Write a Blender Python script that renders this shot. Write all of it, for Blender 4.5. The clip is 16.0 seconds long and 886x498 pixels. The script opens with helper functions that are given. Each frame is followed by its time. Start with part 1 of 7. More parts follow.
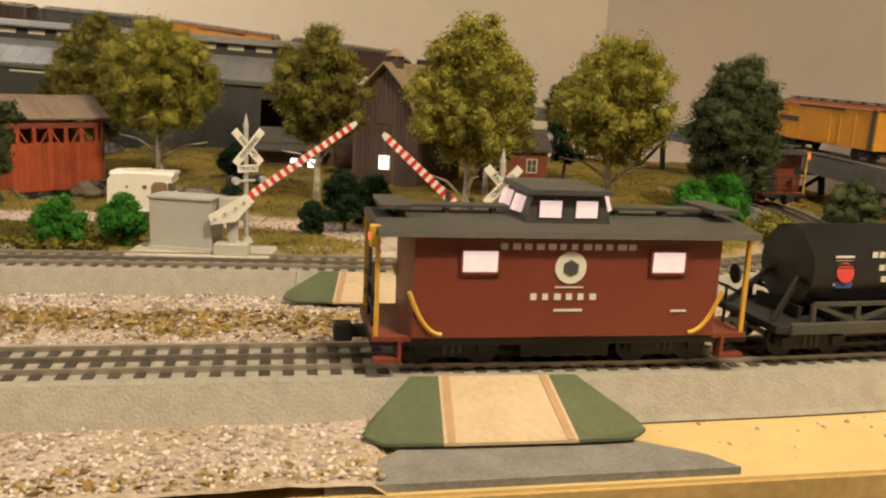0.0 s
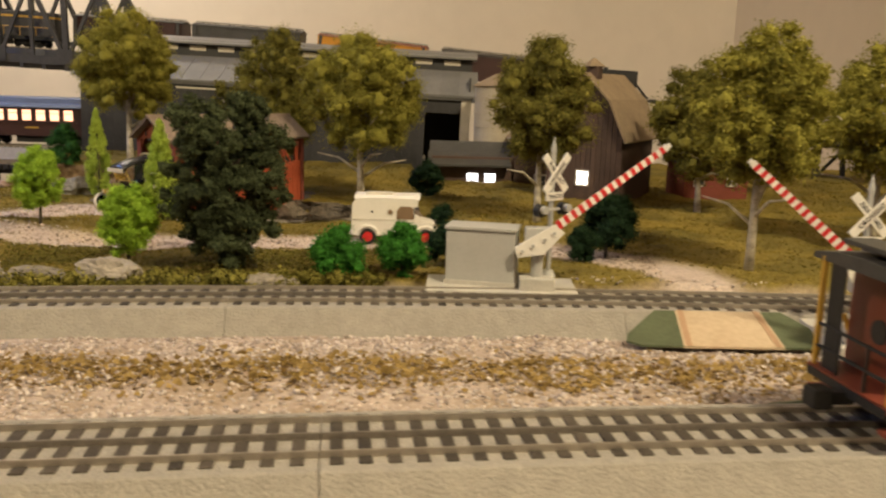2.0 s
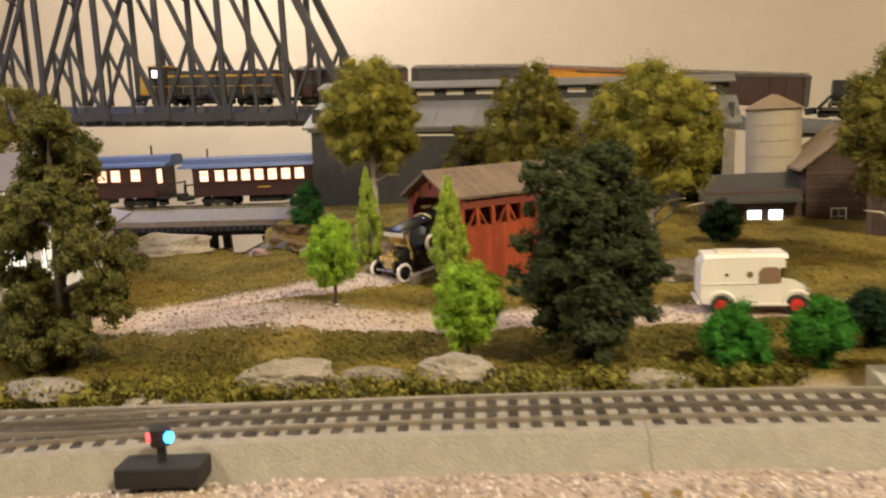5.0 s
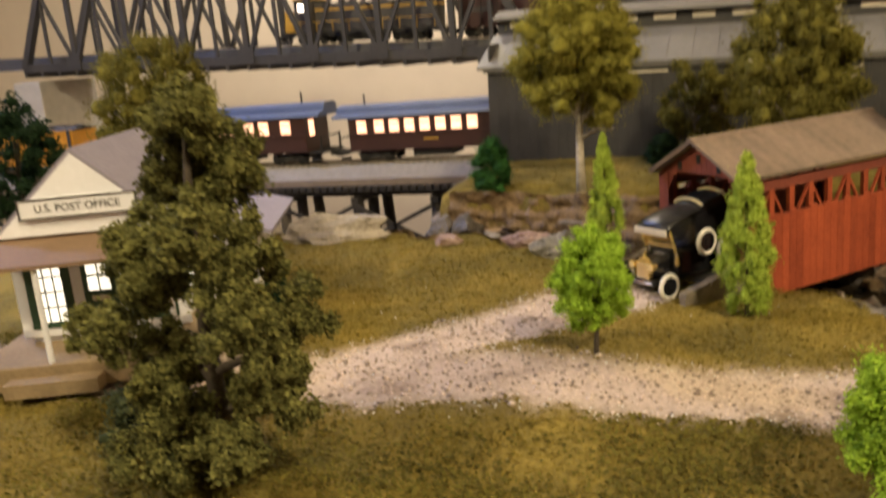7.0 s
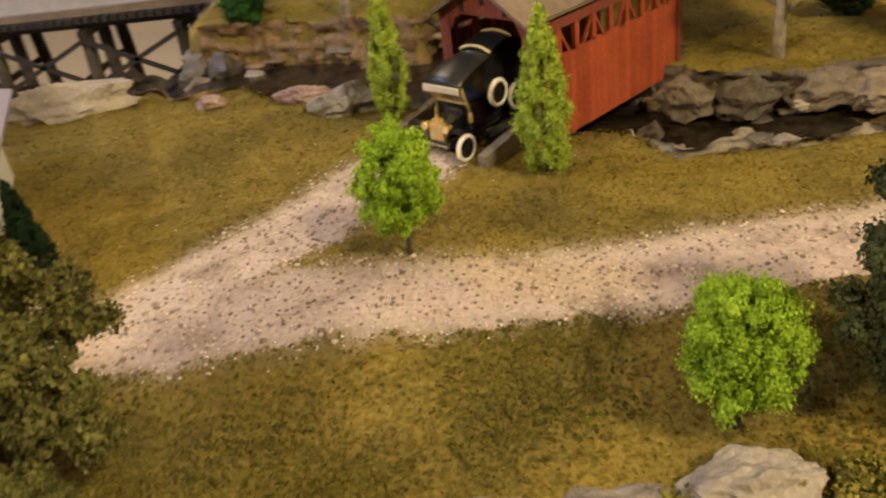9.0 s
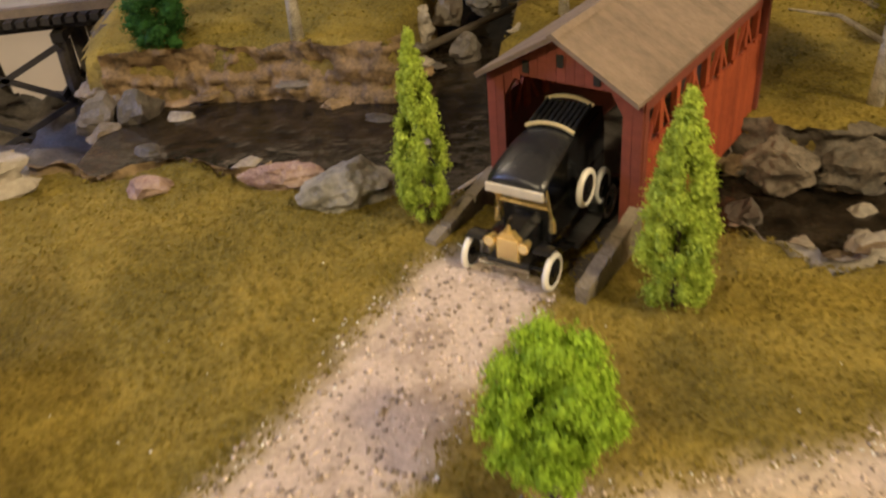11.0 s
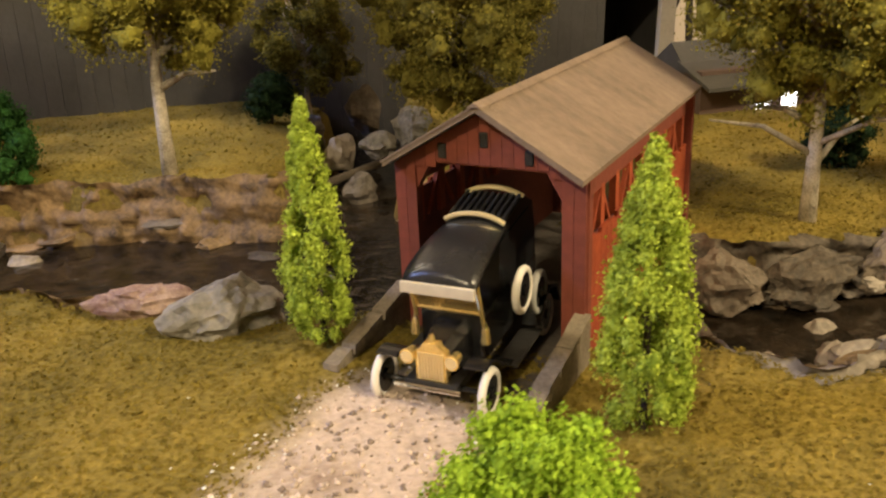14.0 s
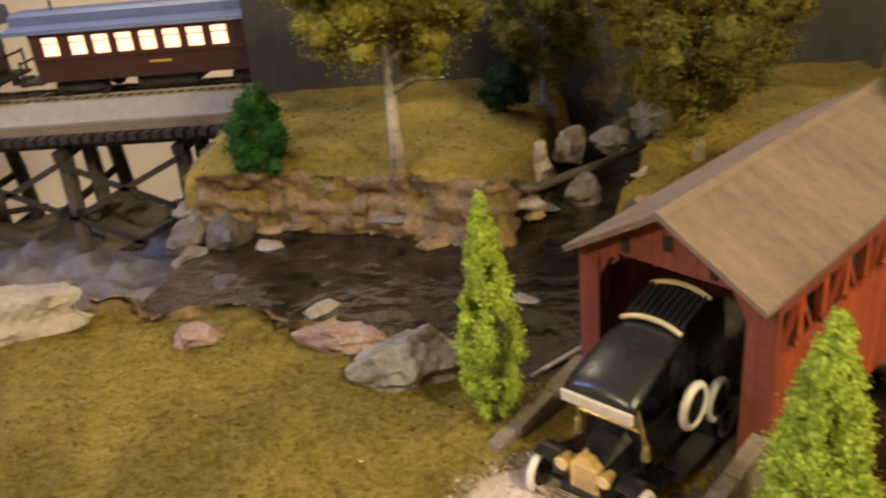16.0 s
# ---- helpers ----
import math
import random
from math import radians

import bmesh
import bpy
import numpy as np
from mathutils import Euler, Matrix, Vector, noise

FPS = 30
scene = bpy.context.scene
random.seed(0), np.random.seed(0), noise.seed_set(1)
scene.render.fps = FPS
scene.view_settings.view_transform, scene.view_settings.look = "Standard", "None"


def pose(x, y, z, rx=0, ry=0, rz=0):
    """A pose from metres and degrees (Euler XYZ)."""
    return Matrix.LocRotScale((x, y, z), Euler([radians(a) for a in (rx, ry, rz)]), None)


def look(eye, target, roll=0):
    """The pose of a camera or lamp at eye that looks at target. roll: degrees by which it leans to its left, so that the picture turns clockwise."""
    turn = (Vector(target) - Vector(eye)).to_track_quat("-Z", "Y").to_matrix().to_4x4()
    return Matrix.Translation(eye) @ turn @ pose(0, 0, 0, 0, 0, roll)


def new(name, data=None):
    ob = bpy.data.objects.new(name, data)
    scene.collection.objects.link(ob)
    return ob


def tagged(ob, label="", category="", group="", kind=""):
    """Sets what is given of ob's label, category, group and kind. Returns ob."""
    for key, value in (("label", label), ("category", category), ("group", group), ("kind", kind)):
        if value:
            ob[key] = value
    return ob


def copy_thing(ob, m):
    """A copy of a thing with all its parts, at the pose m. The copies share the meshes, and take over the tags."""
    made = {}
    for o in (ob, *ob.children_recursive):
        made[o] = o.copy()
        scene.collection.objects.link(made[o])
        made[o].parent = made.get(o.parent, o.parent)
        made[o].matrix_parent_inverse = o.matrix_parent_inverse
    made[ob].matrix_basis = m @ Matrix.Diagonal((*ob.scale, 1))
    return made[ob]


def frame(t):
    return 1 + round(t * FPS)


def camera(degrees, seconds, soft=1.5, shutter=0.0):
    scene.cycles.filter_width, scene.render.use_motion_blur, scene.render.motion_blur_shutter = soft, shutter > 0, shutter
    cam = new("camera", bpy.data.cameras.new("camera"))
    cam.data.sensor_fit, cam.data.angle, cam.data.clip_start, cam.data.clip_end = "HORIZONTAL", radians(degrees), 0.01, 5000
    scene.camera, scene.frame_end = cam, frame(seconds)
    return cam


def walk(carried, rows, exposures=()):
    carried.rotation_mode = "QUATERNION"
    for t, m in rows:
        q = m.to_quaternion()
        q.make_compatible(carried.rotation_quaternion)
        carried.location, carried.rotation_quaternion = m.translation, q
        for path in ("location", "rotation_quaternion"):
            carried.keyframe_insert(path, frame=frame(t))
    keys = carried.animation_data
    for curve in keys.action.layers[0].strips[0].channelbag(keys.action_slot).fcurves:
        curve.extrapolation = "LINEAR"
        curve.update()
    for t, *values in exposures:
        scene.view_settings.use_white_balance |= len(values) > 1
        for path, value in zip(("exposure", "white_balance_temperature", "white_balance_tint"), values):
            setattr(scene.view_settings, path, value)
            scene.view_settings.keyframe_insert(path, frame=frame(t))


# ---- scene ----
cam = camera(55.6, 16.0, soft=2.2, shutter=0.55)
PATH = [
    (0, (-0.0345, 0.0308, 0.1482), (0.0569, 1.8595, -0.211), 2.6),
    (0.5, (-0.0467, 0.0336, 0.1501), (0.0392, 1.8623, -0.2101), 2.6),
    (1, (-0.098, 0.0448, 0.1501), (-0.014, 1.8744, -0.211), 2.5),
    (1.5, (-0.1661, 0.0681, 0.1501), (-0.1875, 1.8987, -0.211), 2.0),
    (2, (-0.2099, 0.0849, 0.1529), (-0.2575, 1.9154, -0.2035), 1.5),
    (2.5, (-0.251, 0.1045, 0.1407), (-0.3228, 1.936, -0.2091), 1.7),
    (3, (-0.2939, 0.1166, 0.1398), (-0.4945, 1.9425, -0.1923), 0.5),
    (5.3, (-0.3975, 0.2286, 0.1641), (-0.7949, 2.0311, -0.1065), -2.8),
    (5.5, (-0.4273, 0.2538, 0.1454), (-0.8248, 2.0638, -0.0757), -2.6),
    (6, (-0.4936, 0.3256, 0.1603), (-1.0524, 2.0993, 0.0083), -2.0),
    (6.5, (-0.5057, 0.3657, 0.1902), (-1.1485, 2.102, -0.0403), -2.3),
    (7, (-0.5038, 0.3947, 0.1874), (-1.1793, 2.0797, -0.2446), -5.1),
    (7.5, (-0.5029, 0.4301, 0.1874), (-1.1924, 2.0433, -0.448), -6.3),
    (8, (-0.4973, 0.4376, 0.2051), (-1.1681, 1.9966, -0.5693), -9.0),
    (8.5, (-0.4992, 0.4422, 0.2191), (-1.002, 2.0013, -0.6756), -10.4),
    (8.7, (-0.5085, 0.4478, 0.2331), (-0.8696, 2.0283, -0.6906), -9.4),
    (10.8, (-0.6279, 0.612, 0.2406), (-0.5374, 2.1776, -0.7708), -4.8),
    (11, (-0.626, 0.64, 0.2434), (-0.5533, 2.1851, -0.8007), -5.6),
    (11.5, (-0.6634, 0.6708, 0.2116), (-0.5271, 2.2317, -0.8007), -6.2),
    (12, (-0.668, 0.6923, 0.1809), (-0.4525, 2.2691, -0.7932), -5.5),
    (12.5, (-0.6736, 0.6951, 0.1547), (-0.3368, 2.3624, -0.6131), -2.1),
    (13, (-0.6643, 0.6942, 0.1641), (-0.2874, 2.3847, -0.5301), -2.7),
    (13.5, (-0.6456, 0.696, 0.1697), (-0.264, 2.3931, -0.5068), -2.4),
    (14, (-0.6326, 0.6932, 0.1743), (-0.2575, 2.3941, -0.4956), -2.7),
    (14.5, (-0.6148, 0.6923, 0.1874), (-0.3023, 2.4043, -0.4853), -3.0),
    (15, (-0.5925, 0.7025, 0.2088), (-0.4236, 2.4155, -0.5105), -4.1),
    (15.5, (-0.5869, 0.7091, 0.2219), (-0.6307, 2.4071, -0.5506), -5.1),
    (16, (-0.5943, 0.7184, 0.235), (-0.8089, 2.3819, -0.5842), -5.9),
]
EXPOSURE = [(0, 0.0, 6300, 10), (1.5, 0.0, 6350, 10), (2.3, -0.18, 6450, 10), (3, 0.0, 6250, 10), (5.5, 0.1, 6150, 10), (6.5, -0.03, 6000, 10), (7, 0.08, 6600, 10), (8, 0.0, 7100, 10), (11, 0.05, 6850, 10), (13, 0.18, 6850, 10), (14.5, 0.40, 7000, 10), (16, 0.2, 6750, 10)]
walk(cam, [(t, look(eye, target, roll)) for t, eye, target, roll in PATH], EXPOSURE)

# ---------------------------------------------------------------- light and room
world = bpy.data.worlds.new("room_world")
scene.world = world
world.use_nodes = True
world.node_tree.nodes["Background"].inputs[0].default_value = (0.9, 0.8, 0.7, 1)
world.node_tree.nodes["Background"].inputs[1].default_value = 0.03


def lamp(name, eye, target, watts, size, color):
    data = bpy.data.lights.new(name, "AREA")
    data.shape, data.size, data.energy, data.color = "DISK", size, watts, color
    ob = new(name, data)
    ob.matrix_world = look(eye, target)
    return ob


WARM, COOL = (1.0, 0.84, 0.55), (0.30, 0.44, 1.0)
lamp("ceiling_lamp_light", (0.52, -0.20, 1.47), (0.2, 0.8, 0), 42, 0.22, WARM)
lamp("ceiling_lamp_light", (-1.70, -0.45, 1.47), (-1.0, 0.9, 0), 31, 0.22, WARM)
lamp("ceiling_lamp_light", (-1.45, 2.10, 1.47), (-1.4, 2.5, 0), 15.5, 0.22, (1.0, 0.88, 0.72)).data.spread = math.radians(135)
lamp("window_light", (-2.35, 1.15, 1.42), (-1.40, 1.15, 0), 7, 0.45, COOL).data.spread = math.radians(72)


# ---------------------------------------------------------------- materials
def material(name, color, rough=0.7, metal=0.0, spread=0.25, scale=60.0, bump=0.0, bump_scale=400.0, second=None,
             emit=0.0, emit_color=None, island=0.0, piece=0.0, spec=0.5, coat=0.0, thin=0.0):
    """A surface of one base colour with variation at two scales, fine relief and its own gloss."""
    m = bpy.data.materials.new(name)
    m.use_nodes = True
    t = m.node_tree
    n, link = t.nodes, t.links
    b = n["Principled BSDF"]
    b.inputs["Roughness"].default_value, b.inputs["Metallic"].default_value = rough, metal
    b.inputs["Specular IOR Level"].default_value = spec
    b.inputs["Coat Weight"].default_value = coat
    co = n.new("ShaderNodeTexCoord")
    big, fine = n.new("ShaderNodeTexNoise"), n.new("ShaderNodeTexNoise")
    for tex, s, d in ((big, scale, 4.0), (fine, scale * 7.3, 3.0)):
        tex.inputs["Scale"].default_value, tex.inputs["Detail"].default_value = s, d
        link.new(co.outputs["Object"], tex.inputs["Vector"])
    add = n.new("ShaderNodeMath")
    add.operation = "MULTIPLY_ADD"
    add.inputs[1].default_value = 0.45
    link.new(fine.outputs["Fac"], add.inputs[0])
    half = n.new("ShaderNodeMath")
    half.operation = "MULTIPLY"
    half.inputs[1].default_value = 0.55
    link.new(big.outputs["Fac"], half.inputs[0])
    link.new(half.outputs[0], add.inputs[2])
    last = add
    for kind, amount in (("island", island), ("piece", piece)):
        if amount:
            src = n.new("ShaderNodeNewGeometry") if kind == "island" else n.new("ShaderNodeObjectInfo")
            mix = n.new("ShaderNodeMix")
            mix.inputs[0].default_value = amount
            link.new(last.outputs[0], mix.inputs[2])
            link.new(src.outputs["Random Per Island" if kind == "island" else "Random"], mix.inputs[3])
            last = mix
    ramp = n.new("ShaderNodeValToRGB")
    link.new(last.outputs[0], ramp.inputs[0])
    lo = [max(0.0, c * (1 - spread)) for c in color]
    hi = list(second) if second else [min(1.0, c * (1 + spread)) for c in color]
    ramp.color_ramp.elements[0].position, ramp.color_ramp.elements[1].position = 0.3, 0.7
    ramp.color_ramp.elements[0].color, ramp.color_ramp.elements[1].color = (*lo, 1), (*hi, 1)
    link.new(ramp.outputs[0], b.inputs["Base Color"])
    if bump:
        bt, bn = n.new("ShaderNodeTexNoise"), n.new("ShaderNodeBump")
        bt.inputs["Scale"].default_value, bt.inputs["Detail"].default_value = bump_scale, 3.0
        link.new(co.outputs["Object"], bt.inputs["Vector"])
        bn.inputs["Strength"].default_value, bn.inputs["Distance"].default_value = bump, 0.0012
        link.new(bt.outputs["Fac"], bn.inputs["Height"])
        link.new(bn.outputs[0], b.inputs["Normal"])
    if thin:
        tl, sh = n.new("ShaderNodeBsdfTranslucent"), n.new("ShaderNodeMixShader")
        sh.inputs[0].default_value = thin
        link.new(ramp.outputs[0], tl.inputs[0])
        link.new(b.outputs[0], sh.inputs[1])
        link.new(tl.outputs[0], sh.inputs[2])
        link.new(sh.outputs[0], n["Material Output"].inputs[0])
    if emit:
        b.inputs["Emission Color"].default_value = (*(emit_color or color), 1)
        b.inputs["Emission Strength"].default_value = emit
    return m


def glass(name, tint=(0.9, 0.95, 0.95)):
    m = bpy.data.materials.new(name)
    m.use_nodes = True
    b = m.node_tree.nodes["Principled BSDF"]
    b.inputs["Base Color"].default_value, b.inputs["Roughness"].default_value = (*tint, 1), 0.05
    b.inputs["Transmission Weight"].default_value, b.inputs["IOR"].default_value = 1.0, 1.3
    return m


M = dict(
    wall=material("wall_paint", (0.70, 0.62, 0.54), 0.85, spread=0.04, scale=3, bump=0.15, bump_scale=220),
    ceiling=material("ceiling_paint", (0.78, 0.74, 0.68), 0.9, spread=0.03, scale=2),
    carpet=material("carpet", (0.18, 0.15, 0.13), 0.95, spread=0.2, scale=60, bump=0.4),
    board=material("painted_board", (0.62, 0.45, 0.21), 0.55, spread=0.10, scale=18, bump=0.15, bump_scale=140),
    board_edge=material("painted_board_edge", (0.46, 0.31, 0.12), 0.6, spread=0.25, scale=30, bump=0.4, bump_scale=90),
    slab=material("grey_paint", (0.20, 0.19, 0.18), 0.75, spread=0.3, scale=70, bump=0.5, bump_scale=300),
    roadbed=material("moulded_grey_roadbed", (0.33, 0.30, 0.262), 0.85, spread=0.16, scale=120, bump=0.9, bump_scale=650, spec=0.15),
    post=material("weathered_grey_post", (0.075, 0.062, 0.050), 0.8, spread=0.45, scale=50, bump=0.4),
    tanbed=material("tan_wooden_roadbed", (0.20, 0.155, 0.115), 0.8, spread=0.25, scale=60, bump=0.4),
    tie=material("dark_tie", (0.060, 0.047, 0.036), 0.7, spread=0.4, scale=150, piece=0.35, bump=0.3),
    rail=material("nickel_rail", (0.44, 0.39, 0.33), 0.42, metal=0.75, spread=0.15, scale=90),
    midrail=material("blackened_rail", (0.22, 0.19, 0.16), 0.45, metal=0.6, spread=0.25, scale=90),
    rock=material("plaster_rock", (0.27, 0.225, 0.18), 0.8, spread=0.5, scale=40, bump=0.8, bump_scale=260, second=(0.46, 0.40, 0.33), piece=0.3),
    rock_pale=material("pale_plaster_rock", (0.25, 0.215, 0.18), 0.85, spread=0.45, scale=70, bump=0.9, bump_scale=300, second=(0.46, 0.40, 0.34), piece=0.25),
    gilt=material("pale_gilt", (0.93, 0.78, 0.46), 0.28, metal=0.6, spread=0.1),
    leaf_shrub=material("shrub_foliage", (0.022, 0.085, 0.018), 0.85, spread=0.5, scale=30, island=0.22, second=(0.06, 0.19, 0.04), spec=0.2, thin=0.25, bump=0.9, bump_scale=700),
    turf_dark=material("dark_turf_flock", (0.110, 0.098, 0.021), 0.95, spread=0.4, scale=30, island=0.25, second=(0.22, 0.185, 0.04), spec=0.1, thin=0.25),
    rock_ledge=material("layered_brown_ledge", (0.095, 0.062, 0.034), 0.7, spread=0.6, scale=50, bump=1.0, bump_scale=260, second=(0.29, 0.185, 0.09)),
    rock_brown=material("layered_grey_brown_rock", (0.10, 0.078, 0.055), 0.7, spread=0.5, scale=60, bump=0.9, bump_scale=240, second=(0.25, 0.195, 0.14), piece=0.3),
    rock_dark=material("wet_dark_rock", (0.07, 0.06, 0.05), 0.6, spread=0.5, scale=60, bump=0.9, bump_scale=220, second=(0.17, 0.14, 0.115), piece=0.25),
    rock_grey=material("grey_green_rock", (0.16, 0.155, 0.13), 0.7, spread=0.5, scale=45, bump=0.8, bump_scale=240, second=(0.32, 0.29, 0.25)),
    rock_tan=material("layered_tan_rock", (0.14, 0.09, 0.045), 0.75, spread=0.5, scale=60, bump=0.9, bump_scale=240, second=(0.34, 0.23, 0.12), piece=0.3),
    weeds=material("golden_weeds", (0.31, 0.20, 0.065), 0.95, spread=0.35, scale=25, island=0.35, second=(0.48, 0.335, 0.125), spec=0.1, thin=0.3),
    pink=material("pinkish_rock", (0.26, 0.12, 0.11), 0.7, spread=0.45, scale=70, bump=0.9, bump_scale=260, second=(0.42, 0.31, 0.25)),
    stone=material("ballast_stone", (0.45, 0.365, 0.32), 0.85, spread=0.28, scale=200, island=0.85, second=(0.70, 0.61, 0.55)),
    roadstone=material("road_gravel_stone", (0.35, 0.27, 0.22), 0.9, spread=0.30, scale=200, island=0.8, second=(0.70, 0.57, 0.48)),
    glint=material("glassy_gravel", (0.8, 0.78, 0.72), 0.12, spread=0.1, scale=200, spec=0.9),
    turf=material("turf_flock", (0.155, 0.122, 0.024), 0.95, spread=0.30, scale=16, island=0.15, second=(0.30, 0.225, 0.047), spec=0.1, thin=0.3),
    moss=material("lichen_moss", (0.12, 0.105, 0.02), 0.95, spread=0.6, scale=30, island=0.55, second=(0.36, 0.32, 0.07), spec=0.1, thin=0.25, bump=0.9, bump_scale=700),
    leaf_gold=material("olive_gold_foliage", (0.205, 0.185, 0.028), 0.9, spread=0.30, scale=16, island=0.30, second=(0.44, 0.40, 0.075), spec=0.15, thin=0.25, bump=0.9, bump_scale=700),
    leaf_olive=material("olive_foliage", (0.145, 0.132, 0.026), 0.9, spread=0.45, scale=16, island=0.30, second=(0.32, 0.285, 0.06), spec=0.15, thin=0.25, bump=0.9, bump_scale=700),
    leaf_dark=material("dark_green_foliage", (0.058, 0.076, 0.034), 0.9, spread=0.5, scale=18, island=0.25, second=(0.135, 0.16, 0.072), spec=0.15, thin=0.25, bump=0.9, bump_scale=700),
    leaf_willow=material("grey_green_foliage", (0.125, 0.128, 0.038), 0.9, spread=0.5, scale=18, island=0.28, second=(0.29, 0.28, 0.085), spec=0.15, thin=0.25, bump=0.9, bump_scale=700),
    leaf_lime=material("lime_foliage", (0.29, 0.50, 0.028), 0.85, spread=0.4, scale=30, island=0.22, second=(0.55, 0.79, 0.085), spec=0.2, thin=0.25, bump=0.9, bump_scale=700),
    leaf_cypress=material("yellow_green_foliage", (0.30, 0.46, 0.038), 0.85, spread=0.45, scale=40, island=0.25, second=(0.66, 0.80, 0.13), spec=0.25, thin=0.25, bump=0.9, bump_scale=700),
    leaf_bush=material("bright_green_foliage", (0.035, 0.17, 0.015), 0.85, spread=0.5, scale=30, island=0.22, second=(0.09, 0.33, 0.04), spec=0.2, thin=0.25, bump=0.9, bump_scale=700),
    leaf_pine=material("deep_green_foliage", (0.012, 0.034, 0.014), 0.9, spread=0.5, scale=30, island=0.22, second=(0.032, 0.07, 0.027), spec=0.2, thin=0.25, bump=0.9, bump_scale=700),
    flower=material("yellow_flowers", (0.5, 0.42, 0.05), 0.9, spread=0.4, scale=60, island=0.6, second=(0.8, 0.7, 0.15)),
    birch=material("birch_bark", (0.50, 0.42, 0.31), 0.8, spread=0.75, scale=130, bump=0.5, second=(0.74, 0.66, 0.52)),
    bark=material("dark_bark", (0.06, 0.045, 0.03), 0.85, spread=0.4, scale=90, bump=0.6),
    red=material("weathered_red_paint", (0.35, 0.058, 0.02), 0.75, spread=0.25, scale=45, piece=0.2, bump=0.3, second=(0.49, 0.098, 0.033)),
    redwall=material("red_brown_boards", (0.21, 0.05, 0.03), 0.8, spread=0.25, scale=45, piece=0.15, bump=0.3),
    shingle=material("weathered_brown_roofing", (0.225, 0.165, 0.12), 0.85, spread=0.3, scale=30, piece=0.12, bump=0.5, bump_scale=500),
    plank=material("grey_brown_deck", (0.075, 0.062, 0.052), 0.8, spread=0.4, scale=60, bump=0.4),
    stonewall=material("parapet_stone", (0.20, 0.165, 0.12), 0.85, spread=0.45, scale=90, bump=0.7, bump_scale=300),
    soot=material("charcoal_boards", (0.042, 0.040, 0.040), 0.5, spread=0.3, scale=20, bump=0.2, piece=0.10),
    tin=material("grey_sheet_roof", (0.19, 0.182, 0.17), 0.5, spread=0.18, scale=25, piece=0.2, bump=0.15),
    cream=material("cream_trim", (0.62, 0.56, 0.45), 0.6, spread=0.12, scale=40),
    concrete=material("cast_concrete", (0.48, 0.45, 0.40), 0.8, spread=0.14, scale=60, bump=0.4),
    silver=material("silver_grey_plastic", (0.42, 0.41, 0.39), 0.45, spread=0.07, scale=60),
    white=material("white_plastic", (0.78, 0.74, 0.68), 0.4, spread=0.05, scale=60),
    scarlet=material("red_stripe", (0.60, 0.03, 0.03), 0.4, spread=0.08, scale=60),
    black=material("gloss_black", (0.012, 0.012, 0.013), 0.22, spread=0.3, scale=60, coat=0.3),
    matt=material("matt_black", (0.018, 0.017, 0.016), 0.6, spread=0.35, scale=60, bump=0.2),
    leatherette=material("black_leatherette", (0.020, 0.020, 0.021), 0.27, spread=0.3, scale=90, bump=0.15, bump_scale=900),
    tankblack=material("satin_black_tank", (0.035, 0.034, 0.033), 0.34, metal=0.3, spread=0.25, scale=60),
    brass=material("polished_brass", (0.92, 0.68, 0.28), 0.20, metal=0.75, spread=0.12, scale=80),
    chrome=material("chrome", (0.75, 0.74, 0.72), 0.12, metal=1.0, spread=0.05, scale=80),
    whitewall=material("white_rubber", (0.74, 0.70, 0.64), 0.55, spread=0.07, scale=80),
    caboose=material("tuscan_red_plastic", (0.185, 0.042, 0.024), 0.42, spread=0.10, scale=40),
    roofgrey=material("dark_grey_roof", (0.060, 0.056, 0.050), 0.6, spread=0.25, scale=40, bump=0.2),
    letter=material("white_lettering", (0.70, 0.66, 0.60), 0.6, spread=0.05, scale=100),
    amber=material("yellow_paint", (0.62, 0.36, 0.05), 0.5, spread=0.12, scale=40),
    orange=material("orange_yellow_paint", (0.62, 0.28, 0.025), 0.5, spread=0.15, scale=30),
    yellowtank=material("pale_yellow_paint", (0.72, 0.52, 0.20), 0.4, spread=0.10, scale=30),
    logo_red=material("logo_red", (0.55, 0.05, 0.05), 0.5, spread=0.08, scale=80),
    logo_blue=material("logo_blue", (0.05, 0.10, 0.35), 0.5, spread=0.08, scale=80),
    rampgreen=material("ramp_green", (0.088, 0.105, 0.055), 0.6, spread=0.22, scale=45, bump=0.2),
    ramptan=material("ramp_tan", (0.50, 0.37, 0.24), 0.6, spread=0.15, scale=40, bump=0.15, second=(0.58, 0.46, 0.32)),
    rampline=material("ramp_rust_line", (0.40, 0.25, 0.15), 0.6, spread=0.15, scale=60),
    steel=material("dark_bridge_steel", (0.055, 0.053, 0.054), 0.5, spread=0.25, scale=20, metal=0.1),
    timber=material("creosoted_timber", (0.028, 0.023, 0.019), 0.75, spread=0.4, scale=40, bump=0.4, piece=0.2),
    coach=material("dark_maroon_coach", (0.050, 0.020, 0.016), 0.45, spread=0.2, scale=40),
    # the strong blue is cool light from above, put into the coach roof's base
    coachroof=material("cool_lit_grey_roof", (0.085, 0.12, 0.23), 0.4, spread=0.15, scale=40),
    greenpaint=material("dark_green_trim", (0.025, 0.06, 0.03), 0.5, spread=0.15, scale=60),
    stationwall=material("white_clapboard", (0.80, 0.80, 0.84), 0.6, spread=0.05, scale=40),
    # slate grey with the cool lamp's lavender cast mixed into the base
    stationroof=material("lavender_lit_slate_roof", (0.27, 0.245, 0.31), 0.6, spread=0.15, scale=30, bump=0.3),
    deckboard=material("tan_platform_boards", (0.27, 0.195, 0.11), 0.8, spread=0.25, scale=50, bump=0.3),
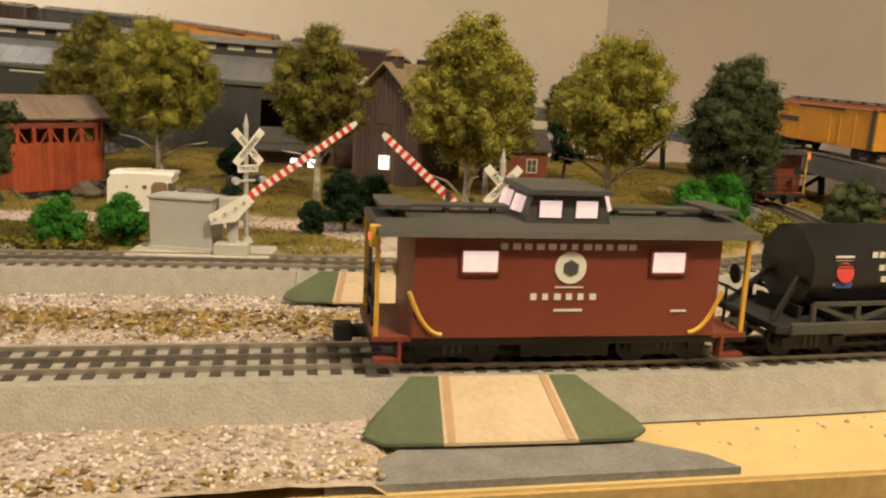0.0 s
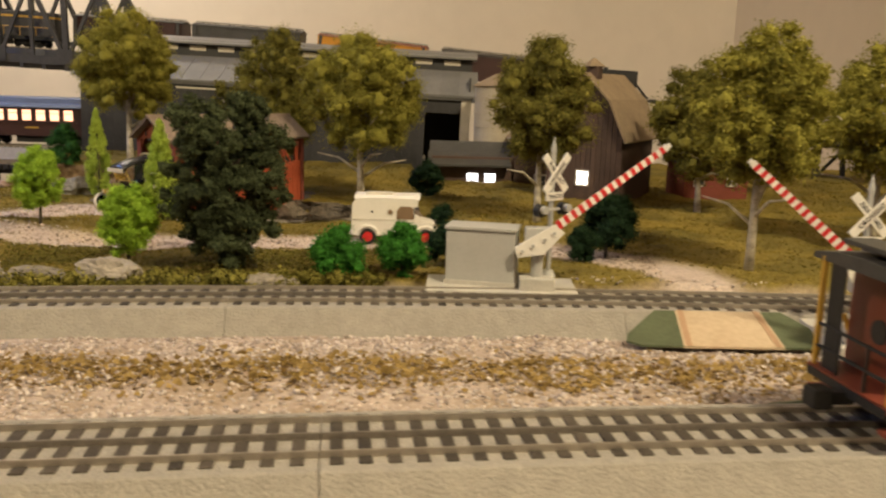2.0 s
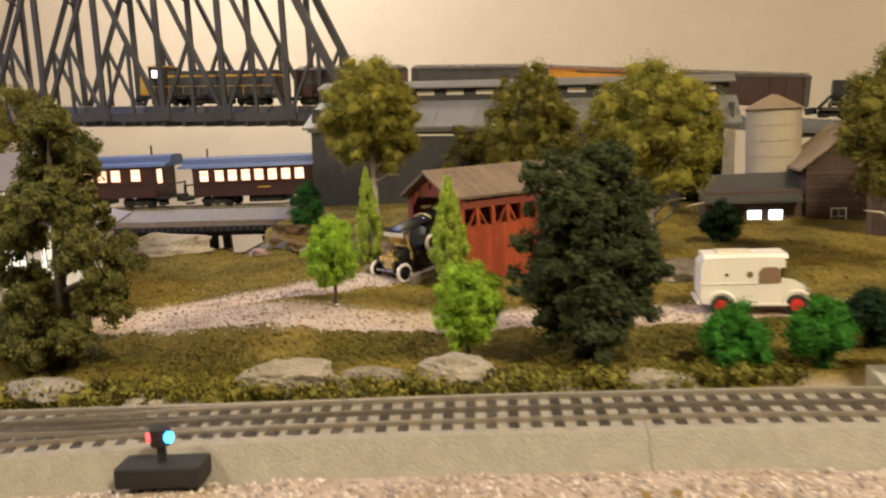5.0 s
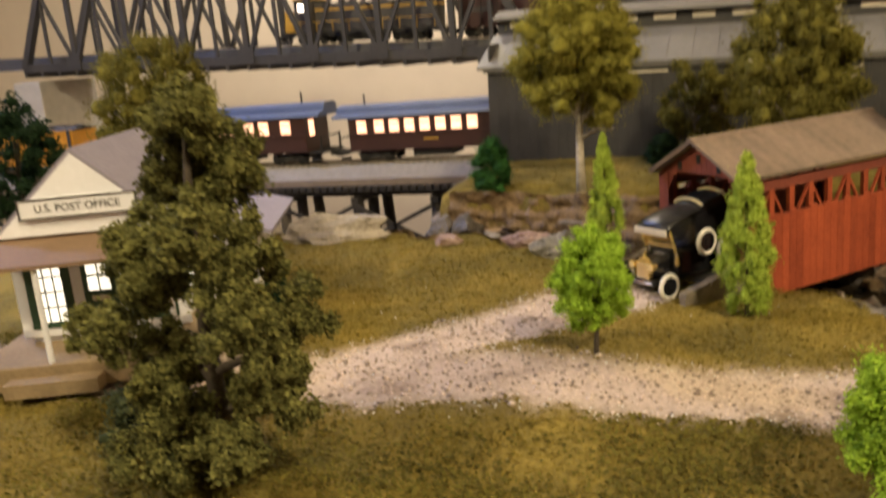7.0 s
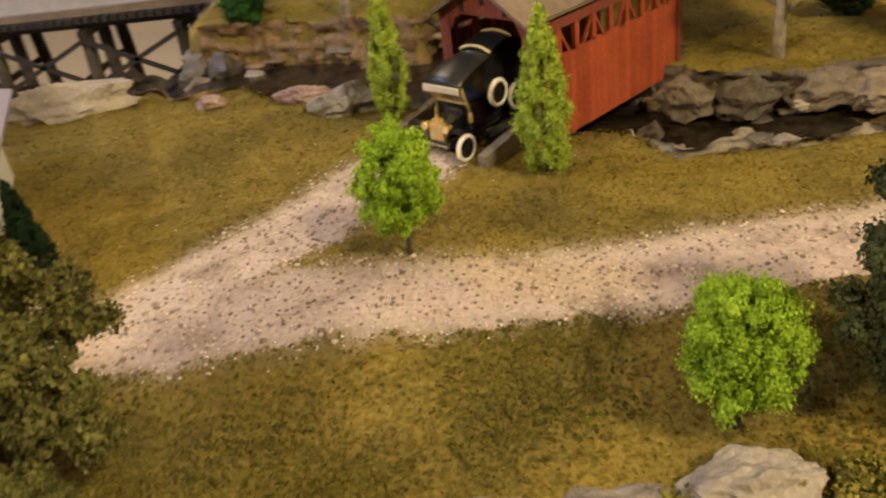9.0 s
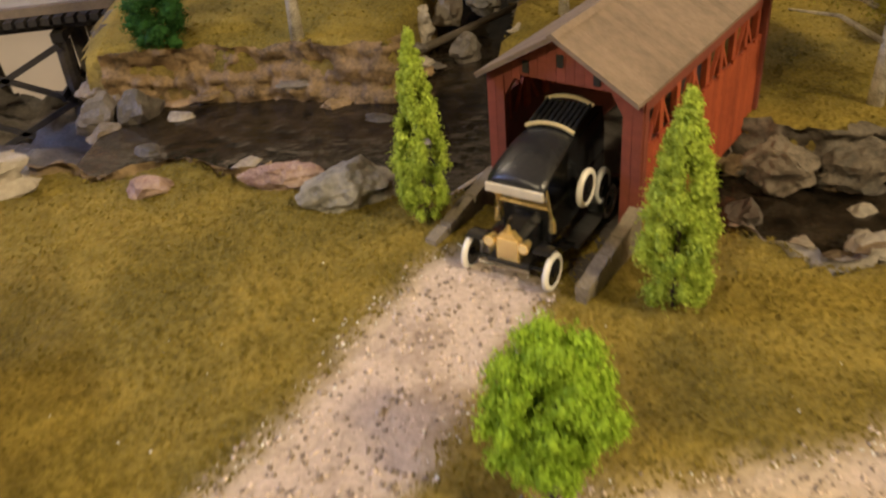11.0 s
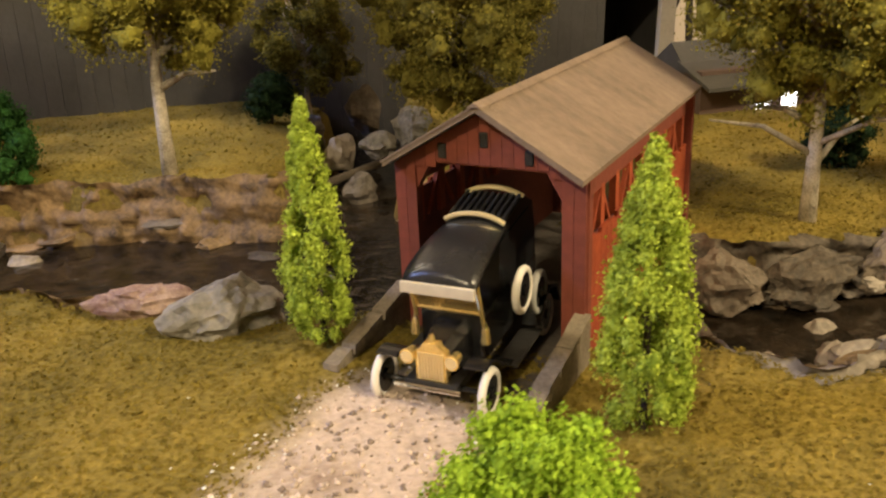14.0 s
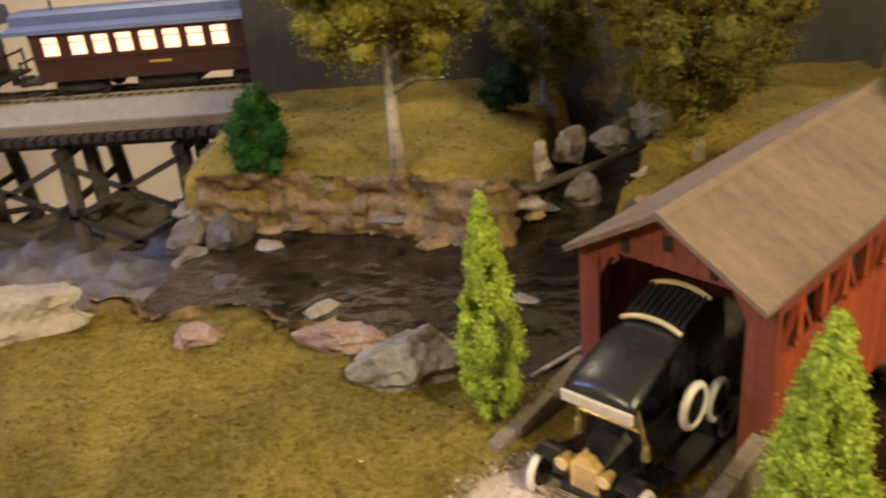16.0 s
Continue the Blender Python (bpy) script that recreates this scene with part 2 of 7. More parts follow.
    porchroof=material("brown_porch_roof", (0.22, 0.14, 0.08), 0.7, spread=0.15, scale=40),
    barnwall=material("brown_barn_boards", (0.075, 0.045, 0.033), 0.8, spread=0.3, scale=40, piece=0.3),
    barnroof=material("tan_shingle_roof", (0.26, 0.19, 0.12), 0.8, spread=0.2, scale=40, bump=0.3),
    siloskin=material("pale_silo_concrete", (0.42, 0.36, 0.27), 0.75, spread=0.12, scale=30, bump=0.2),
    lit=material("lit_window", (1.0, 0.86, 0.66), emit=4.5, emit_color=(1.0, 0.86, 0.68)),
    lit_room=material("lit_room_window", (0.8, 0.72, 0.58), emit=1.5, emit_color=(1.0, 0.88, 0.72), spread=0.4, scale=90),
    lit_cool=material("lit_window_white", (1.0, 0.95, 0.95), emit=5.0, emit_color=(0.98, 0.97, 1.0)),
    lit_coach=material("lit_coach_window", (0.5, 0.3, 0.2), emit=2.4, emit_color=(1.0, 0.50, 0.30)),
    lit_pink=material("lit_cupola_window", (0.4, 0.32, 0.29), emit=0.75, emit_color=(1.0, 0.70, 0.62)),
    led_blue=material("blue_led", (0.05, 0.35, 1.0), emit=6.0, emit_color=(0.05, 0.40, 1.0)),
    led_red=material("red_led", (1.0, 0.05, 0.05), emit=3.0, emit_color=(1.0, 0.06, 0.06)),
    headlight=material("headlight_lens", (1.0, 0.9, 0.7), emit=12.0, emit_color=(1.0, 0.86, 0.62)),
    glass=glass("window_glass"),
)


# ---------------------------------------------------------------- mesh helpers
def mesh_of(name, source, mats, smooth=False):
    """A mesh from a bmesh or from (points, faces)."""
    me = bpy.data.meshes.new(name)
    if isinstance(source, bmesh.types.BMesh):
        source.to_mesh(me)
        source.free()
    else:
        me.from_pydata([tuple(p) for p in source[0]], [], [tuple(f) for f in source[1]])
    for m in (mats if isinstance(mats, (list, tuple)) else [mats]):
        me.materials.append(m)
    if smooth:
        me.polygons.foreach_set("use_smooth", [True] * len(me.polygons))
    me.update()
    return me


def part(name, source, mat, parent, label="", smooth=False):
    ob = new(name, source if isinstance(source, bpy.types.Mesh) else mesh_of(name, source, mat, smooth))
    ob.parent = parent
    if label:
        ob["label"] = label
    return ob


def thing(name, m, label, category, group="", kind=""):
    ob = new(name)
    ob.empty_display_size = 0.02
    ob.matrix_world = m
    return tagged(ob, label, category, group, kind)


def solid(name, source, mat, label, category, m=None, group="", kind="", smooth=False):
    ob = new(name, mesh_of(name, source, mat, smooth))
    if m is not None:
        ob.matrix_world = m
    return tagged(ob, label, category, group, kind)


def box(x0, x1, y0, y1, z0, z1, bevel=0.0, bm=None, m=None):
    bm = bm or bmesh.new()
    made = bmesh.ops.create_cube(bm, size=1)["verts"]
    bmesh.ops.transform(bm, verts=made, matrix=Matrix.Translation(((x0 + x1) / 2, (y0 + y1) / 2, (z0 + z1) / 2)) @ Matrix.Diagonal((x1 - x0, y1 - y0, z1 - z0, 1)))
    if bevel:
        edges = list({e for v in made for e in v.link_edges})
        res = bmesh.ops.bevel(bm, geom=edges, offset=bevel, segments=2, affect="EDGES", profile=0.6)
        made = list({v for f in res["faces"] for v in f.verts} | {v for v in made if v.is_valid})
    if m is not None:
        bmesh.ops.transform(bm, verts=made, matrix=m)
    return bm


def rod(p, q, r, r2=None, seg=8, bm=None):
    """A round bar from p to q."""
    bm = bm or bmesh.new()
    p, q = Vector(p), Vector(q)
    turn = (q - p).to_track_quat("Z", "Y").to_matrix().to_4x4()
    bmesh.ops.create_cone(bm, cap_ends=True, segments=seg, radius1=r, radius2=r if r2 is None else r2, depth=(q - p).length,
                          matrix=Matrix.Translation((p + q) / 2) @ turn)
    return bm


def beam(p, q, w, d, bm=None):
    """A square bar from p to q, w wide and d deep."""
    bm = bm or bmesh.new()
    p, q = Vector(p), Vector(q)
    turn = (q - p).to_track_quat("Z", "Y").to_matrix().to_4x4()
    bmesh.ops.create_cube(bm, size=1, matrix=Matrix.Translation((p + q) / 2) @ turn @ Matrix.Diagonal((w, d, (q - p).length, 1)))
    return bm


def extrude(profile, a, b, axis="y", bm=None):
    """A closed outline (pairs) swept straight from a to b along an axis; pairs are the other two axes in order."""
    bm = bm or bmesh.new()
    place = {"x": lambda u, v, w: (w, u, v), "y": lambda u, v, w: (u, w, v), "z": lambda u, v, w: (u, v, w)}[axis]
    one = [bm.verts.new(place(u, v, a)) for u, v in profile]
    two = [bm.verts.new(place(u, v, b)) for u, v in profile]
    bm.faces.new(one)
    bm.faces.new(two[::-1])
    for i in range(len(profile)):
        j = (i + 1) % len(profile)
        bm.faces.new((one[j], one[i], two[i], two[j]))
    bmesh.ops.recalc_face_normals(bm, faces=bm.faces)
    return bm


def ring(radius, tube, seg=24, around=8, axis="x", flat=1.0):
    """A torus round an axis."""
    pts, faces = [], []
    for i in range(seg):
        a = 2 * math.pi * i / seg
        for j in range(around):
            c = 2 * math.pi * j / around
            r, w = radius + tube * math.cos(c), tube * flat * math.sin(c)
            p = (w, r * math.cos(a), r * math.sin(a))
            pts.append(p if axis == "x" else (p[1], p[0], p[2]))
            faces.append((i * around + j, ((i + 1) % seg) * around + j, ((i + 1) % seg) * around + (j + 1) % around, i * around + (j + 1) % around))
    return pts, faces


def tube(path, radii, seg=7):
    """A tapered tube along a bent line."""
    pts, faces = [], []
    path = [Vector(p) for p in path]
    for i, p in enumerate(path):
        way = (path[min(i + 1, len(path) - 1)] - path[max(i - 1, 0)]).normalized()
        side = way.cross(Vector((0.31, 0.87, 0.2))).normalized()
        up = way.cross(side)
        for k in range(seg):
            a = 2 * math.pi * k / seg
            pts.append(p + radii[i] * (side * math.cos(a) + up * math.sin(a)))
        if i:
            for k in range(seg):
                faces.append(((i - 1) * seg + k, (i - 1) * seg + (k + 1) % seg, i * seg + (k + 1) % seg, i * seg + k))
    faces.append(tuple(range(seg))[::-1])
    faces.append(tuple(range((len(path) - 1) * seg, len(path) * seg)))
    return pts, faces


def merge(sets):
    pts, faces = [], []
    for p, f in sets:
        k = len(pts)
        pts += list(p)
        faces += [tuple(i + k for i in g) for g in f]
    return pts, faces


def scatter(centres, sizes, rng, kind="leaf", flat=0.5, normals=None):
    """Many small pieces as one array mesh: leaf (a bent quad) or stone (a rough octahedron)."""
    n = len(centres)
    if kind == "leaf":
        base = np.array([(-1, -1, 0), (1, -1, 0), (1, 1, 0), (-1, 1, 0)], float) * 0.5
        face = np.array([(0, 1, 2, 3)])
    else:
        base = np.array([(1, 0, 0), (0, 1, 0), (-1, 0, 0), (0, -1, 0), (0, 0, 1), (0, 0, -1)], float) * 0.5
        face = np.array([(0, 1, 4), (1, 2, 4), (2, 3, 4), (3, 0, 4), (1, 0, 5), (2, 1, 5), (3, 2, 5), (0, 3, 5)])
    k = len(base)
    jit = base[None] * (1 + rng.uniform(-0.45, 0.45, (n, k, 3)))
    if kind == "leaf":
        jit[:, :, 2] += rng.uniform(-0.25, 0.25, (n, k))
    q = rng.normal(size=(n, 4))
    q /= np.linalg.norm(q, axis=1)[:, None]
    w, x, y, z = q.T
    rot = np.stack([1 - 2 * (y * y + z * z), 2 * (x * y - z * w), 2 * (x * z + y * w), 2 * (x * y + z * w), 1 - 2 * (x * x + z * z), 2 * (y * z - x * w),
                    2 * (x * z - y * w), 2 * (y * z + x * w), 1 - 2 * (x * x + y * y)], 1).reshape(n, 3, 3)
    if normals is not None:
        nz = normals + rng.normal(size=(n, 3)) * 0.42
        nz /= np.linalg.norm(nz, axis=1)[:, None]
        ax = np.cross(nz, rng.normal(size=(n, 3)))
        ax /= np.linalg.norm(ax, axis=1)[:, None]
        rot = np.stack([ax, np.cross(nz, ax), nz], 2)
    pts = np.einsum("nij,nkj->nki", rot, jit * sizes[:, None, None])
    if kind == "stone":
        pts[:, :, 2] *= flat
    pts = (pts + centres[:, None, :]).reshape(-1, 3)
    faces = (face[None] + (np.arange(n) * k)[:, None, None]).reshape(-1, face.shape[1])
    return pts, faces


def array_mesh(name, pts, faces, mat):
    me = bpy.data.meshes.new(name)
    k = faces.shape[1]
    me.vertices.add(len(pts))
    me.vertices.foreach_set("co", np.asarray(pts, np.float32).ravel())
    me.loops.add(faces.size)
    me.loops.foreach_set("vertex_index", faces.ravel().astype(np.int32))
    me.polygons.add(len(faces))
    me.polygons.foreach_set("loop_start", np.arange(0, faces.size, k, dtype=np.int32))
    me.materials.append(mat)
    me.update(calc_edges=True)
    me.validate()
    return me


# ---------------------------------------------------------------- plan
ZT = -0.004            # bare table top
RAIL = 0.0185          # top of the rails


def edge(x):
    return 0.327 + 0.155 * x


NEAR = [(-1.5, 0.15), (-1.0, 0.255), (-0.6, 0.335), (-0.36, 0.3765), (-0.18, 0.405), (-0.06, 0.422), (0.06, 0.437), (0.19, 0.46), (0.3, 0.486), (0.42, 0.53), (0.56, 0.60)]
FAR = [(-1.6, 0.39), (-1.0, 0.50), (-0.75, 0.545), (-0.53, 0.582), (-0.43, 0.599), (-0.30, 0.617), (-0.20, 0.626), (-0.10, 0.633), (0, 0.637), (0.1, 0.643), (0.2, 0.665), (0.29, 0.715), (0.36, 0.79), (0.40, 0.88), (0.42, 0.98), (0.42, 1.10), (0.39, 1.24)]
BRANCH = [(-0.52, 0.5835), (-0.60, 0.566), (-0.70, 0.535), (-0.82, 0.487), (-0.95, 0.425), (-1.1, 0.34)]
ROAD = [(-1.25, 0.735), (-1.0, 0.752), (-0.78, 0.762), (-0.66, 0.773), (-0.55, 0.790), (-0.45, 0.806), (-0.35, 0.821), (-0.25, 0.835), (-0.14, 0.82), (-0.05, 0.76), (-0.03, 0.69), (-0.03, 0.60)]
SPUR = [(-0.72, 0.775), (-0.665, 0.84), (-0.625, 0.90), (-0.592, 0.946)]
CREEK = [(-1.3, 1.22), (-1.0, 1.20), (-0.82, 1.19), (-0.70, 1.17), (-0.58, 1.115), (-0.48, 1.045), (-0.40, 1.000), (-0.33, 0.985), (-0.28, 0.99)]
CREEK2 = [(-0.60, 1.16), (-0.575, 1.25), (-0.54, 1.36), (-0.53, 1.47)]


def curve_points(pts, step=0.01):
    """A smooth line through the points, cut at even steps."""
    p = np.array(pts, float)
    p = np.vstack([2 * p[0] - p[1], p, 2 * p[-1] - p[-2]])
    out = []
    for i in range(1, len(p) - 2):
        for t in np.linspace(0, 1, 24, endpoint=False):
            a, b, c, d = p[i - 1], p[i], p[i + 1], p[i + 2]
            out.append(0.5 * (2 * b + (c - a) * t + (2 * a - 5 * b + 4 * c - d) * t * t + (3 * b - a - 3 * c + d) * t ** 3))
    out.append(p[-2])
    out = np.array(out)
    s = np.concatenate([[0], np.cumsum(np.linalg.norm(np.diff(out, axis=0), axis=1))])
    k = np.arange(0, s[-1], step)
    return np.stack([np.interp(k, s, out[:, j]) for j in range(out.shape[1])], 1)


def away(x, y, pts):
    """Distance of many places from a line."""
    line = curve_points(pts, 0.012)
    best = np.full(x.shape, 9.0)
    for a, b in zip(line[:-1], line[1:]):
        d = b - a
        t = np.clip(((x - a[0]) * d[0] + (y - a[1]) * d[1]) / (d @ d), 0, 1)
        best = np.minimum(best, np.hypot(x - a[0] - t * d[0], y - a[1] - t * d[1]))
    return best


def wobble(x, y, s, seed=0.0):
    return np.array([noise.noise((a * s, b * s, seed)) for a, b in zip(np.ravel(x), np.ravel(y))]).reshape(np.shape(x))


def smooth(a, b, v):
    t = np.clip((v - a) / (b - a), 0, 1)
    return t * t * (3 - 2 * t)


def zones(x, y):
    """Height and share of road, ballast, creek bed and bare board."""
    w1, w2 = wobble(x, y, 22, 3.0), wobble(x, y, 70, 7.0)
    road = 1 - smooth(0.018, 0.040, away(x, y, ROAD) + 0.008 * w1 + 0.005 * w2)
    d = away(x, y, SPUR)
    road = np.maximum(road, 1 - smooth(0.018, 0.040, d + 0.008 * w1 + 0.005 * w2))
    dn, df = away(x, y, NEAR), np.minimum(away(x, y, FAR), away(x, y, BRANCH))
    mid = np.interp(x, [p[0] for p in FAR[:10]], [p[1] for p in FAR[:10]])
    south = y < np.where(x < 0.1, mid + 0.064 + 0.012 * w1, mid + 0.05)
    ballast = np.where(south, 1.0, 1 - smooth(0.05, 0.062, df + 0.006 * w2))
    bare = np.where((x > -0.04 + 0.02 * w1) & (y < 0.47 + 0.155 * x), 1.0, 0.0)
    wide = np.interp(x, [-0.62, -0.50], [0.034, 0.0])
    dc = np.minimum(away(x, y, CREEK) - wide + 0.016 * w1, away(x, y, CREEK2) + 0.018 + 0.015 * w1)
    dc = np.minimum(dc, np.hypot(x + 0.555, (y - 1.18) * 0.8) + 0.010 * w1)
    creek = 1 - smooth(0.050, 0.064, dc)
    h = 0.0125 + 0.0045 * w1 + 0.0012 * w2
    h = h + 0.010 * smooth(1.20, 1.40, y) * (x < -0.3)
    lift = 0.009 * smooth(-0.52, -0.64, x) * smooth(0.68, 0.78, y) + 0.005 * np.exp(-((x + 0.62) / 0.08) ** 2 - ((y - 0.80) / 0.05) ** 2)
    h = h * (1 - road) + (0.0105 + 0.0008 * w2) * road + lift
    mound = 0.004 * np.exp(-((y - mid + 0.115) / 0.03) ** 2) * (dn > 0.05) * south
    h = np.where(ballast > 0.5, 0.0005 + 0.0012 * w2 + mound + 0.002 * smooth(0.0, 0.6, w1) * south, h)
    h = np.where(ballast > 0.5, np.where(np.minimum(dn, df) < 0.041, -0.001, h), h)
    h = np.where(bare > 0.5, ZT - 0.001, h)
    gorge = smooth(-0.84, -0.93, x) * smooth(1.12, 1.22, y)
    h = h - creek * 0.052 - gorge * 0.05
    return h, road, ballast, np.maximum(creek, gorge), bare


# ---------------------------------------------------------------- room and table
def wall(name, corners, label, mat):
    bm = bmesh.new()
    a, b, z0, z1, out = corners
    a, b, out = Vector((*a, 0)), Vector((*b, 0)), Vector((*out, 0))
    pts = [a, b, b + out, a + out]
    extrude([(p.x, p.y) for p in pts], z0, z1, "z", bm)
    return solid(name, bm, mat, label, "wall", kind="structure")


wall("wall_north", ((-3.3, 2.67), (0.5685, 2.67), -0.95, 1.5, (0, 0.12)), "plain warm beige painted back wall of the room", M["wall"])
wall("wall_east", ((0.562, 2.79), (0.86, -2.6), -0.95, 1.5, (0.12, 0)), "plain warm beige painted side wall of the room", M["wall"])
wall("wall_south", ((-3.3, -2.6), (0.86, -2.6), -0.95, 1.5, (0, -0.12)), "plain beige painted wall behind the viewer", M["wall"])
wall("wall_west", ((-3.3, 2.79), (-3.3, -2.72), -0.95, 1.5, (-0.12, 0)), "plain beige painted wall of the room", M["wall"])
solid("floor", box(-3.42, 1.0, -2.72, 2.79, -1.05, -0.95), M["carpet"], "dark brown carpeted floor under the layout table", "floor", kind="structure")
solid("ceiling", box(-3.42, 1.0, -2.72, 2.79, 1.5, 1.6), M["ceiling"], "off-white painted ceiling of the room", "ceiling", kind="structure")

table = thing("layout_table", pose(0, 0, 0), "yellow-painted plywood table carrying the model railway", "table", kind="structure")
part("tabletop", extrude([(-1.9, edge(-1.9)), (0.60, edge(0.60)), (0.66, 2.1), (-0.84, 2.1), (-0.84, 1.13), (-1.9, 1.13)], -0.10, -0.065, "z"), M["board_edge"], table)
part("front_board", extrude([(-1.9, edge(-1.9) - 0.001), (0.60, edge(0.60) - 0.001), (0.60, edge(0.60) + 0.018), (-1.9, edge(-1.9) + 0.018)], -0.16, ZT - 0.0015, "z"), M["board_edge"], table, "worn yellow front edge board")
part("bare_board", extrude([(-0.075, edge(-0.075) + 0.001), (0.60, edge(0.6) + 0.001), (0.60, edge(0.6) + 0.16), (-0.03, edge(-0.03) + 0.16)], ZT - 0.012, ZT, "z"), M["board"], table, "bare yellow-painted board")
for lx, ly in ((-1.8, 0.15), (0.5, 0.5), (0.5, 2.0), (-0.75, 2.0)):
    part("leg", box(lx - 0.03, lx + 0.03, ly - 0.03, ly + 0.03, -0.95, -0.10), M["board_edge"], table)
bm = bmesh.new()
outline = [(-0.060, 0.003), (-0.045, 0.020), (-0.030, 0.036), (-0.012, 0.041), (0.055, 0.040), (0.072, 0.032), (0.098, 0.016), (0.108, 0.003)]
extrude([(x, edge(x) + d) for x, d in outline], ZT + 0.0002, ZT + 0.0035, "z", bm)
solid("grey_patch", bm, M["slab"], "rough grey painted patch on the table edge", "patch", kind="structure")

bm = bmesh.new()
extrude([(0.205 + 0.020 * math.cos(a) * (1 + 0.3 * math.sin(3 * a)), 0.437 + 0.009 * math.sin(a) * (1 + 0.25 * math.cos(5 * a))) for a in np.linspace(0, 2 * math.pi, 28, endpoint=False)], ZT + 0.0002, ZT + 0.0012, "z", bm)
solid("plaster_spill", bm, M["stationwall"], "small dried white plaster spill on the bare board", "patch", kind="structure")

# terrain sheet
xs = np.arange(-1.7, 0.601, 0.0075)
vs = np.concatenate([np.arange(0, 0.42, 0.006), np.arange(0.42, 1.42, 0.0085)])
gx, gv = np.meshgrid(xs, vs, indexing="ij")
gy = edge(gx) + 0.001 + gv
hz, zr, zb, zc, zn = zones(gx, gy)
ny = len(vs)
idx = np.arange(gx.size).reshape(gx.shape)
quads = np.stack([idx[:-1, :-1], idx[1:, :-1], idx[1:, 1:], idx[:-1, 1:]], -1).reshape(-1, 4)
cx, cy = gx.ravel()[quads].mean(1), gy.ravel()[quads].mean(1)
quads = quads[~((cx < -0.848 - 0.25 * (cy - 1.24)) & (cy > 1.135)) & (cy < 1.73)]


def ground_material():
    m = bpy.data.materials.new("scenery_ground")
    m.use_nodes = True
    n, link = m.node_tree.nodes, m.node_tree.links
    b = n["Principled BSDF"]
    b.inputs["Roughness"].default_value = 0.92
    b.inputs["Specular IOR Level"].default_value = 0.2
    co = n.new("ShaderNodeTexCoord")

    def noisy(scale, lo, hi, a=0.35, c=0.65, detail=5.0):
        t, r = n.new("ShaderNodeTexNoise"), n.new("ShaderNodeValToRGB")
        t.inputs["Scale"].default_value, t.inputs["Detail"].default_value = scale, detail
        link.new(co.outputs["Object"], t.inputs["Vector"])
        link.new(t.outputs["Fac"], r.inputs[0])
        r.color_ramp.elements[0].position, r.color_ramp.elements[1].position = a, c
        r.color_ramp.elements[0].color, r.color_ramp.elements[1].color = (*lo, 1), (*hi, 1)
        return t, r

    def mix(fac, a, c):
        x = n.new("ShaderNodeMix")
        x.data_type = "RGBA"
        link.new(fac, x.inputs[0])
        link.new(a, x.inputs[6])
        link.new(c, x.inputs[7])
        return x.outputs[2]

    turf = noisy(16, (0.10, 0.082, 0.017), (0.29, 0.21, 0.042), 0.4, 0.6)[1]
    fine = noisy(420, (0.125, 0.090, 0.020), (0.29, 0.22, 0.05))[1]
    half = n.new("ShaderNodeValue")
    half.outputs[0].default_value = 0.5
    grass = mix(half.outputs[0], turf.outputs[0], fine.outputs[0])
    grit_t, grit = noisy(330, (0.27, 0.20, 0.155), (0.58, 0.46, 0.38), 0.3, 0.6)
    stain = noisy(30, (0.19, 0.135, 0.095), (0.60, 0.50, 0.43), 0.28, 0.5)[1]
    gravel = mix(half.outputs[0], grit.outputs[0], stain.outputs[0])
    bal = noisy(26, (0.26, 0.185, 0.10), (0.44, 0.36, 0.31), 0.38, 0.58)[1]
    ballast = mix(half.outputs[0], grit.outputs[0], bal.outputs[0])
    mud = noisy(60, (0.045, 0.030, 0.018), (0.21, 0.135, 0.07))[1]
    bare = noisy(18, (0.56, 0.38, 0.16), (0.68, 0.48, 0.22))[1]
    at = n.new("ShaderNodeAttribute")
    at.attribute_name = "zone"
    sep = n.new("ShaderNodeSeparateColor")
    link.new(at.outputs["Color"], sep.inputs[0])
    out = mix(sep.outputs[1], grass, ballast)
    out = mix(sep.outputs[0], out, gravel)
    out = mix(sep.outputs[2], out, mud.outputs[0])
    out = mix(at.outputs["Alpha"], out, bare.outputs[0])
    link.new(out, b.inputs["Base Color"])
    bp = n.new("ShaderNodeBump")
    bp.inputs["Strength"].default_value, bp.inputs["Distance"].default_value = 0.9, 0.0015
    link.new(grit_t.outputs["Fac"], bp.inputs["Height"])
    link.new(bp.outputs[0], b.inputs["Normal"])
    return m


me = array_mesh("ground", np.stack([gx.ravel(), gy.ravel(), hz.ravel()], 1), quads, ground_material())
attr = me.attributes.new("zone", "FLOAT_COLOR", "POINT")
attr.data.foreach_set("color", np.stack([zr.ravel(), zb.ravel(), zc.ravel(), zn.ravel()], 1).astype(np.float32).ravel())
me.polygons.foreach_set("use_smooth", [True] * len(me.polygons))
tagged(new("ground", me), "model scenery of brown-green turf, gravel road and ballast", "ground", kind="structure")


def ground_z(x, y):
    return float(zones(np.array([x]), np.array([y]))[0][0])


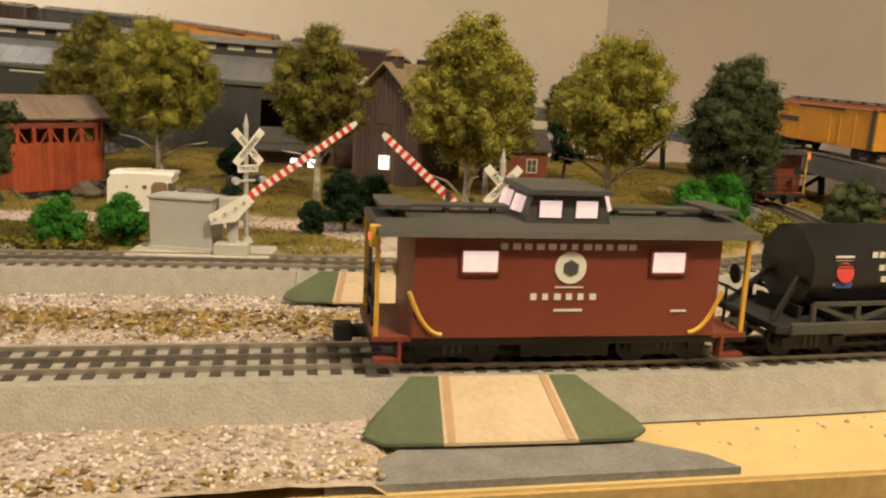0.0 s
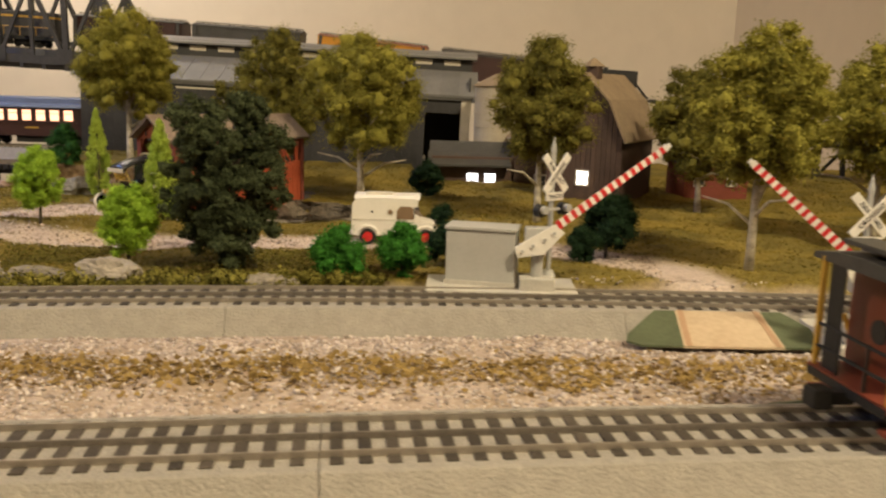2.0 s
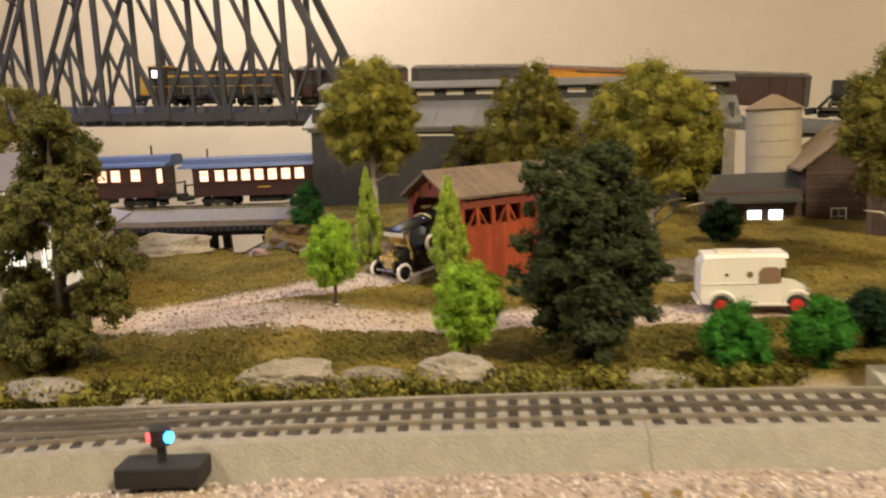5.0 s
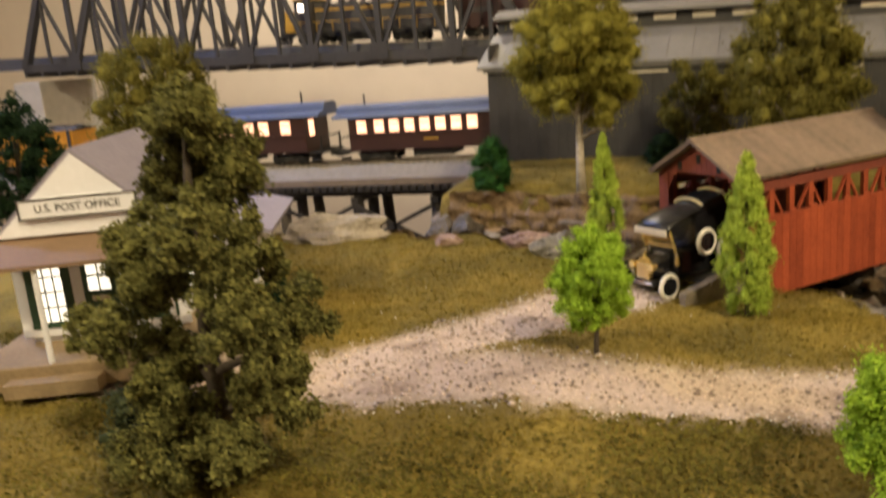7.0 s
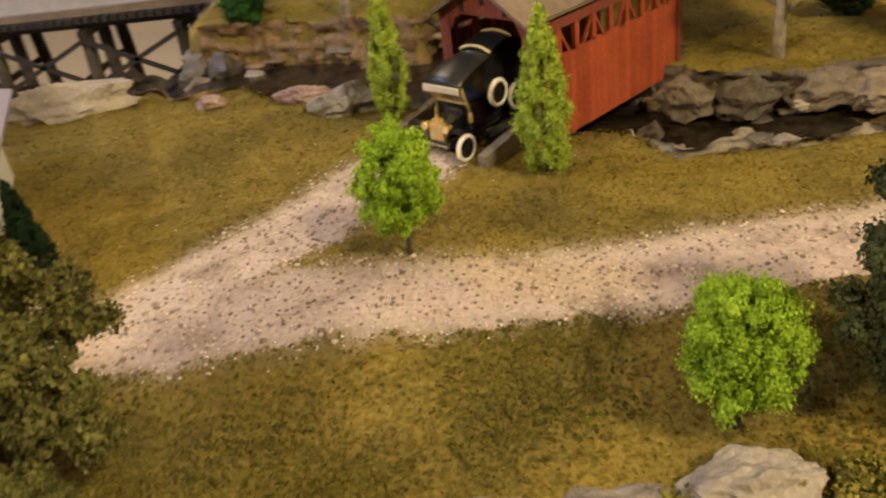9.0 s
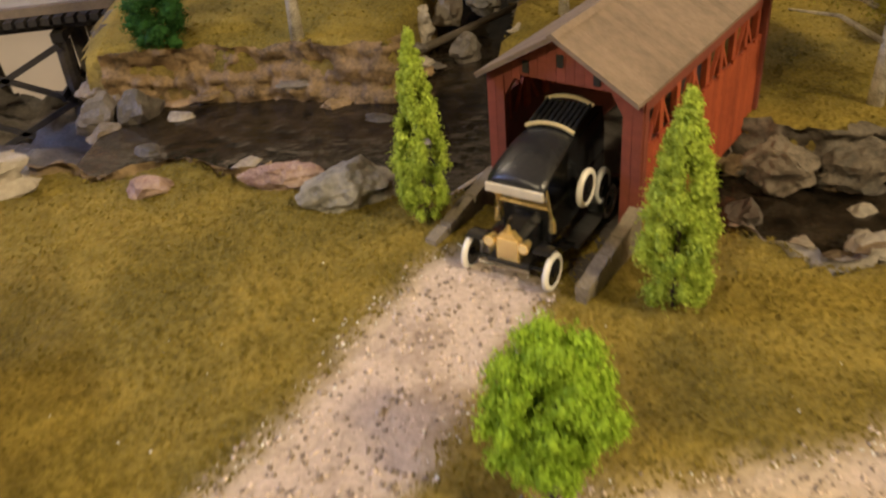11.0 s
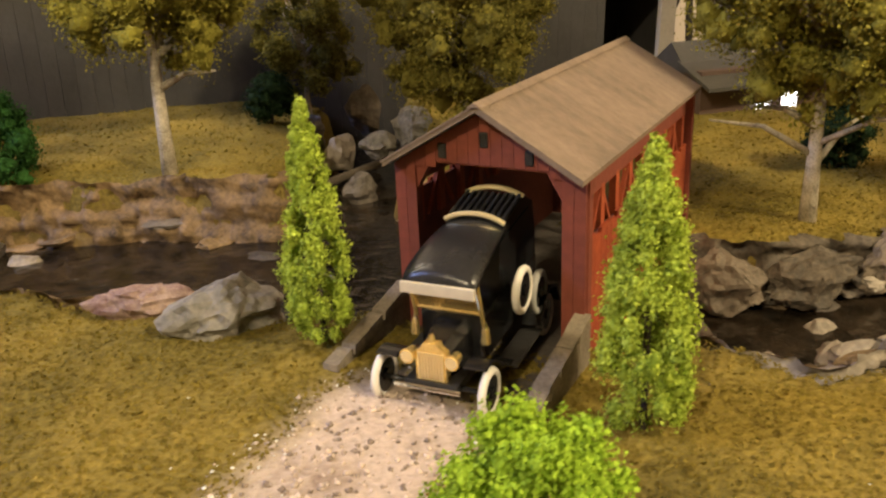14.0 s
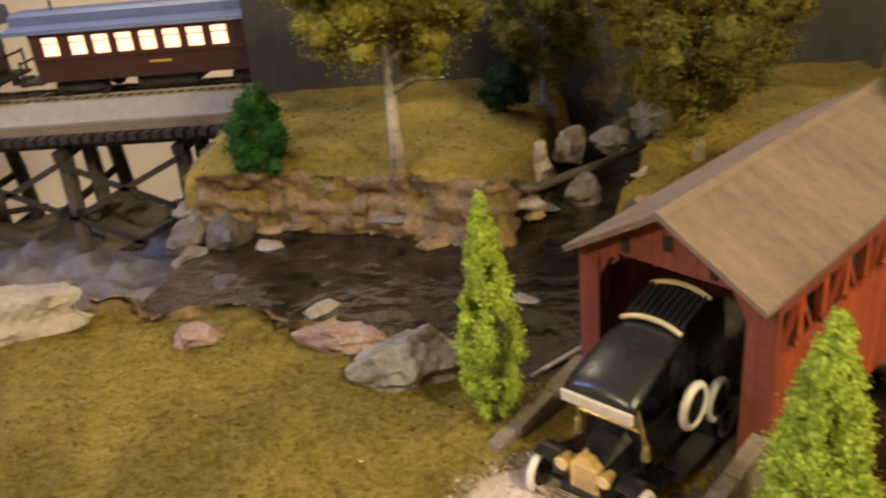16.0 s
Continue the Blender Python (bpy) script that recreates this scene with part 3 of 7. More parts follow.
# creek
water = bpy.data.materials.new("creek_water")
water.use_nodes = True
n, link = water.node_tree.nodes, water.node_tree.links
b = n["Principled BSDF"]
b.inputs["Roughness"].default_value, b.inputs["IOR"].default_value = 0.04, 1.45
tc, tn, tr, tb = n.new("ShaderNodeTexCoord"), n.new("ShaderNodeTexNoise"), n.new("ShaderNodeValToRGB"), n.new("ShaderNodeBump")
tn.inputs["Scale"].default_value, tn.inputs["Detail"].default_value = 60, 4
tr.color_ramp.elements[0].color, tr.color_ramp.elements[1].color = (0.008, 0.006, 0.004, 1), (0.036, 0.025, 0.016, 1)
tr.color_ramp.elements[0].position, tr.color_ramp.elements[1].position = 0.35, 0.7
tb.inputs["Strength"].default_value, tb.inputs["Distance"].default_value = 0.5, 0.004
link.new(tc.outputs["Object"], tn.inputs["Vector"])
link.new(tn.outputs["Fac"], tr.inputs[0])
link.new(tr.outputs[0], b.inputs["Base Color"])
link.new(tn.outputs["Fac"], tb.inputs["Height"])
link.new(tb.outputs[0], b.inputs["Normal"])
bm = bmesh.new()
for line, half in (([(-0.848, 1.192)] + CREEK[3:], 0.12), (CREEK2, 0.06)):
    c = curve_points(line, 0.02)
    side = np.gradient(c, axis=0)
    side = np.stack([-side[:, 1], side[:, 0]], 1) / np.linalg.norm(side, axis=1)[:, None]
    zz = -0.0155 - 0.0006 * (line is CREEK2)
    rows = [[bm.verts.new((*(p + s * k), zz)) for k in (-half, 0, half)] for p, s in zip(c, side)]
    for r, q in zip(rows[:-1], rows[1:]):
        for k in (0, 1):
            bm.faces.new((r[k], q[k], q[k + 1], r[k + 1]))
bmesh.ops.recalc_face_normals(bm, faces=bm.faces)
solid("creek_water", bm, water, "shallow glossy brown creek between rocky banks", "creek", kind="structure")


# rocky gorge floor under the trestle
part("gorge_shelf", box(-1.70, -0.852, 1.135, 1.60, -0.195, -0.170), M["board_edge"], table)
kx, ky = np.meshgrid(np.arange(-1.68, -0.836, 0.009), np.arange(1.138, 1.58, 0.009), indexing="ij")
kz = -0.082 - 0.035 * smooth(1.20, 1.50, ky) + 0.020 * wobble(kx, ky, 20, 6.0) + 0.014 * wobble(kx, ky, 46, 8.0) + 0.009 * wobble(kx, ky, 120, 2.0) + 0.025 * smooth(-0.90, -0.85, kx)
ki = np.arange(kx.size).reshape(kx.shape)
tagged(new("gorge_floor", array_mesh("gorge_floor", np.stack([kx.ravel(), ky.ravel(), kz.ravel()], 1), np.stack([ki[:-1, :-1], ki[1:, :-1], ki[1:, 1:], ki[:-1, 1:]], -1).reshape(-1, 4), M["rock_dark"])),
       "dark rough rock floor of the gorge under the trestle", "rock floor", kind="structure")


# ---------------------------------------------------------------- tracks
def strip(c, profile):
    """A cross-section (sideways, up) swept along a level line; c has x, y, z."""
    d = np.gradient(c[:, :2], axis=0)
    s = np.stack([d[:, 1], -d[:, 0]], 1) / np.linalg.norm(d, axis=1)[:, None]
    pts, faces, k = [], [], len(profile)
    for i in range(len(c)):
        for u, v in profile:
            pts.append((c[i, 0] + s[i, 0] * u, c[i, 1] + s[i, 1] * u, c[i, 2] + v))
        if i:
            for j in range(k):
                faces.append(((i - 1) * k + j, i * k + j, i * k + (j + 1) % k, (i - 1) * k + (j + 1) % k))
    faces += [tuple(range(k)), tuple(range((len(c) - 1) * k, len(c) * k))[::-1]]
    return pts, faces


BED = [(-0.043, -0.0215), (-0.040, -0.0195), (-0.0288, -0.0034), (-0.0276, -0.0028), (0.0276, -0.0028), (0.0288, -0.0034), (0.040, -0.0195), (0.043, -0.0215)]
RAILP = [(-0.0008, -0.0034), (-0.0008, -0.0009), (-0.0006, 0), (0.0006, 0), (0.0008, -0.0009), (0.0008, -0.0034)]
TIE = mesh_of("tie", box(-0.0025, 0.0025, -0.0232, 0.0232, -0.0042, -0.0021, 0.0004), M["tie"])


def railway(line, top, label, bed=BED, size=0.254, group="track sections", bedmat=None, first=0.0, tie_step=0.0108):
    """Sections of three-rail track along a line; each is a thing with its roadbed, rails and ties."""
    c = curve_points(line, 0.006)
    c = np.column_stack([c[:, :2], c[:, 2] if c.shape[1] > 2 else np.zeros(len(c))])
    c[:, 2] += top
    per = int(size / 0.006)
    for k in range(0, len(c) - 6, per):
        seg = c[k:k + per + 1].copy()
        if len(seg) < 5:
            continue
        o = seg[len(seg) // 2].copy()
        ob = thing("track_section", Matrix.Translation(o), label, "track", group, "structure")
        loc = seg - o
        gap = loc.copy()
        gap[-1] = gap[-1] * 0.93 + gap[-2] * 0.07
        part("roadbed", strip(gap, bed), bedmat or M["roadbed"], ob)
        for off in (-0.0165, 0, 0.0165):
            part("rail", strip(gap, [(u + off, v) for u, v in RAILP]), M["midrail"] if off == 0 else M["rail"], ob)
        d = np.gradient(loc, axis=0)
        s = np.arange(0.006, size * (len(seg) - 1) / per - 0.002, tie_step)
        run = np.concatenate([[0], np.cumsum(np.linalg.norm(np.diff(loc, axis=0), axis=1))])
        for v in s:
            p = [np.interp(v, run, loc[:, j]) for j in range(3)]
            w = [np.interp(v, run, d[:, j]) for j in range(2)]
            t = part("tie", TIE, None, ob)
            t.matrix_local = pose(*p, 0, 0, math.degrees(math.atan2(w[1], w[0])))


railway(NEAR, RAIL, "grey moulded roadbed track with three metal rails")
railway(FAR, RAIL, "grey moulded roadbed track with three metal rails")
railway(BRANCH, RAIL - 0.0004, "diverging turnout track on grey moulded roadbed")


# ---------------------------------------------------------------- covered bridge and its road
def covered_bridge(m):
    ob = thing("covered_bridge", m, "weathered red wooden covered bridge with a brown roof over the creek", "bridge")
    L, W, R = 0.168, 0.0375, 0.0990
    part("deck", box(-0.0375, 0.0375, -0.052, L + 0.05, -0.008, 0.0, 0.0006), M["plank"], ob, "dark worn plank deck")
    for k in range(12):
        y = -0.048 + k * 0.0048
        part("deck_plank", box(-0.034, 0.034, y, y + 0.0044, 0, 0.0006), M["plank"], ob)
    for s in (-1, 1):
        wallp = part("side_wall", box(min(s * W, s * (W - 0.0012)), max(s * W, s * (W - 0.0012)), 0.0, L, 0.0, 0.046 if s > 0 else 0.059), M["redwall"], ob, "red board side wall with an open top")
        for k in range(24):
            y = 0.001 + k * (L - 0.002) / 24
            top = (0.0465 if s > 0 else 0.0595) + 0.0012 * math.sin(k * 2.3)
            piece = box(min(s * (W + 0.0014), s * W), max(s * (W + 0.0014), s * W), y + 0.0001, y + (L - 0.002) / 24 - 0.0001, -0.010, top)
            part("plank", piece, M["red"], wallp)
        part("top_plate", box(min(s * W, s * (W - 0.003)), max(s * W, s * (W - 0.003)), 0, L, 0.063, 0.070), M["redwall"], ob)
        for k in range(9):
            y = 0.006 + k * (L - 0.016) / 8
            part("post", box(min(s * W, s * (W - 0.003)), max(s * W, s * (W - 0.003)), y, y + 0.0045, 0.045, 0.064), M["red"], ob)
            if k % 2:
                for d in (-1, 1):
                    part("brace", beam((s * (W - 0.0015), y + 0.002, 0.064), (s * (W - 0.0015), y + 0.002 + d * 0.011, 0.046), 0.002, 0.0018), M["red"], ob)
    for y, t in ((0.0, 0.004), (L - 0.004, 0.004)):
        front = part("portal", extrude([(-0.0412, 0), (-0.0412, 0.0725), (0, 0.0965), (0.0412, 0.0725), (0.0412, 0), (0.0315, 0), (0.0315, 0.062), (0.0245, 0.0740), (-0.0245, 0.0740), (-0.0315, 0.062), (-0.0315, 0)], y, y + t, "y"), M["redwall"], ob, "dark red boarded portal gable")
        if y == 0:
            for k in range(17):
                x = -0.0404 + k * 0.00475
                lo = 0.001 if abs(x + 0.002) > 0.0305 else (0.0750 if abs(x + 0.002) < 0.0235 else 0.0725)
                hi = 0.0960 - (max(abs(x), abs(x + 0.0044))) * 0.583
                if hi > lo + 0.002 and abs(x + 0.0022) < 0.0412:
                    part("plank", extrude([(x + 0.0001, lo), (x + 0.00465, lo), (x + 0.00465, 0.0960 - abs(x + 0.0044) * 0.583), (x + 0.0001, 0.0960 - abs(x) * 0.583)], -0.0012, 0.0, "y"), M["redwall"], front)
            for x, z in ((-0.002, 0.0820), (0.0165, 0.0765), (-0.020, 0.0765)):
                part("vent", box(x, x + 0.0035, -0.0019, -0.0011, z, z + 0.006, 0.0006), M["matt"], front, "small dark opening in the gable")
    for s in (-1, 1):
        slope = part("roof_slope", extrude([(0, R), (s * 0.0414, 0.0746), (s * 0.0414, 0.0729), (0, R - 0.0020)], -0.009, L + 0.009, "y"), M["shingle"], ob, "weathered brown board roof")
        for k in range(30):
            y = -0.0095 + k * (L + 0.019) / 30
            part("roof_board", extrude([(0, R + 0.0009), (s * 0.0420, 0.0754), (s * 0.0420, 0.0744), (0, R)], y, y + (L + 0.019) / 30 - 0.00012, "y"), M["shingle"], slope)
    part("ridge_cap", extrude([(0, R + 0.0018), (0.003, R - 0.0002), (-0.003, R - 0.0002)], -0.010, L + 0.010, "y"), M["shingle"], ob)
    for s in (-1, 1):
        lo, hi = min(s * 0.0375, s * 0.0425), max(s * 0.0375, s * 0.0425)
        wallp = part("parapet", extrude([(-0.056, -0.008), (-0.056, 0.0060), (-0.004, 0.0168), (0.0, 0.0168), (0.0, -0.008)], lo, hi, "x"), M["stonewall"], ob, "low grey-brown parapet wall")
        for k in range(5):
            y, e = -0.0565 + k * 0.0113, 0.0006 * math.sin(k * 2.7 + s)
            part("coping_stone", extrude([(y, 0.0059 + k * 0.00235), (y + 0.0110, 0.0082 + k * 0.00235), (y + 0.0110, 0.0112 + k * 0.00235 + e), (y + 0.0004, 0.0090 + k * 0.00235 + e)], lo - 0.0007 + e, hi + 0.0007 + e, "x"), M["stonewall"], wallp)
    return ob


covered_bridge(pose(-0.5482, 0.9920, 0.0135, 0, 0, -41.5))


def stone_block(name, x0, x1, y0, y1, z0, z1, m, mat, label):
    bm = bmesh.new()
    bmesh.ops.create_cube(bm, size=1)
    bmesh.ops.subdivide_edges(bm, edges=bm.edges, cuts=7, use_grid_fill=True)
    for v in bm.verts:
        d = noise.noise_vector(v.co * 4.3 + Vector((x0 * 50, y0 * 30, 0)))
        v.co += d * 0.09
        v.co = Vector((x0 + (v.co.x + 0.5) * (x1 - x0), y0 + (v.co.y + 0.5) * (y1 - y0), z0 + (v.co.z + 0.5) * (z1 - z0)))
    return solid(name, bm, mat, label, "abutment", m, kind="structure")


BR = pose(-0.5482, 0.9920, 0.0135, 0, 0, -41.5)
stone_block("abutment_near", -0.036, 0.036, -0.052, 0.012, -0.05, -0.007, BR, M["rock_dark"], "dark rough stone abutment under the bridge deck")
stone_block("abutment_far", -0.036, 0.036, 0.135, 0.215, -0.05, -0.007, BR, M["rock_dark"], "dark rough stone abutment under the bridge deck")


# ---------------------------------------------------------------- long shed
def long_shed():
    ob = thing("long_shed", pose(-0.861, 1.49, 0.0, 0, 1.9, 0), "long charcoal shed with a grey sheet roof and clerestory", "shed")
    L, D, E = 0.648, 0.19, 0.157
    n = 46
    for a, b, z0, z1 in ((0.0, 0.575, 0.0, E), (0.635, L, 0.0, E), (0.575, 0.635, 0.128, E)):
        front = part("front_wall", box(a, b, 0.0, 0.004, z0 - 0.03 if z0 == 0 else z0, z1), M["soot"], ob, "charcoal vertical board wall")
        k = a
        while k < b - 0.004:
            part("board", box(k + 0.0001, min(k + 0.0135, b) - 0.0001, -0.0012, 0.0, z0 - 0.03 if z0 == 0 else z0, z1 - 0.001), M["soot"], front)
            k += 0.0135
    part("corner_post", box(0.634, 0.650, -0.004, 0.004, 0.0, E), M["cream"], ob, "beige corner post beside the doorway")
    part("back_wall", box(0, L, D - 0.004, D, -0.03, E), M["soot"], ob)
    part("inner_wall", box(0.5, L, 0.12, 0.124, -0.03, E), M["matt"], ob)
    part("end_wall", box(L - 0.003, L, 0.004, D - 0.004, -0.03, E + 0.03), M["soot"], ob)
    part("portal_header", box(0.0, 0.003, 0.004, D - 0.004, 0.128, E + 0.03), M["soot"], ob)
    part("eave_beam", box(-0.004, L + 0.004, -0.007, -0.001, E - 0.007, E + 0.001), M["tin"], ob)
    for s, y0, y1 in ((1, -0.010, 0.072), (-1, D + 0.010, D - 0.072)):
        slope = part("roof_slope", extrude([(y0, E), (y1, E + 0.040), (y1, E + 0.037), (y0, E - 0.003)], -0.012, L + 0.010, "x"), M["tin"], ob, "grey sheet metal roof")
        for k in range(22):
            x = -0.0115 + k * 0.0305
            part("roof_panel", extrude([(y0 - 0.0005 * s, E + 0.0012), (y1, E + 0.0412), (y1, E + 0.0402), (y0 - 0.0005 * s, E + 0.0002)], x, x + 0.0298, "x"), M["tin"], slope)
    tower = part("clerestory", box(-0.006, L, 0.074, D - 0.074, E + 0.030, E + 0.068), M["soot"], ob, "raised clerestory with white slots")
    for k in range(13):
        x = 0.012 + k * 0.049
        part("slot", box(x, x + 0.028, 0.0728, 0.0742, E + 0.050, E + 0.058), M["cream"], tower, "pale ventilation slot")
    part("clerestory_roof", extrude([(0.062, E + 0.064), (D / 2, E + 0.074), (D - 0.062, E + 0.064), (D - 0.062, E + 0.061), (0.062, E + 0.061)], -0.010, L + 0.008, "x"), M["tin"], ob)
    part("window_slot", box(0.16, 0.235, -0.0018, -0.001, 0.143, 0.146), M["cream"], ob, "thin pale light slot under the eave")
    part("window_slot", box(0.33, 0.36, -0.0018, -0.001, 0.140, 0.143), M["cream"], ob, "thin pale light slot under the eave")


long_shed()


# ---------------------------------------------------------------- silo, house and barn
silo = thing("silo", pose(-0.165, 1.425, 0.010), "pale grey concrete silo with a low conical roof", "silo")
bm = bmesh.new()
rod((0, 0, 0), (0, 0, 0.146), 0.036, seg=32, bm=bm)
part("shell", bm, M["siloskin"], silo, smooth=False)
for k in range(6):
    part("hoop", ([(p[0], p[1], p[2] + 0.018 + k * 0.021) for p in [(q[1], q[2], q[0]) for q in ring(0.0362, 0.0007, 32, 5)[0]]], ring(0.0362, 0.0007, 32, 5)[1]), M["siloskin"], silo)
part("roof", rod((0, 0, 0.144), (0, 0, 0.163), 0.040, 0.004, 32), M["barnroof"], silo, "brownish grey conical roof")


def paned_window(parent, x0, x1, y, z0, z1, glow, frame, label="", cols=2, rows=2):
    """A window in a wall that faces -y."""
    w = part("window", box(x0, x1, y - 0.0012, y + 0.0005, z0, z1), glow, parent, label or "window with thin frame")
    t = 0.0011
    for a, b, c, d in ((x0 - t, x1 + t, z0 - t, z0 + t * 0.4), (x0 - t, x1 + t, z1 - t * 0.4, z1 + t), (x0 - t, x0 + t * 0.4, z0, z1), (x1 - t * 0.4, x1 + t, z0, z1)):
        part("frame", box(a, b, y - 0.0022, y - 0.0010, c, d), frame, w)
    for k in range(1, cols):
        x = x0 + (x1 - x0) * k / cols
        part("mullion", box(x - 0.0004, x + 0.0004, y - 0.0018, y - 0.0010, z0, z1), frame, w)
    for k in range(1, rows):
        z = z0 + (z1 - z0) * k / rows
        part("mullion", box(x0, x1, y - 0.0017, y - 0.0011, z - 0.0004, z + 0.0004), frame, w)
    return w


house = thing("farmhouse", pose(-0.262, 1.335, 0.004, 0, 0, 2), "dark brown model house with two lit windows and a porch roof", "house")
part("wing_wall", box(0, 0.126, 0, 0.075, -0.01, 0.046), M["barnwall"], house)
part("porch_roof", extrude([(-0.022, 0.036), (0.03, 0.052), (0.03, 0.049), (-0.022, 0.033)], -0.006, 0.116, "x"), M["roofgrey"], house, "dark grey lean-to porch roof")
part("wing_roof", extrude([(0.02, 0.046), (0.045, 0.066), (0.077, 0.046), (0.077, 0.043), (0.02, 0.043)], -0.004, 0.126, "x"), M["roofgrey"], house)
part("main_wall", extrude([(0.122, -0.012), (0.122, 0.078), (0.180, 0.122), (0.238, 0.078), (0.238, -0.012)], -0.006, 0.10, "y"), M["barnwall"], house)
for k in range(15):
    part("clapboard", box(0.1215, 0.2385, -0.0072, -0.006, -0.010 + k * 0.0058, -0.010 + k * 0.0058 + 0.0052), M["barnwall"], house)
for sgn in (-1, 1):
    part("main_roof", extrude([(0.180, 0.127), (0.180 + sgn * 0.068, 0.0735), (0.180 + sgn * 0.068, 0.0705), (0.180, 0.124)], -0.014, 0.108, "y"), M["barnroof"], house, "grey-brown shingled roof slope")
for x, glow, y in ((0.052, M["lit_cool"], -0.0002), (0.079 - 0.001, M["lit_cool"], -0.0002), (0.152, M["soot"], -0.0074), (0.200, M["soot"], -0.0074)):
    paned_window(house, x, x + 0.017, y, 0.002, 0.022, glow, M["cream"] if y < -0.001 else M["barnwall"], "brightly lit window" if glow is M["lit_cool"] else "dark window in a pale frame")
part("foundation", box(-0.002, 0.241, -0.009, 0.078, -0.016, -0.009), M["stonewall"], house, "pale stone foundation")

barn = thing("barn", pose(-0.062, 1.165, 0.006, 0, 0, -28) @ Matrix.Scale(1.11, 4), "dark brown gambrel-roofed barn with one lit window", "barn")
prof = [(-0.045, 0), (-0.045, 0.083), (-0.030, 0.117), (0, 0.146), (0.030, 0.117), (0.045, 0.083), (0.045, 0)]
part("wall", extrude(prof, 0.0, 0.12, "y"), M["barnwall"], barn)
for k in range(15):
    x = -0.0448 + k * 0.006
    xm = abs(x + 0.003) + 0.003
    top = 0.117 + (0.030 - xm) * 0.96 if xm < 0.030 else 0.083 + (0.045 - xm) * 2.2
    part("board", box(x + 0.0002, x + 0.0057, -0.0012, 0.0, 0.0, top - 0.002), M["barnwall"], barn)
for sgn in (-1, 1):
    part("roof_lower", extrude([(sgn * 0.053, 0.075), (sgn * 0.0312, 0.1215), (sgn * 0.0295, 0.1195), (sgn * 0.051, 0.0735)], -0.010, 0.130, "y"), M["barnroof"], barn, "tan shingled lower roof slope")
    part("roof_upper", extrude([(sgn * 0.0320, 0.1200), (0, 0.1510), (0, 0.1485), (sgn * 0.0310, 0.1178)], -0.010, 0.130, "y"), M["barnroof"], barn, "tan shingled upper roof slope")
part("cupola", box(-0.008, 0.008, 0.010, 0.026, 0.144, 0.158), M["barnwall"], barn)
part("cupola_roof", rod((0, 0.018, 0.158), (0, 0.018, 0.168), 0.0140, 0.001, 4), M["barnroof"], barn)
paned_window(barn, -0.006, 0.008, -0.0014, 0.024, 0.040, M["lit_cool"], M["cream"], "lit window with thin panes")
part("hay_door", box(-0.011, 0.011, -0.0024, -0.001, 0.078, 0.102), M["barnwall"], barn, "boarded hay door")

cot = thing("red_cottage", pose(0.125, 1.22, 0.012, 0, 0, 10), "small dull red cottage with a white-framed window", "house")
part("wall", box(-0.045, 0.045, 0, 0.06, -0.004, 0.052), M["redwall"], cot)
part("roof", extrude([(-0.006, 0.050), (0.03, 0.078), (0.066, 0.050), (0.066, 0.047), (-0.006, 0.047)], -0.050, 0.050, "x"), M["roofgrey"], cot)
for x in (-0.032, 0.014):
    paned_window(cot, x, x + 0.014, -0.0002, 0.018, 0.036, M["soot"], M["cream"], "dark window in a white frame")


def lettered(text, size, parent, m, mat):
    cu = bpy.data.curves.new("lettering", "FONT")
    cu.body, cu.size, cu.align_x, cu.align_y, cu.extrude = text, size, "CENTER", "CENTER", 0.00012
    tmp = bpy.data.objects.new("lettering", cu)
    scene.collection.objects.link(tmp)
    bpy.context.view_layer.update()
    me = bpy.data.meshes.new_from_object(tmp.evaluated_get(bpy.context.evaluated_depsgraph_get()))
    bpy.data.objects.remove(tmp)
    bpy.data.curves.remove(cu)
    me.materials.clear()
    me.materials.append(mat)
    ob = new("lettering", me)
    ob.parent = parent
    ob.matrix_local = m
    return ob


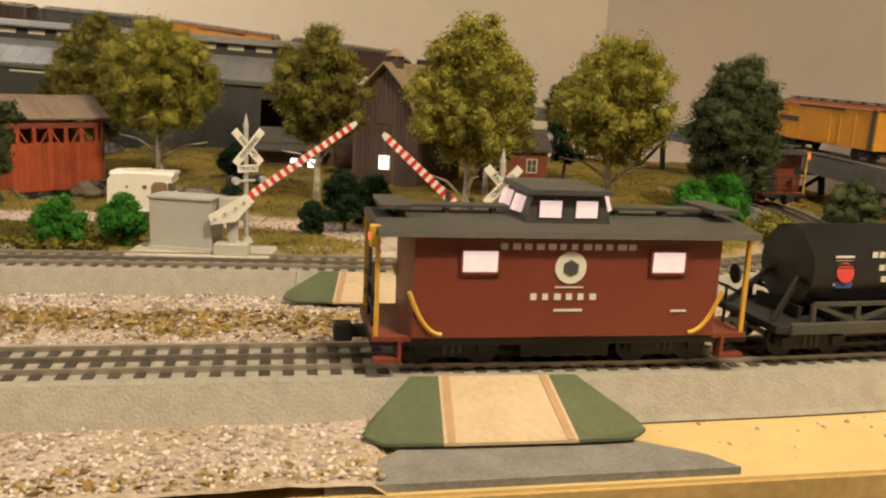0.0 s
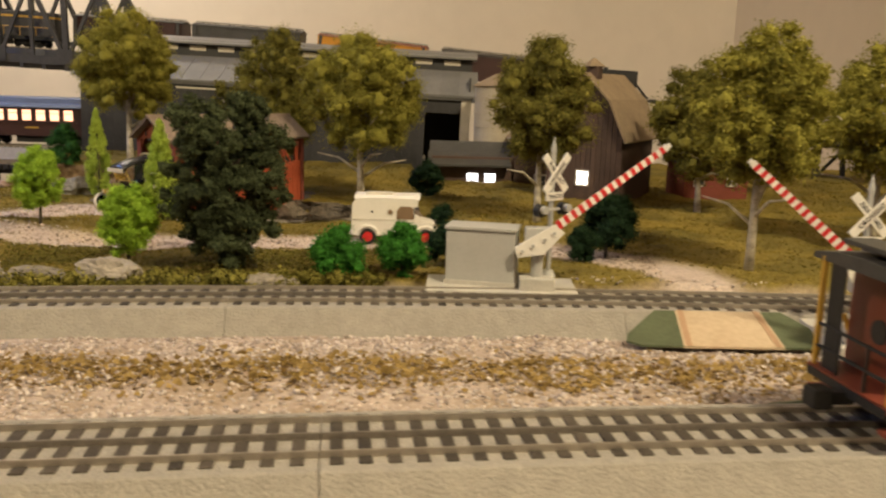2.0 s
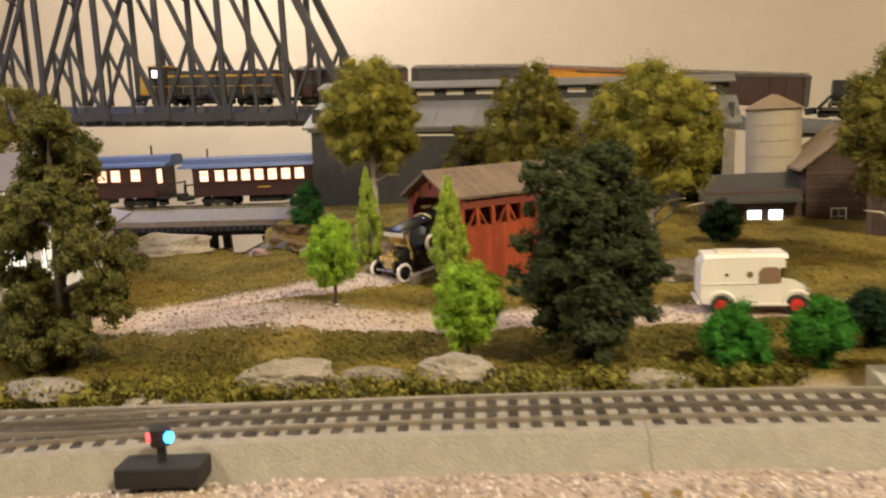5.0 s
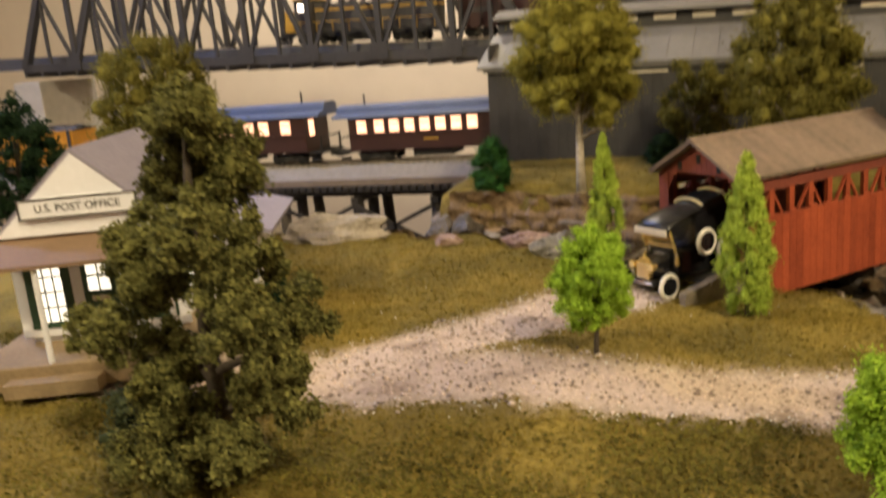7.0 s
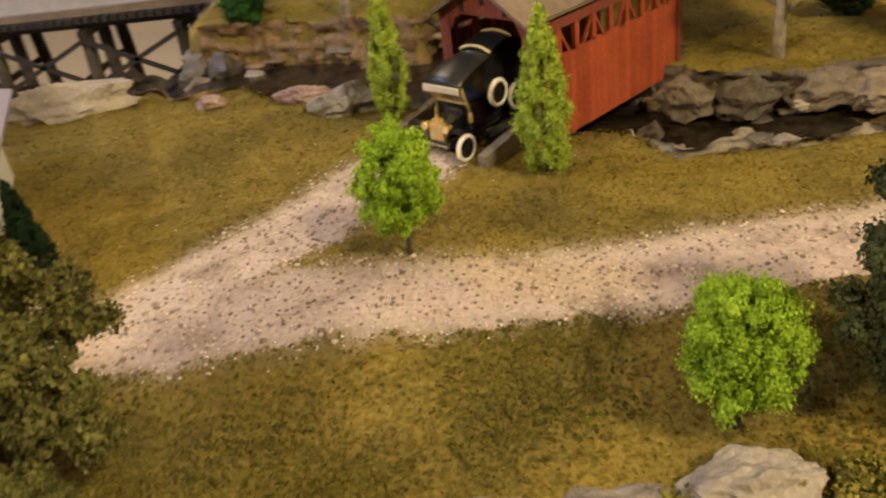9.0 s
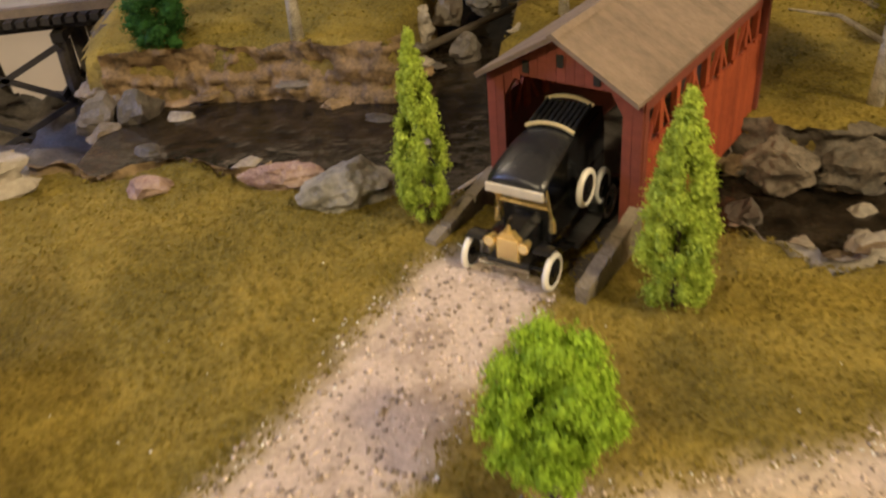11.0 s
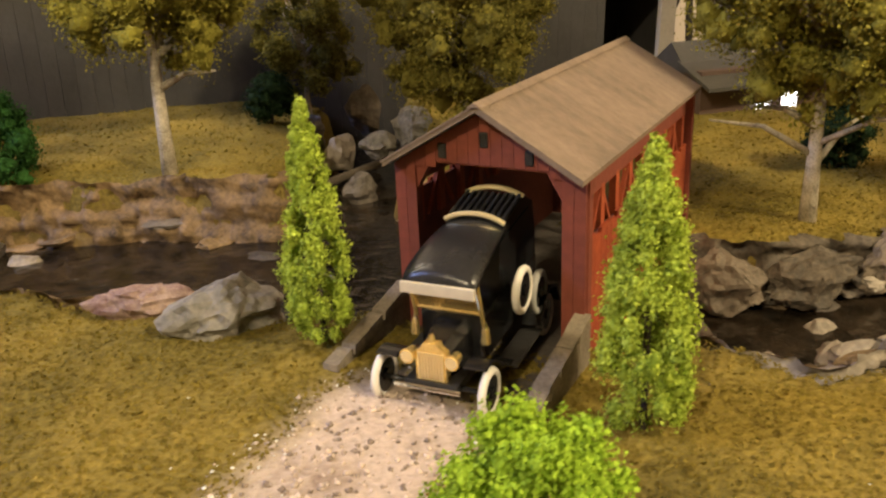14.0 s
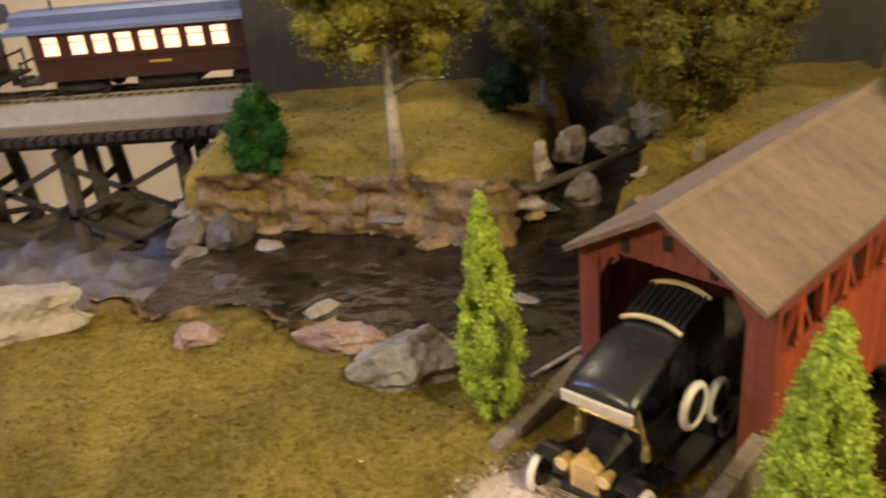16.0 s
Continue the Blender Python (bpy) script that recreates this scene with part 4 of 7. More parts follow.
# ---------------------------------------------------------------- station
def station(m):
    ob = thing("post_office", m, "white clapboard post office with lit windows and slate-grey roof", "post office")
    W, D, H = 0.044, 0.208, 0.087
    for k in range(13):
        z = 0.016 + k * (H - 0.016) / 13
        part("clapboard", box(-W, W, -0.0010, 0.0, z + 0.0001, z + (H - 0.016) / 13 - 0.0004), M["stationwall"], ob)
    part("front_wall", box(-W, W, 0.0, 0.004, 0.014, H), M["stationwall"], ob)
    for s in (-1, 1):
        wallp = part("side_wall", box(min(s * W, s * (W - 0.004)), max(s * W, s * (W - 0.004)), 0.004, D, 0.014, H), M["stationwall"], ob)
        for k in range(4):
            y = 0.020 + k * 0.045
            w = part("side_window", box(min(s * (W + 0.0014), s * W), max(s * (W + 0.0014), s * W), y, y + 0.017, 0.032, 0.068), M["lit"], wallp, "brightly lit side window")
            for a in (y - 0.0012, y + 0.0079, y + 0.0164):
                part("frame", box(min(s * (W + 0.0024), s * (W + 0.0013)), max(s * (W + 0.0024), s * (W + 0.0013)), a, a + 0.0014, 0.031, 0.069), M["greenpaint"], w)
            for z in (0.0305, 0.049, 0.0675):
                part("frame", box(min(s * (W + 0.0022), s * (W + 0.0013)), max(s * (W + 0.0022), s * (W + 0.0013)), y, y + 0.017, z, z + 0.0013), M["greenpaint"], w)
    part("back_wall", box(-W, W, D, D + 0.004, 0.014, H), M["stationwall"], ob)
    part("gable", extrude([(-W - 0.009, H - 0.006), (0, H + 0.0405), (W + 0.009, H - 0.006)], -0.0079, 0.004, "y"), M["stationwall"], ob, "plain white gable")
    part("gable", extrude([(-W, H), (0, H + 0.034), (W, H)], D, D + 0.004, "y"), M["stationwall"], ob)
    for s in (-1, 1):
        part("roof_slope", extrude([(0, H + 0.0435), (s * (W + 0.010), H - 0.006), (s * (W + 0.010), H - 0.0085), (0, H + 0.0405)], -0.008, D + 0.014, "y"), M["stationroof"], ob, "smooth slate-grey roof slope, lavender light in its colour")
    sign = part("name_board", box(-0.034, 0.034, -0.0104, -0.0078, H + 0.0045, H + 0.0155, 0.0004), M["stationwall"], ob, "framed white name board")
    for a, b, c, d in ((-0.0345, 0.0345, 0.0040, 0.0050), (-0.0345, 0.0345, 0.0150, 0.0160), (-0.0345, -0.0335, 0.0045, 0.0155), (0.0335, 0.0345, 0.0045, 0.0155)):
        part("border", box(a, b, -0.0110, -0.0102, H + c, H + d), M["roofgrey"], sign)
    lettered("U.S. POST OFFICE", 0.0064, sign, pose(0, -0.0107, H + 0.0100, 90, 0, 0), M["roofgrey"])
    part("porch_roof", extrude([(-0.046, 0.0715), (0.0, 0.0805), (0.0, 0.0775), (-0.046, 0.0690)], -W - 0.016, W + 0.016, "x"), M["porchroof"], ob, "brown sloping porch roof")
    part("platform", box(-W - 0.018, W + 0.018, -0.047, D + 0.012, 0.0, 0.014, 0.0008), M["deckboard"], ob, "brown plank platform")
    part("step", box(-0.040, 0.012, -0.059, -0.047, 0.0, 0.008), M["deckboard"], ob)
    part("canopy_roof", extrude([(W + 0.002, 0.083), (0.105, 0.0665), (0.105, 0.0640), (W + 0.002, 0.0805)], 0.016, 0.136, "y"), M["stationroof"], ob, "low slate-grey side canopy, lavender light in its colour")
    part("annex_wall", box(W, 0.088, 0.040, 0.128, 0.014, 0.0670), M["stationwall"], ob, "white clapboard annex under the canopy")
    for x in (-W - 0.010, -0.018, 0.030, W + 0.010):
        part("porch_post", rod((x, -0.042, 0.014), (x, -0.042, 0.0705), 0.0017, seg=10), M["stationwall"], ob)
    for x in (-0.037, 0.024):
        for a, b, c, d in ((x - 0.0115, x - 0.0052, 0.018, 0.066), (x + 0.0222, x + 0.0285, 0.018, 0.066), (x - 0.0115, x + 0.0285, 0.018, 0.0225)):
            part("white_surround", box(a, b, -0.0034, -0.0010, c, d), M["stationwall"], ob)
        w = paned_window(ob, x, x + 0.017, -0.0012, 0.026, 0.064, M["lit_room"], M["greenpaint"], "lit window in a dark green frame", 3, 4)
        for a in (x - 0.0050, x + 0.0176):
            part("shutter_frame", box(a, a + 0.0044, -0.0034, -0.0010, 0.0228, 0.066), M["greenpaint"], w)
        part("sill", box(x - 0.0050, x + 0.0220, -0.0040, -0.0010, 0.0228, 0.0255), M["greenpaint"], w)
    door = part("door", box(-0.0085, 0.0115, -0.0030, -0.0010, 0.015, 0.066), M["greenpaint"], ob, "dark green door with a glazed upper half")
    for cx in (-0.0050, 0.0022):
        for cz in (0.0440, 0.0540):
            part("pane", box(cx, cx + 0.0058, -0.0036, -0.0029, cz, cz + 0.0085), M["lit_room"], door, "lit door pane")
    part("letter_plate", box(-0.004, 0.007, -0.0036, -0.0029, 0.0375, 0.0405), M["cream"], door)
    return ob


station(pose(-0.8835, 0.777, 0.020, 0, 0, 24))


# ---------------------------------------------------------------- trestle and truss bridge
tr = thing("trestle", pose(-0.862, 1.545, 0.0), "black timber trestle carrying the lower track", "trestle")
part("fascia", box(-1.2, 0.0, -0.052, 0.052, 0.002, 0.0105), M["tanbed"], tr, "weathered tan fascia boards")
for k in range(100):
    x = -0.006 - k * 0.012
    part("cross_tie", box(x - 0.004, x + 0.004, -0.066, 0.066, -0.0045, 0.002), M["timber"], tr)
for y in (-0.045, 0.045):
    part("stringer", box(-1.2, 0.0, y - 0.004, y + 0.004, -0.014, -0.0046), M["timber"], tr)
for k in range(10):
    x = -0.085 - k * 0.126
    bent = part("bent_cap", box(x - 0.006, x + 0.006, -0.062, 0.062, -0.024, -0.0142), M["timber"], tr)
    for y, lean in ((-0.050, -0.018), (0.0, 0.0), (0.050, 0.022)):
        part("post", rod((x, y, -0.024), (x, y + lean, -0.20), 0.0085, seg=10), M["post"], bent)
    for z in (-0.075, -0.130):
        part("girt", box(x - 0.009, x - 0.006, -0.080, 0.080, z - 0.004, z + 0.004), M["timber"], bent)
        part("girt", beam((x + 0.0075, -0.075, z), (x + 0.0075, 0.075, z - 0.050), 0.003, 0.007), M["timber"], bent)
    for z0, z1 in ((-0.026, -0.085), (-0.085, -0.145)):
        for y in (-0.064,):
            part("brace", beam((x, y, z0), (x - 0.126, y, z1), 0.003, 0.006), M["timber"], bent)
            part("brace", beam((x, y, z1), (x - 0.126, y, z0), 0.003, 0.006), M["timber"], bent)
part("end_brace", beam((0.0, -0.056, -0.012), (-0.085, -0.056, -0.10), 0.004, 0.009), M["timber"], tr)
part("end_brace", beam((0.0, 0.056, -0.012), (-0.085, 0.056, -0.10), 0.004, 0.009), M["timber"], tr)
part("end_brace", beam((0.0, -0.056, -0.13), (-0.085, -0.056, -0.06), 0.004, 0.009), M["timber"], tr)
railway([(-2.3, 1.545), (-1.6, 1.545), (-0.9, 1.545), (-0.25, 1.545)], 0.032, "light grey roadbed track on the trestle", group="trestle track sections")


def upper_z(x):
    return float(np.interp(x, [-2.4, -1.80, -0.86, -0.55, -0.3, 0.1], [0.262, 0.238, 0.196, 0.180, 0.156, 0.121]))


def truss_bridge():
    ob = thing("truss_bridge", pose(0, 0, 0), "tall dark grey steel through-truss railway bridge", "bridge")
    x0, x1, n, top = -1.88, -0.848, 8, 0.285
    panel = (x1 - x0) / n

    def z(x):
        return upper_z(x) - 0.022
    for y in (1.70, 1.83):
        node = [(x0 + k * panel, y, z(x0 + k * panel)) for k in range(n + 1)]
        high = [(p[0], y, p[2] + (top if 1 < k < n - 1 else top - 0.012)) for k, p in enumerate(node)]
        part("bottom_chord", beam(node[0], node[-1], 0.012, 0.016), M["steel"], ob)
        for k in range(1, n - 1):
            part("top_chord", beam(high[k], high[k + 1], 0.012, 0.014), M["steel"], ob)
        part("end_post", beam(node[0], high[1], 0.014, 0.013), M["steel"], ob)
        part("end_post", beam(node[-1], high[-2], 0.014, 0.013), M["steel"], ob)
        for k in range(1, n):
            part("vertical", beam(node[k], high[k], 0.010, 0.008), M["steel"], ob)
            part("gusset", box(node[k][0] - 0.016, node[k][0] + 0.016, y - 0.0085, y - 0.0070, node[k][2] - 0.006, node[k][2] + 0.022, 0.0), M["steel"], ob)
        for k in range(1, n - 1):
            a, b = (node[k], high[k + 1]) if k < n // 2 else (high[k], node[k + 1])
            part("diagonal", beam(a, b, 0.009, 0.007), M["steel"], ob)
            mid = tuple((Vector(a) + Vector(b)) / 2)
            other = node[k + 1] if k < n // 2 else node[k]
            part("sub_diagonal", beam(mid, other, 0.006, 0.006), M["steel"], ob)
            part("sub_vertical", beam(mid, (mid[0], y, z(mid[0])), 0.006, 0.005), M["steel"], ob)
        for a, b, c in ((node[0], high[1], 0), (node[-1], high[-2], 0)):
            mid = tuple((Vector(a) + Vector(b)) / 2)
            part("sub_vertical", beam(mid, (mid[0], y, z(mid[0])), 0.006, 0.005), M["steel"], ob)
            foot = node[1] if a is node[0] else node[-2]
            part("sub_diagonal", beam(mid, foot, 0.006, 0.006), M["steel"], ob)
    for k in range(n + 1):
        x = x0 + k * panel
        for d in (0, 1, 2):
            fx = x + d * panel / 3
            if fx <= x1:
                part("floor_beam", box(fx - 0.003, fx + 0.003, 1.695, 1.835, z(fx) - 0.018, z(fx) - 0.006), M["steel"], ob)
        if 0 < k < n:
            zt = z(x) + top
            part("sway_strut", beam((x, 1.70, zt - 0.006), (x, 1.83, zt - 0.006), 0.008, 0.010), M["steel"], ob)
            for a, b in ((0.0, 0.045), (0.045, 0.0)):
                part("sway_brace", beam((x, 1.70, zt - 0.010 - a), (x, 1.83, zt - 0.010 - b), 0.004, 0.004), M["steel"], ob)
        if 0 < k < n - 1:
            part("lateral_brace", beam((x, 1.70, z(x) + top), (x + panel, 1.83, z(x + panel) + top), 0.005, 0.005), M["steel"], ob)
            part("lateral_brace", beam((x, 1.83, z(x) + top), (x + panel, 1.70, z(x + panel) + top), 0.005, 0.005), M["steel"], ob)
    part("deck", beam((x0 - 0.02, 1.765, z(x0) - 0.004), (x1 + 0.02, 1.765, z(x1) - 0.004), 0.110, 0.008), M["steel"], ob)
    for x, w in ((x0, 0.07), (x1 + 0.02, 0.05)):
        part("pier", box(x - w / 2, x + w / 2, 1.69, 1.84, -0.30 if x < -1 else -0.06, z(x) - 0.027, 0.003), M["concrete"], ob, "plain concrete pier")
    return ob


truss_bridge()
UPPER = [(-2.5, 1.765, upper_z(-2.4)), (-1.8, 1.765, upper_z(-1.8)), (-0.86, 1.765, upper_z(-0.86)), (-0.55, 1.765, upper_z(-0.55)), (-0.3, 1.765, upper_z(-0.3)), (0.05, 1.75, 0.125), (0.26, 1.68, 0.112), (0.42, 1.54, 0.100), (0.51, 1.36, 0.088), (0.56, 1.15, 0.076), (0.585, 0.90, 0.066)]
railway(UPPER, 0.0, "grey roadbed track on the upper level", group="upper track sections", bed=[(-0.040, -0.026), (-0.036, -0.018), (-0.030, -0.0030), (0.030, -0.0030), (0.036, -0.018), (0.040, -0.026)], bedmat=M["steel"])
line = curve_points(UPPER, 0.02)
for k in range(95, len(line), 9):
    x, y, zz = line[k]
    ob = thing("trestle_bent", pose(x, y, 0), "dark timber bent holding up the upper track", "trestle bent", "upper track bents")
    for d in (-0.025, 0.025):
        part("post", rod((d, 0.0, -0.004), (d * 0.8, 0, zz - 0.034), 0.005, seg=8), M["timber"], ob)
    part("cap", box(-0.034, 0.034, -0.034, 0.034, zz - 0.034, zz - 0.0265), M["timber"], ob)
    part("brace", beam((-0.026, 0, 0.01), (0.022, 0, zz - 0.036), 0.003, 0.005), M["timber"], ob)


# ---------------------------------------------------------------- crossing ramps
def crossing_ramp(m, width, run, rise, label):
    ob = thing("crossing_ramp", m, label, "ramp", "crossing ramps")
    h = width / 2

    def sheet(pts, t=0.0014):
        bm = bmesh.new()
        top = [bm.verts.new(p) for p in pts]
        low = [bm.verts.new((p[0], p[1], p[2] - t)) for p in pts]
        bm.faces.new(top)
        bm.faces.new(low[::-1])
        for i in range(len(pts)):
            j = (i + 1) % len(pts)
            bm.faces.new((top[j], top[i], low[i], low[j]))
        bmesh.ops.recalc_face_normals(bm, faces=bm.faces)
        return bm
    low = 0.0025
    part("road_panel", sheet([(-h, 0, rise), (h, 0, rise), (h * 1.12, -run, low), (-h * 1.12, -run, low)]), M["ramptan"], ob, "tan road surface")
    for s in (-1, 1):
        a, b = s * h, s * h * 1.12
        part("edge_line", sheet([(a - s * 0.005, 0, rise + 0.0004), (a - s * 0.0015, 0, rise + 0.0004), (b - s * 0.0015, -run, low + 0.0004), (b - s * 0.005, -run, low + 0.0004)], 0.0003), M["rampline"], ob, "rust-coloured edge line")
        part("wing", sheet([(a, 0, rise), (s * (h + 0.013), 0.0, rise), (s * (h + 0.034), -run * 0.62, low + 0.003), (s * (h + 0.036), -run * 0.82, low + 0.001), (s * (h + 0.028), -run * 0.97, low), (b, -run, low)]), M["rampgreen"], ob, "green sloping ramp wing")
        part("rib", box(min(s * (h - 0.002), s * h), max(s * (h - 0.002), s * h), -run * 0.6, -0.002, ZT + 0.0005, rise * 0.35), M["rampgreen"], ob)
    return ob


crossing_ramp(pose(0.010, 0.3985, 0.0, 0, 0, 7), 0.052, 0.0395, 0.0175, "green and tan sheet road ramp at the front track")
crossing_ramp(pose(0.005, 0.4640, 0.0, 0, 0, 187), 0.052, 0.030, 0.0165, "green and tan sheet road ramp behind the front track")
crossing_ramp(pose(-0.050, 0.6010, 0.003, 0, 0, 3), 0.054, 0.034, 0.0150, "green and tan sheet road ramp at the far track")


# ---------------------------------------------------------------- crossing gates
def crossing_sign(m):
    ob = thing("crossing_sign", m, "silver railway crossing sign post with crossbuck and lamps", "sign", "crossing signs")
    part("post", rod((0, 0, 0), (0, 0, 0.086), 0.0017, seg=12), M["silver"], ob)
    part("base", rod((0, 0, 0), (0, 0, 0.004), 0.0055, 0.0035, 16), M["silver"], ob)
    part("finial", rod((0, 0, 0.086), (0, 0, 0.096), 0.0022, 0.0002, 12), M["silver"], ob, "pointed finial")
    for k, word in ((1, "RAILROAD"), (-1, "CROSSING")):
        blade = part("crossbuck_blade", box(-0.0165, 0.0165, -0.0006, 0.0006, -0.0028, 0.0028, 0.0002), M["white"], ob, "white crossbuck blade with black lettering")
        blade.matrix_local = pose(0, -0.0026 - 0.0013 * (k < 0), 0.0715, 0, k * 47, 0)
        lettered(word, 0.0042, blade, pose(0, -0.0008, 0, 90, 0, 0), M["matt"])
    board = part("track_board", box(-0.0085, 0.0085, -0.0032, -0.0020, 0.0530, 0.0585, 0.0003), M["white"], ob, "white board with black lettering")
    lettered("TRACKS", 0.0040, board, pose(0, -0.0034, 0.0558, 90, 0, 0), M["matt"])
    part("lamp_bar", rod((-0.012, -0.001, 0.0465), (0.012, -0.001, 0.0465), 0.0010), M["silver"], ob)
    for x in (-0.0115, 0.0115):
        head = part("lamp_head", rod((x, 0.002, 0.0465), (x, -0.003, 0.0465), 0.0044, seg=18), M["matt"], ob, "round black lamp target")
        part("lamp_hood", rod((x, -0.003, 0.0473), (x, -0.0065, 0.0473), 0.0028, seg=14), M["silver"], head)
    return ob


crossing_sign(pose(-0.1515, 0.657, 0.025, 0, 0, 42))
crossing_sign(pose(0.031, 0.590, 0.012, 0, 0, 4))


def gate_arm(parent, tip, butt, n=15):
    """A tapered striped arm from butt to tip, in the parent's frame."""
    a, b = Vector(butt), Vector(tip)
    arm = part("arm", beam(a, b, 0.0014, 0.0030), M["white"], parent, "red and white striped gate arm")
    for k in range(n):
        t0, t1 = 0.18 + 0.80 * k / n, 0.18 + 0.80 * (k + 0.5) / n
        w = 0.0062 - 0.0022 * t0
        p, q = a.lerp(b, t0), a.lerp(b, t1)
        part("stripe", beam(p, q, 0.0020, w), M["scarlet"], arm)
        p, q = a.lerp(b, t1), a.lerp(b, 0.18 + 0.80 * (k + 1) / n)
        part("white_band", beam(p, q, 0.0019, w), M["white"], arm)
    lamp_at = a.lerp(b, 0.985)
    part("tip_lamp", rod(lamp_at - Vector((0, 0.0015, 0)), lamp_at + Vector((0, 0.0015, 0)), 0.0014), M["white"], arm)
    return arm


def gate_unit(m, flip, label):
    """A crossing gate: base, post, mechanism and raised arm; flip turns the arm towards -x."""
    ob = thing("crossing_gate", m, label, "gate", "crossing gates")
    f = -1 if flip else 1
    part("pedestal", box(-0.012, 0.012, -0.010, 0.010, 0.0, 0.010, 0.0008), M["concrete"], ob, "pale cast base block")
    part("post", rod((0, 0, 0.010), (0, 0, 0.038), 0.0042, seg=14), M["silver"], ob)
    part("mechanism", box(-0.009, 0.009, -0.005, 0.006, 0.028, 0.044, 0.0010), M["silver"], ob, "silver mechanism housing")
    part("bracket", extrude([(-0.014 * f, 0.024), (-0.016 * f, 0.031), (0.010 * f, 0.047), (0.017 * f, 0.042), (0.004 * f, 0.027)], -0.0085, -0.0055, "y"), M["white"], ob, "white pivot bracket with bolts")
    for x, z in ((-0.011, 0.0285), (-0.004, 0.0325), (0.004, 0.037), (0.010, 0.0415)):
        part("bolt", rod((x * f, -0.0098, z), (x * f, -0.0083, z), 0.0012), M["silver"], ob)
    return ob


g = gate_unit(pose(-0.160, 0.650, 0.016, 0, 0, 0), False, "raised crossing gate with silver mechanism beside the far track")
gate_arm(g, (0.0885, 0.017, 0.1010), (-0.004, -0.004, 0.0330))
g = gate_unit(pose(0.021, 0.560, 0.014, 0, 0, 0), True, "raised crossing gate on a pale base between the tracks")
gate_arm(g, (-0.0700, 0.010, 0.1015), (0.004, -0.004, 0.0360))
solid("gate_base_slab", box(-0.236, -0.132, 0.636, 0.684, 0.004, 0.0175, 0.0012), M["concrete"], "pale concrete base slab beside the far track", "base slab")
solid("gate_base_slab", box(0.004, 0.110, 0.545, 0.630, -0.002, 0.0135, 0.0012), M["concrete"], "pale concrete base slab between the tracks", "base slab")


def relay_box(m, label):
    ob = thing("relay_box", m, label, "relay box", "relay boxes")
    part("body", box(-0.024, 0.024, -0.012, 0.012, 0.0, 0.037, 0.0006), M["silver"], ob)
    part("lid", box(-0.0252, 0.0252, -0.0132, 0.0132, 0.037, 0.0392, 0.0005), M["silver"], ob)
    part("foot", box(-0.025, 0.025, -0.013, 0.013, -0.002, 0.0015), M["concrete"], ob)
    return ob


relay_box(pose(-0.197, 0.664, 0.0190, 0, 0, -10), "plain silver-grey relay box on a concrete slab")
relay_box(pose(0.076, 0.612, 0.0150, 0, 0, 2), "plain silver-grey relay box behind the bushes")


# ---------------------------------------------------------------- wheels and bogies
def wheel(parent, x, y, z, r, w, name="wheel", tyre="matt", rim="matt", spokes=0, axis="y"):
    """A road or rail wheel whose axle lies along y (or x)."""
    pts, faces = ring(r - w * 0.45, w * 0.5, 26, 8, axis)
    tire = part(name, ([(p[0] + x, p[1] + y, p[2] + z) for p in pts], faces), M[tyre], parent, smooth=True)
    d = (lambda s: (x, y + s, z)) if axis == "y" else (lambda s: (x + s, y, z))
    if spokes:
        for k in range(spokes):
            a = 2 * math.pi * k / spokes
            e = (x + (r - w) * math.cos(a), y, z + (r - w) * math.sin(a)) if axis == "y" else (x, y + (r - w) * math.cos(a), z + (r - w) * math.sin(a))
            part("spoke", rod((x, y, z), e, w * 0.14, seg=5), M[rim], tire)
        part("hub", rod(d(-w * 0.45), d(w * 0.45), r * 0.2, seg=12), M[rim], tire)
    else:
        part("disc", rod(d(-w * 0.3), d(w * 0.3), r - w * 0.4, seg=24), M[rim], tire)
        part("hub", rod(d(-w * 0.55), d(w * 0.55), r * 0.25, seg=12), M[rim], tire)
    return tire


def bogie(parent, x, span=0.030, r=0.0085, mat="matt"):
    """A four-wheeled rail truck under a car; the rail top is z = 0."""
    ob = part("bogie", box(x - 0.005, x + 0.005, -0.016, 0.016, 0.007, 0.0125), M[mat], parent, "black sprung bogie")
    for s in (-1, 1):
        y = s * 0.0195
        part("side_frame", extrude([(x - span / 2 - 0.006, 0.007), (x - span / 2 - 0.004, 0.0125), (x - 0.006, 0.0145), (x + 0.006, 0.0145), (x + span / 2 + 0.004, 0.0125), (x + span / 2 + 0.006, 0.007), (x + 0.006, 0.0045), (x - 0.006, 0.0045)], y - 0.0014, y + 0.0014, "y"), M[mat], ob)
        for d in (-1, 1):
            part("journal", box(x + d * span / 2 - 0.003, x + d * span / 2 + 0.003, min(y, y + s * 0.003), max(y, y + s * 0.003), 0.006, 0.0115, 0.0005), M[mat], ob)
            pts = rod((x + d * span / 2, s * 0.0178, r), (x + d * span / 2, s * 0.0148, r), r, seg=22)
            part("wheel", pts, M["matt"], ob)
        for d in (-0.0035, 0.0, 0.0035):
            part("spring", rod((x + d, y + s * 0.0012, 0.006), (x + d, y + s * 0.0012, 0.012), 0.0012, seg=7), M["roofgrey"], ob)
    for d in (-1, 1):
        part("axle", rod((x + d * span / 2, -0.016, r), (x + d * span / 2, 0.016, r), 0.0016), M["rail"], ob)
    return ob


def coupler(parent, x, s):
    c = part("coupler", box(min(x, x + s * 0.012), max(x, x + s * 0.012), -0.003, 0.003, 0.009, 0.0145, 0.0006), M["matt"], parent, "black knuckle coupler")
    part("knuckle", box(min(x + s * 0.010, x + s * 0.019), max(x + s * 0.010, x + s * 0.019), -0.005, 0.005, 0.0075, 0.0160, 0.0015), M["matt"], c)


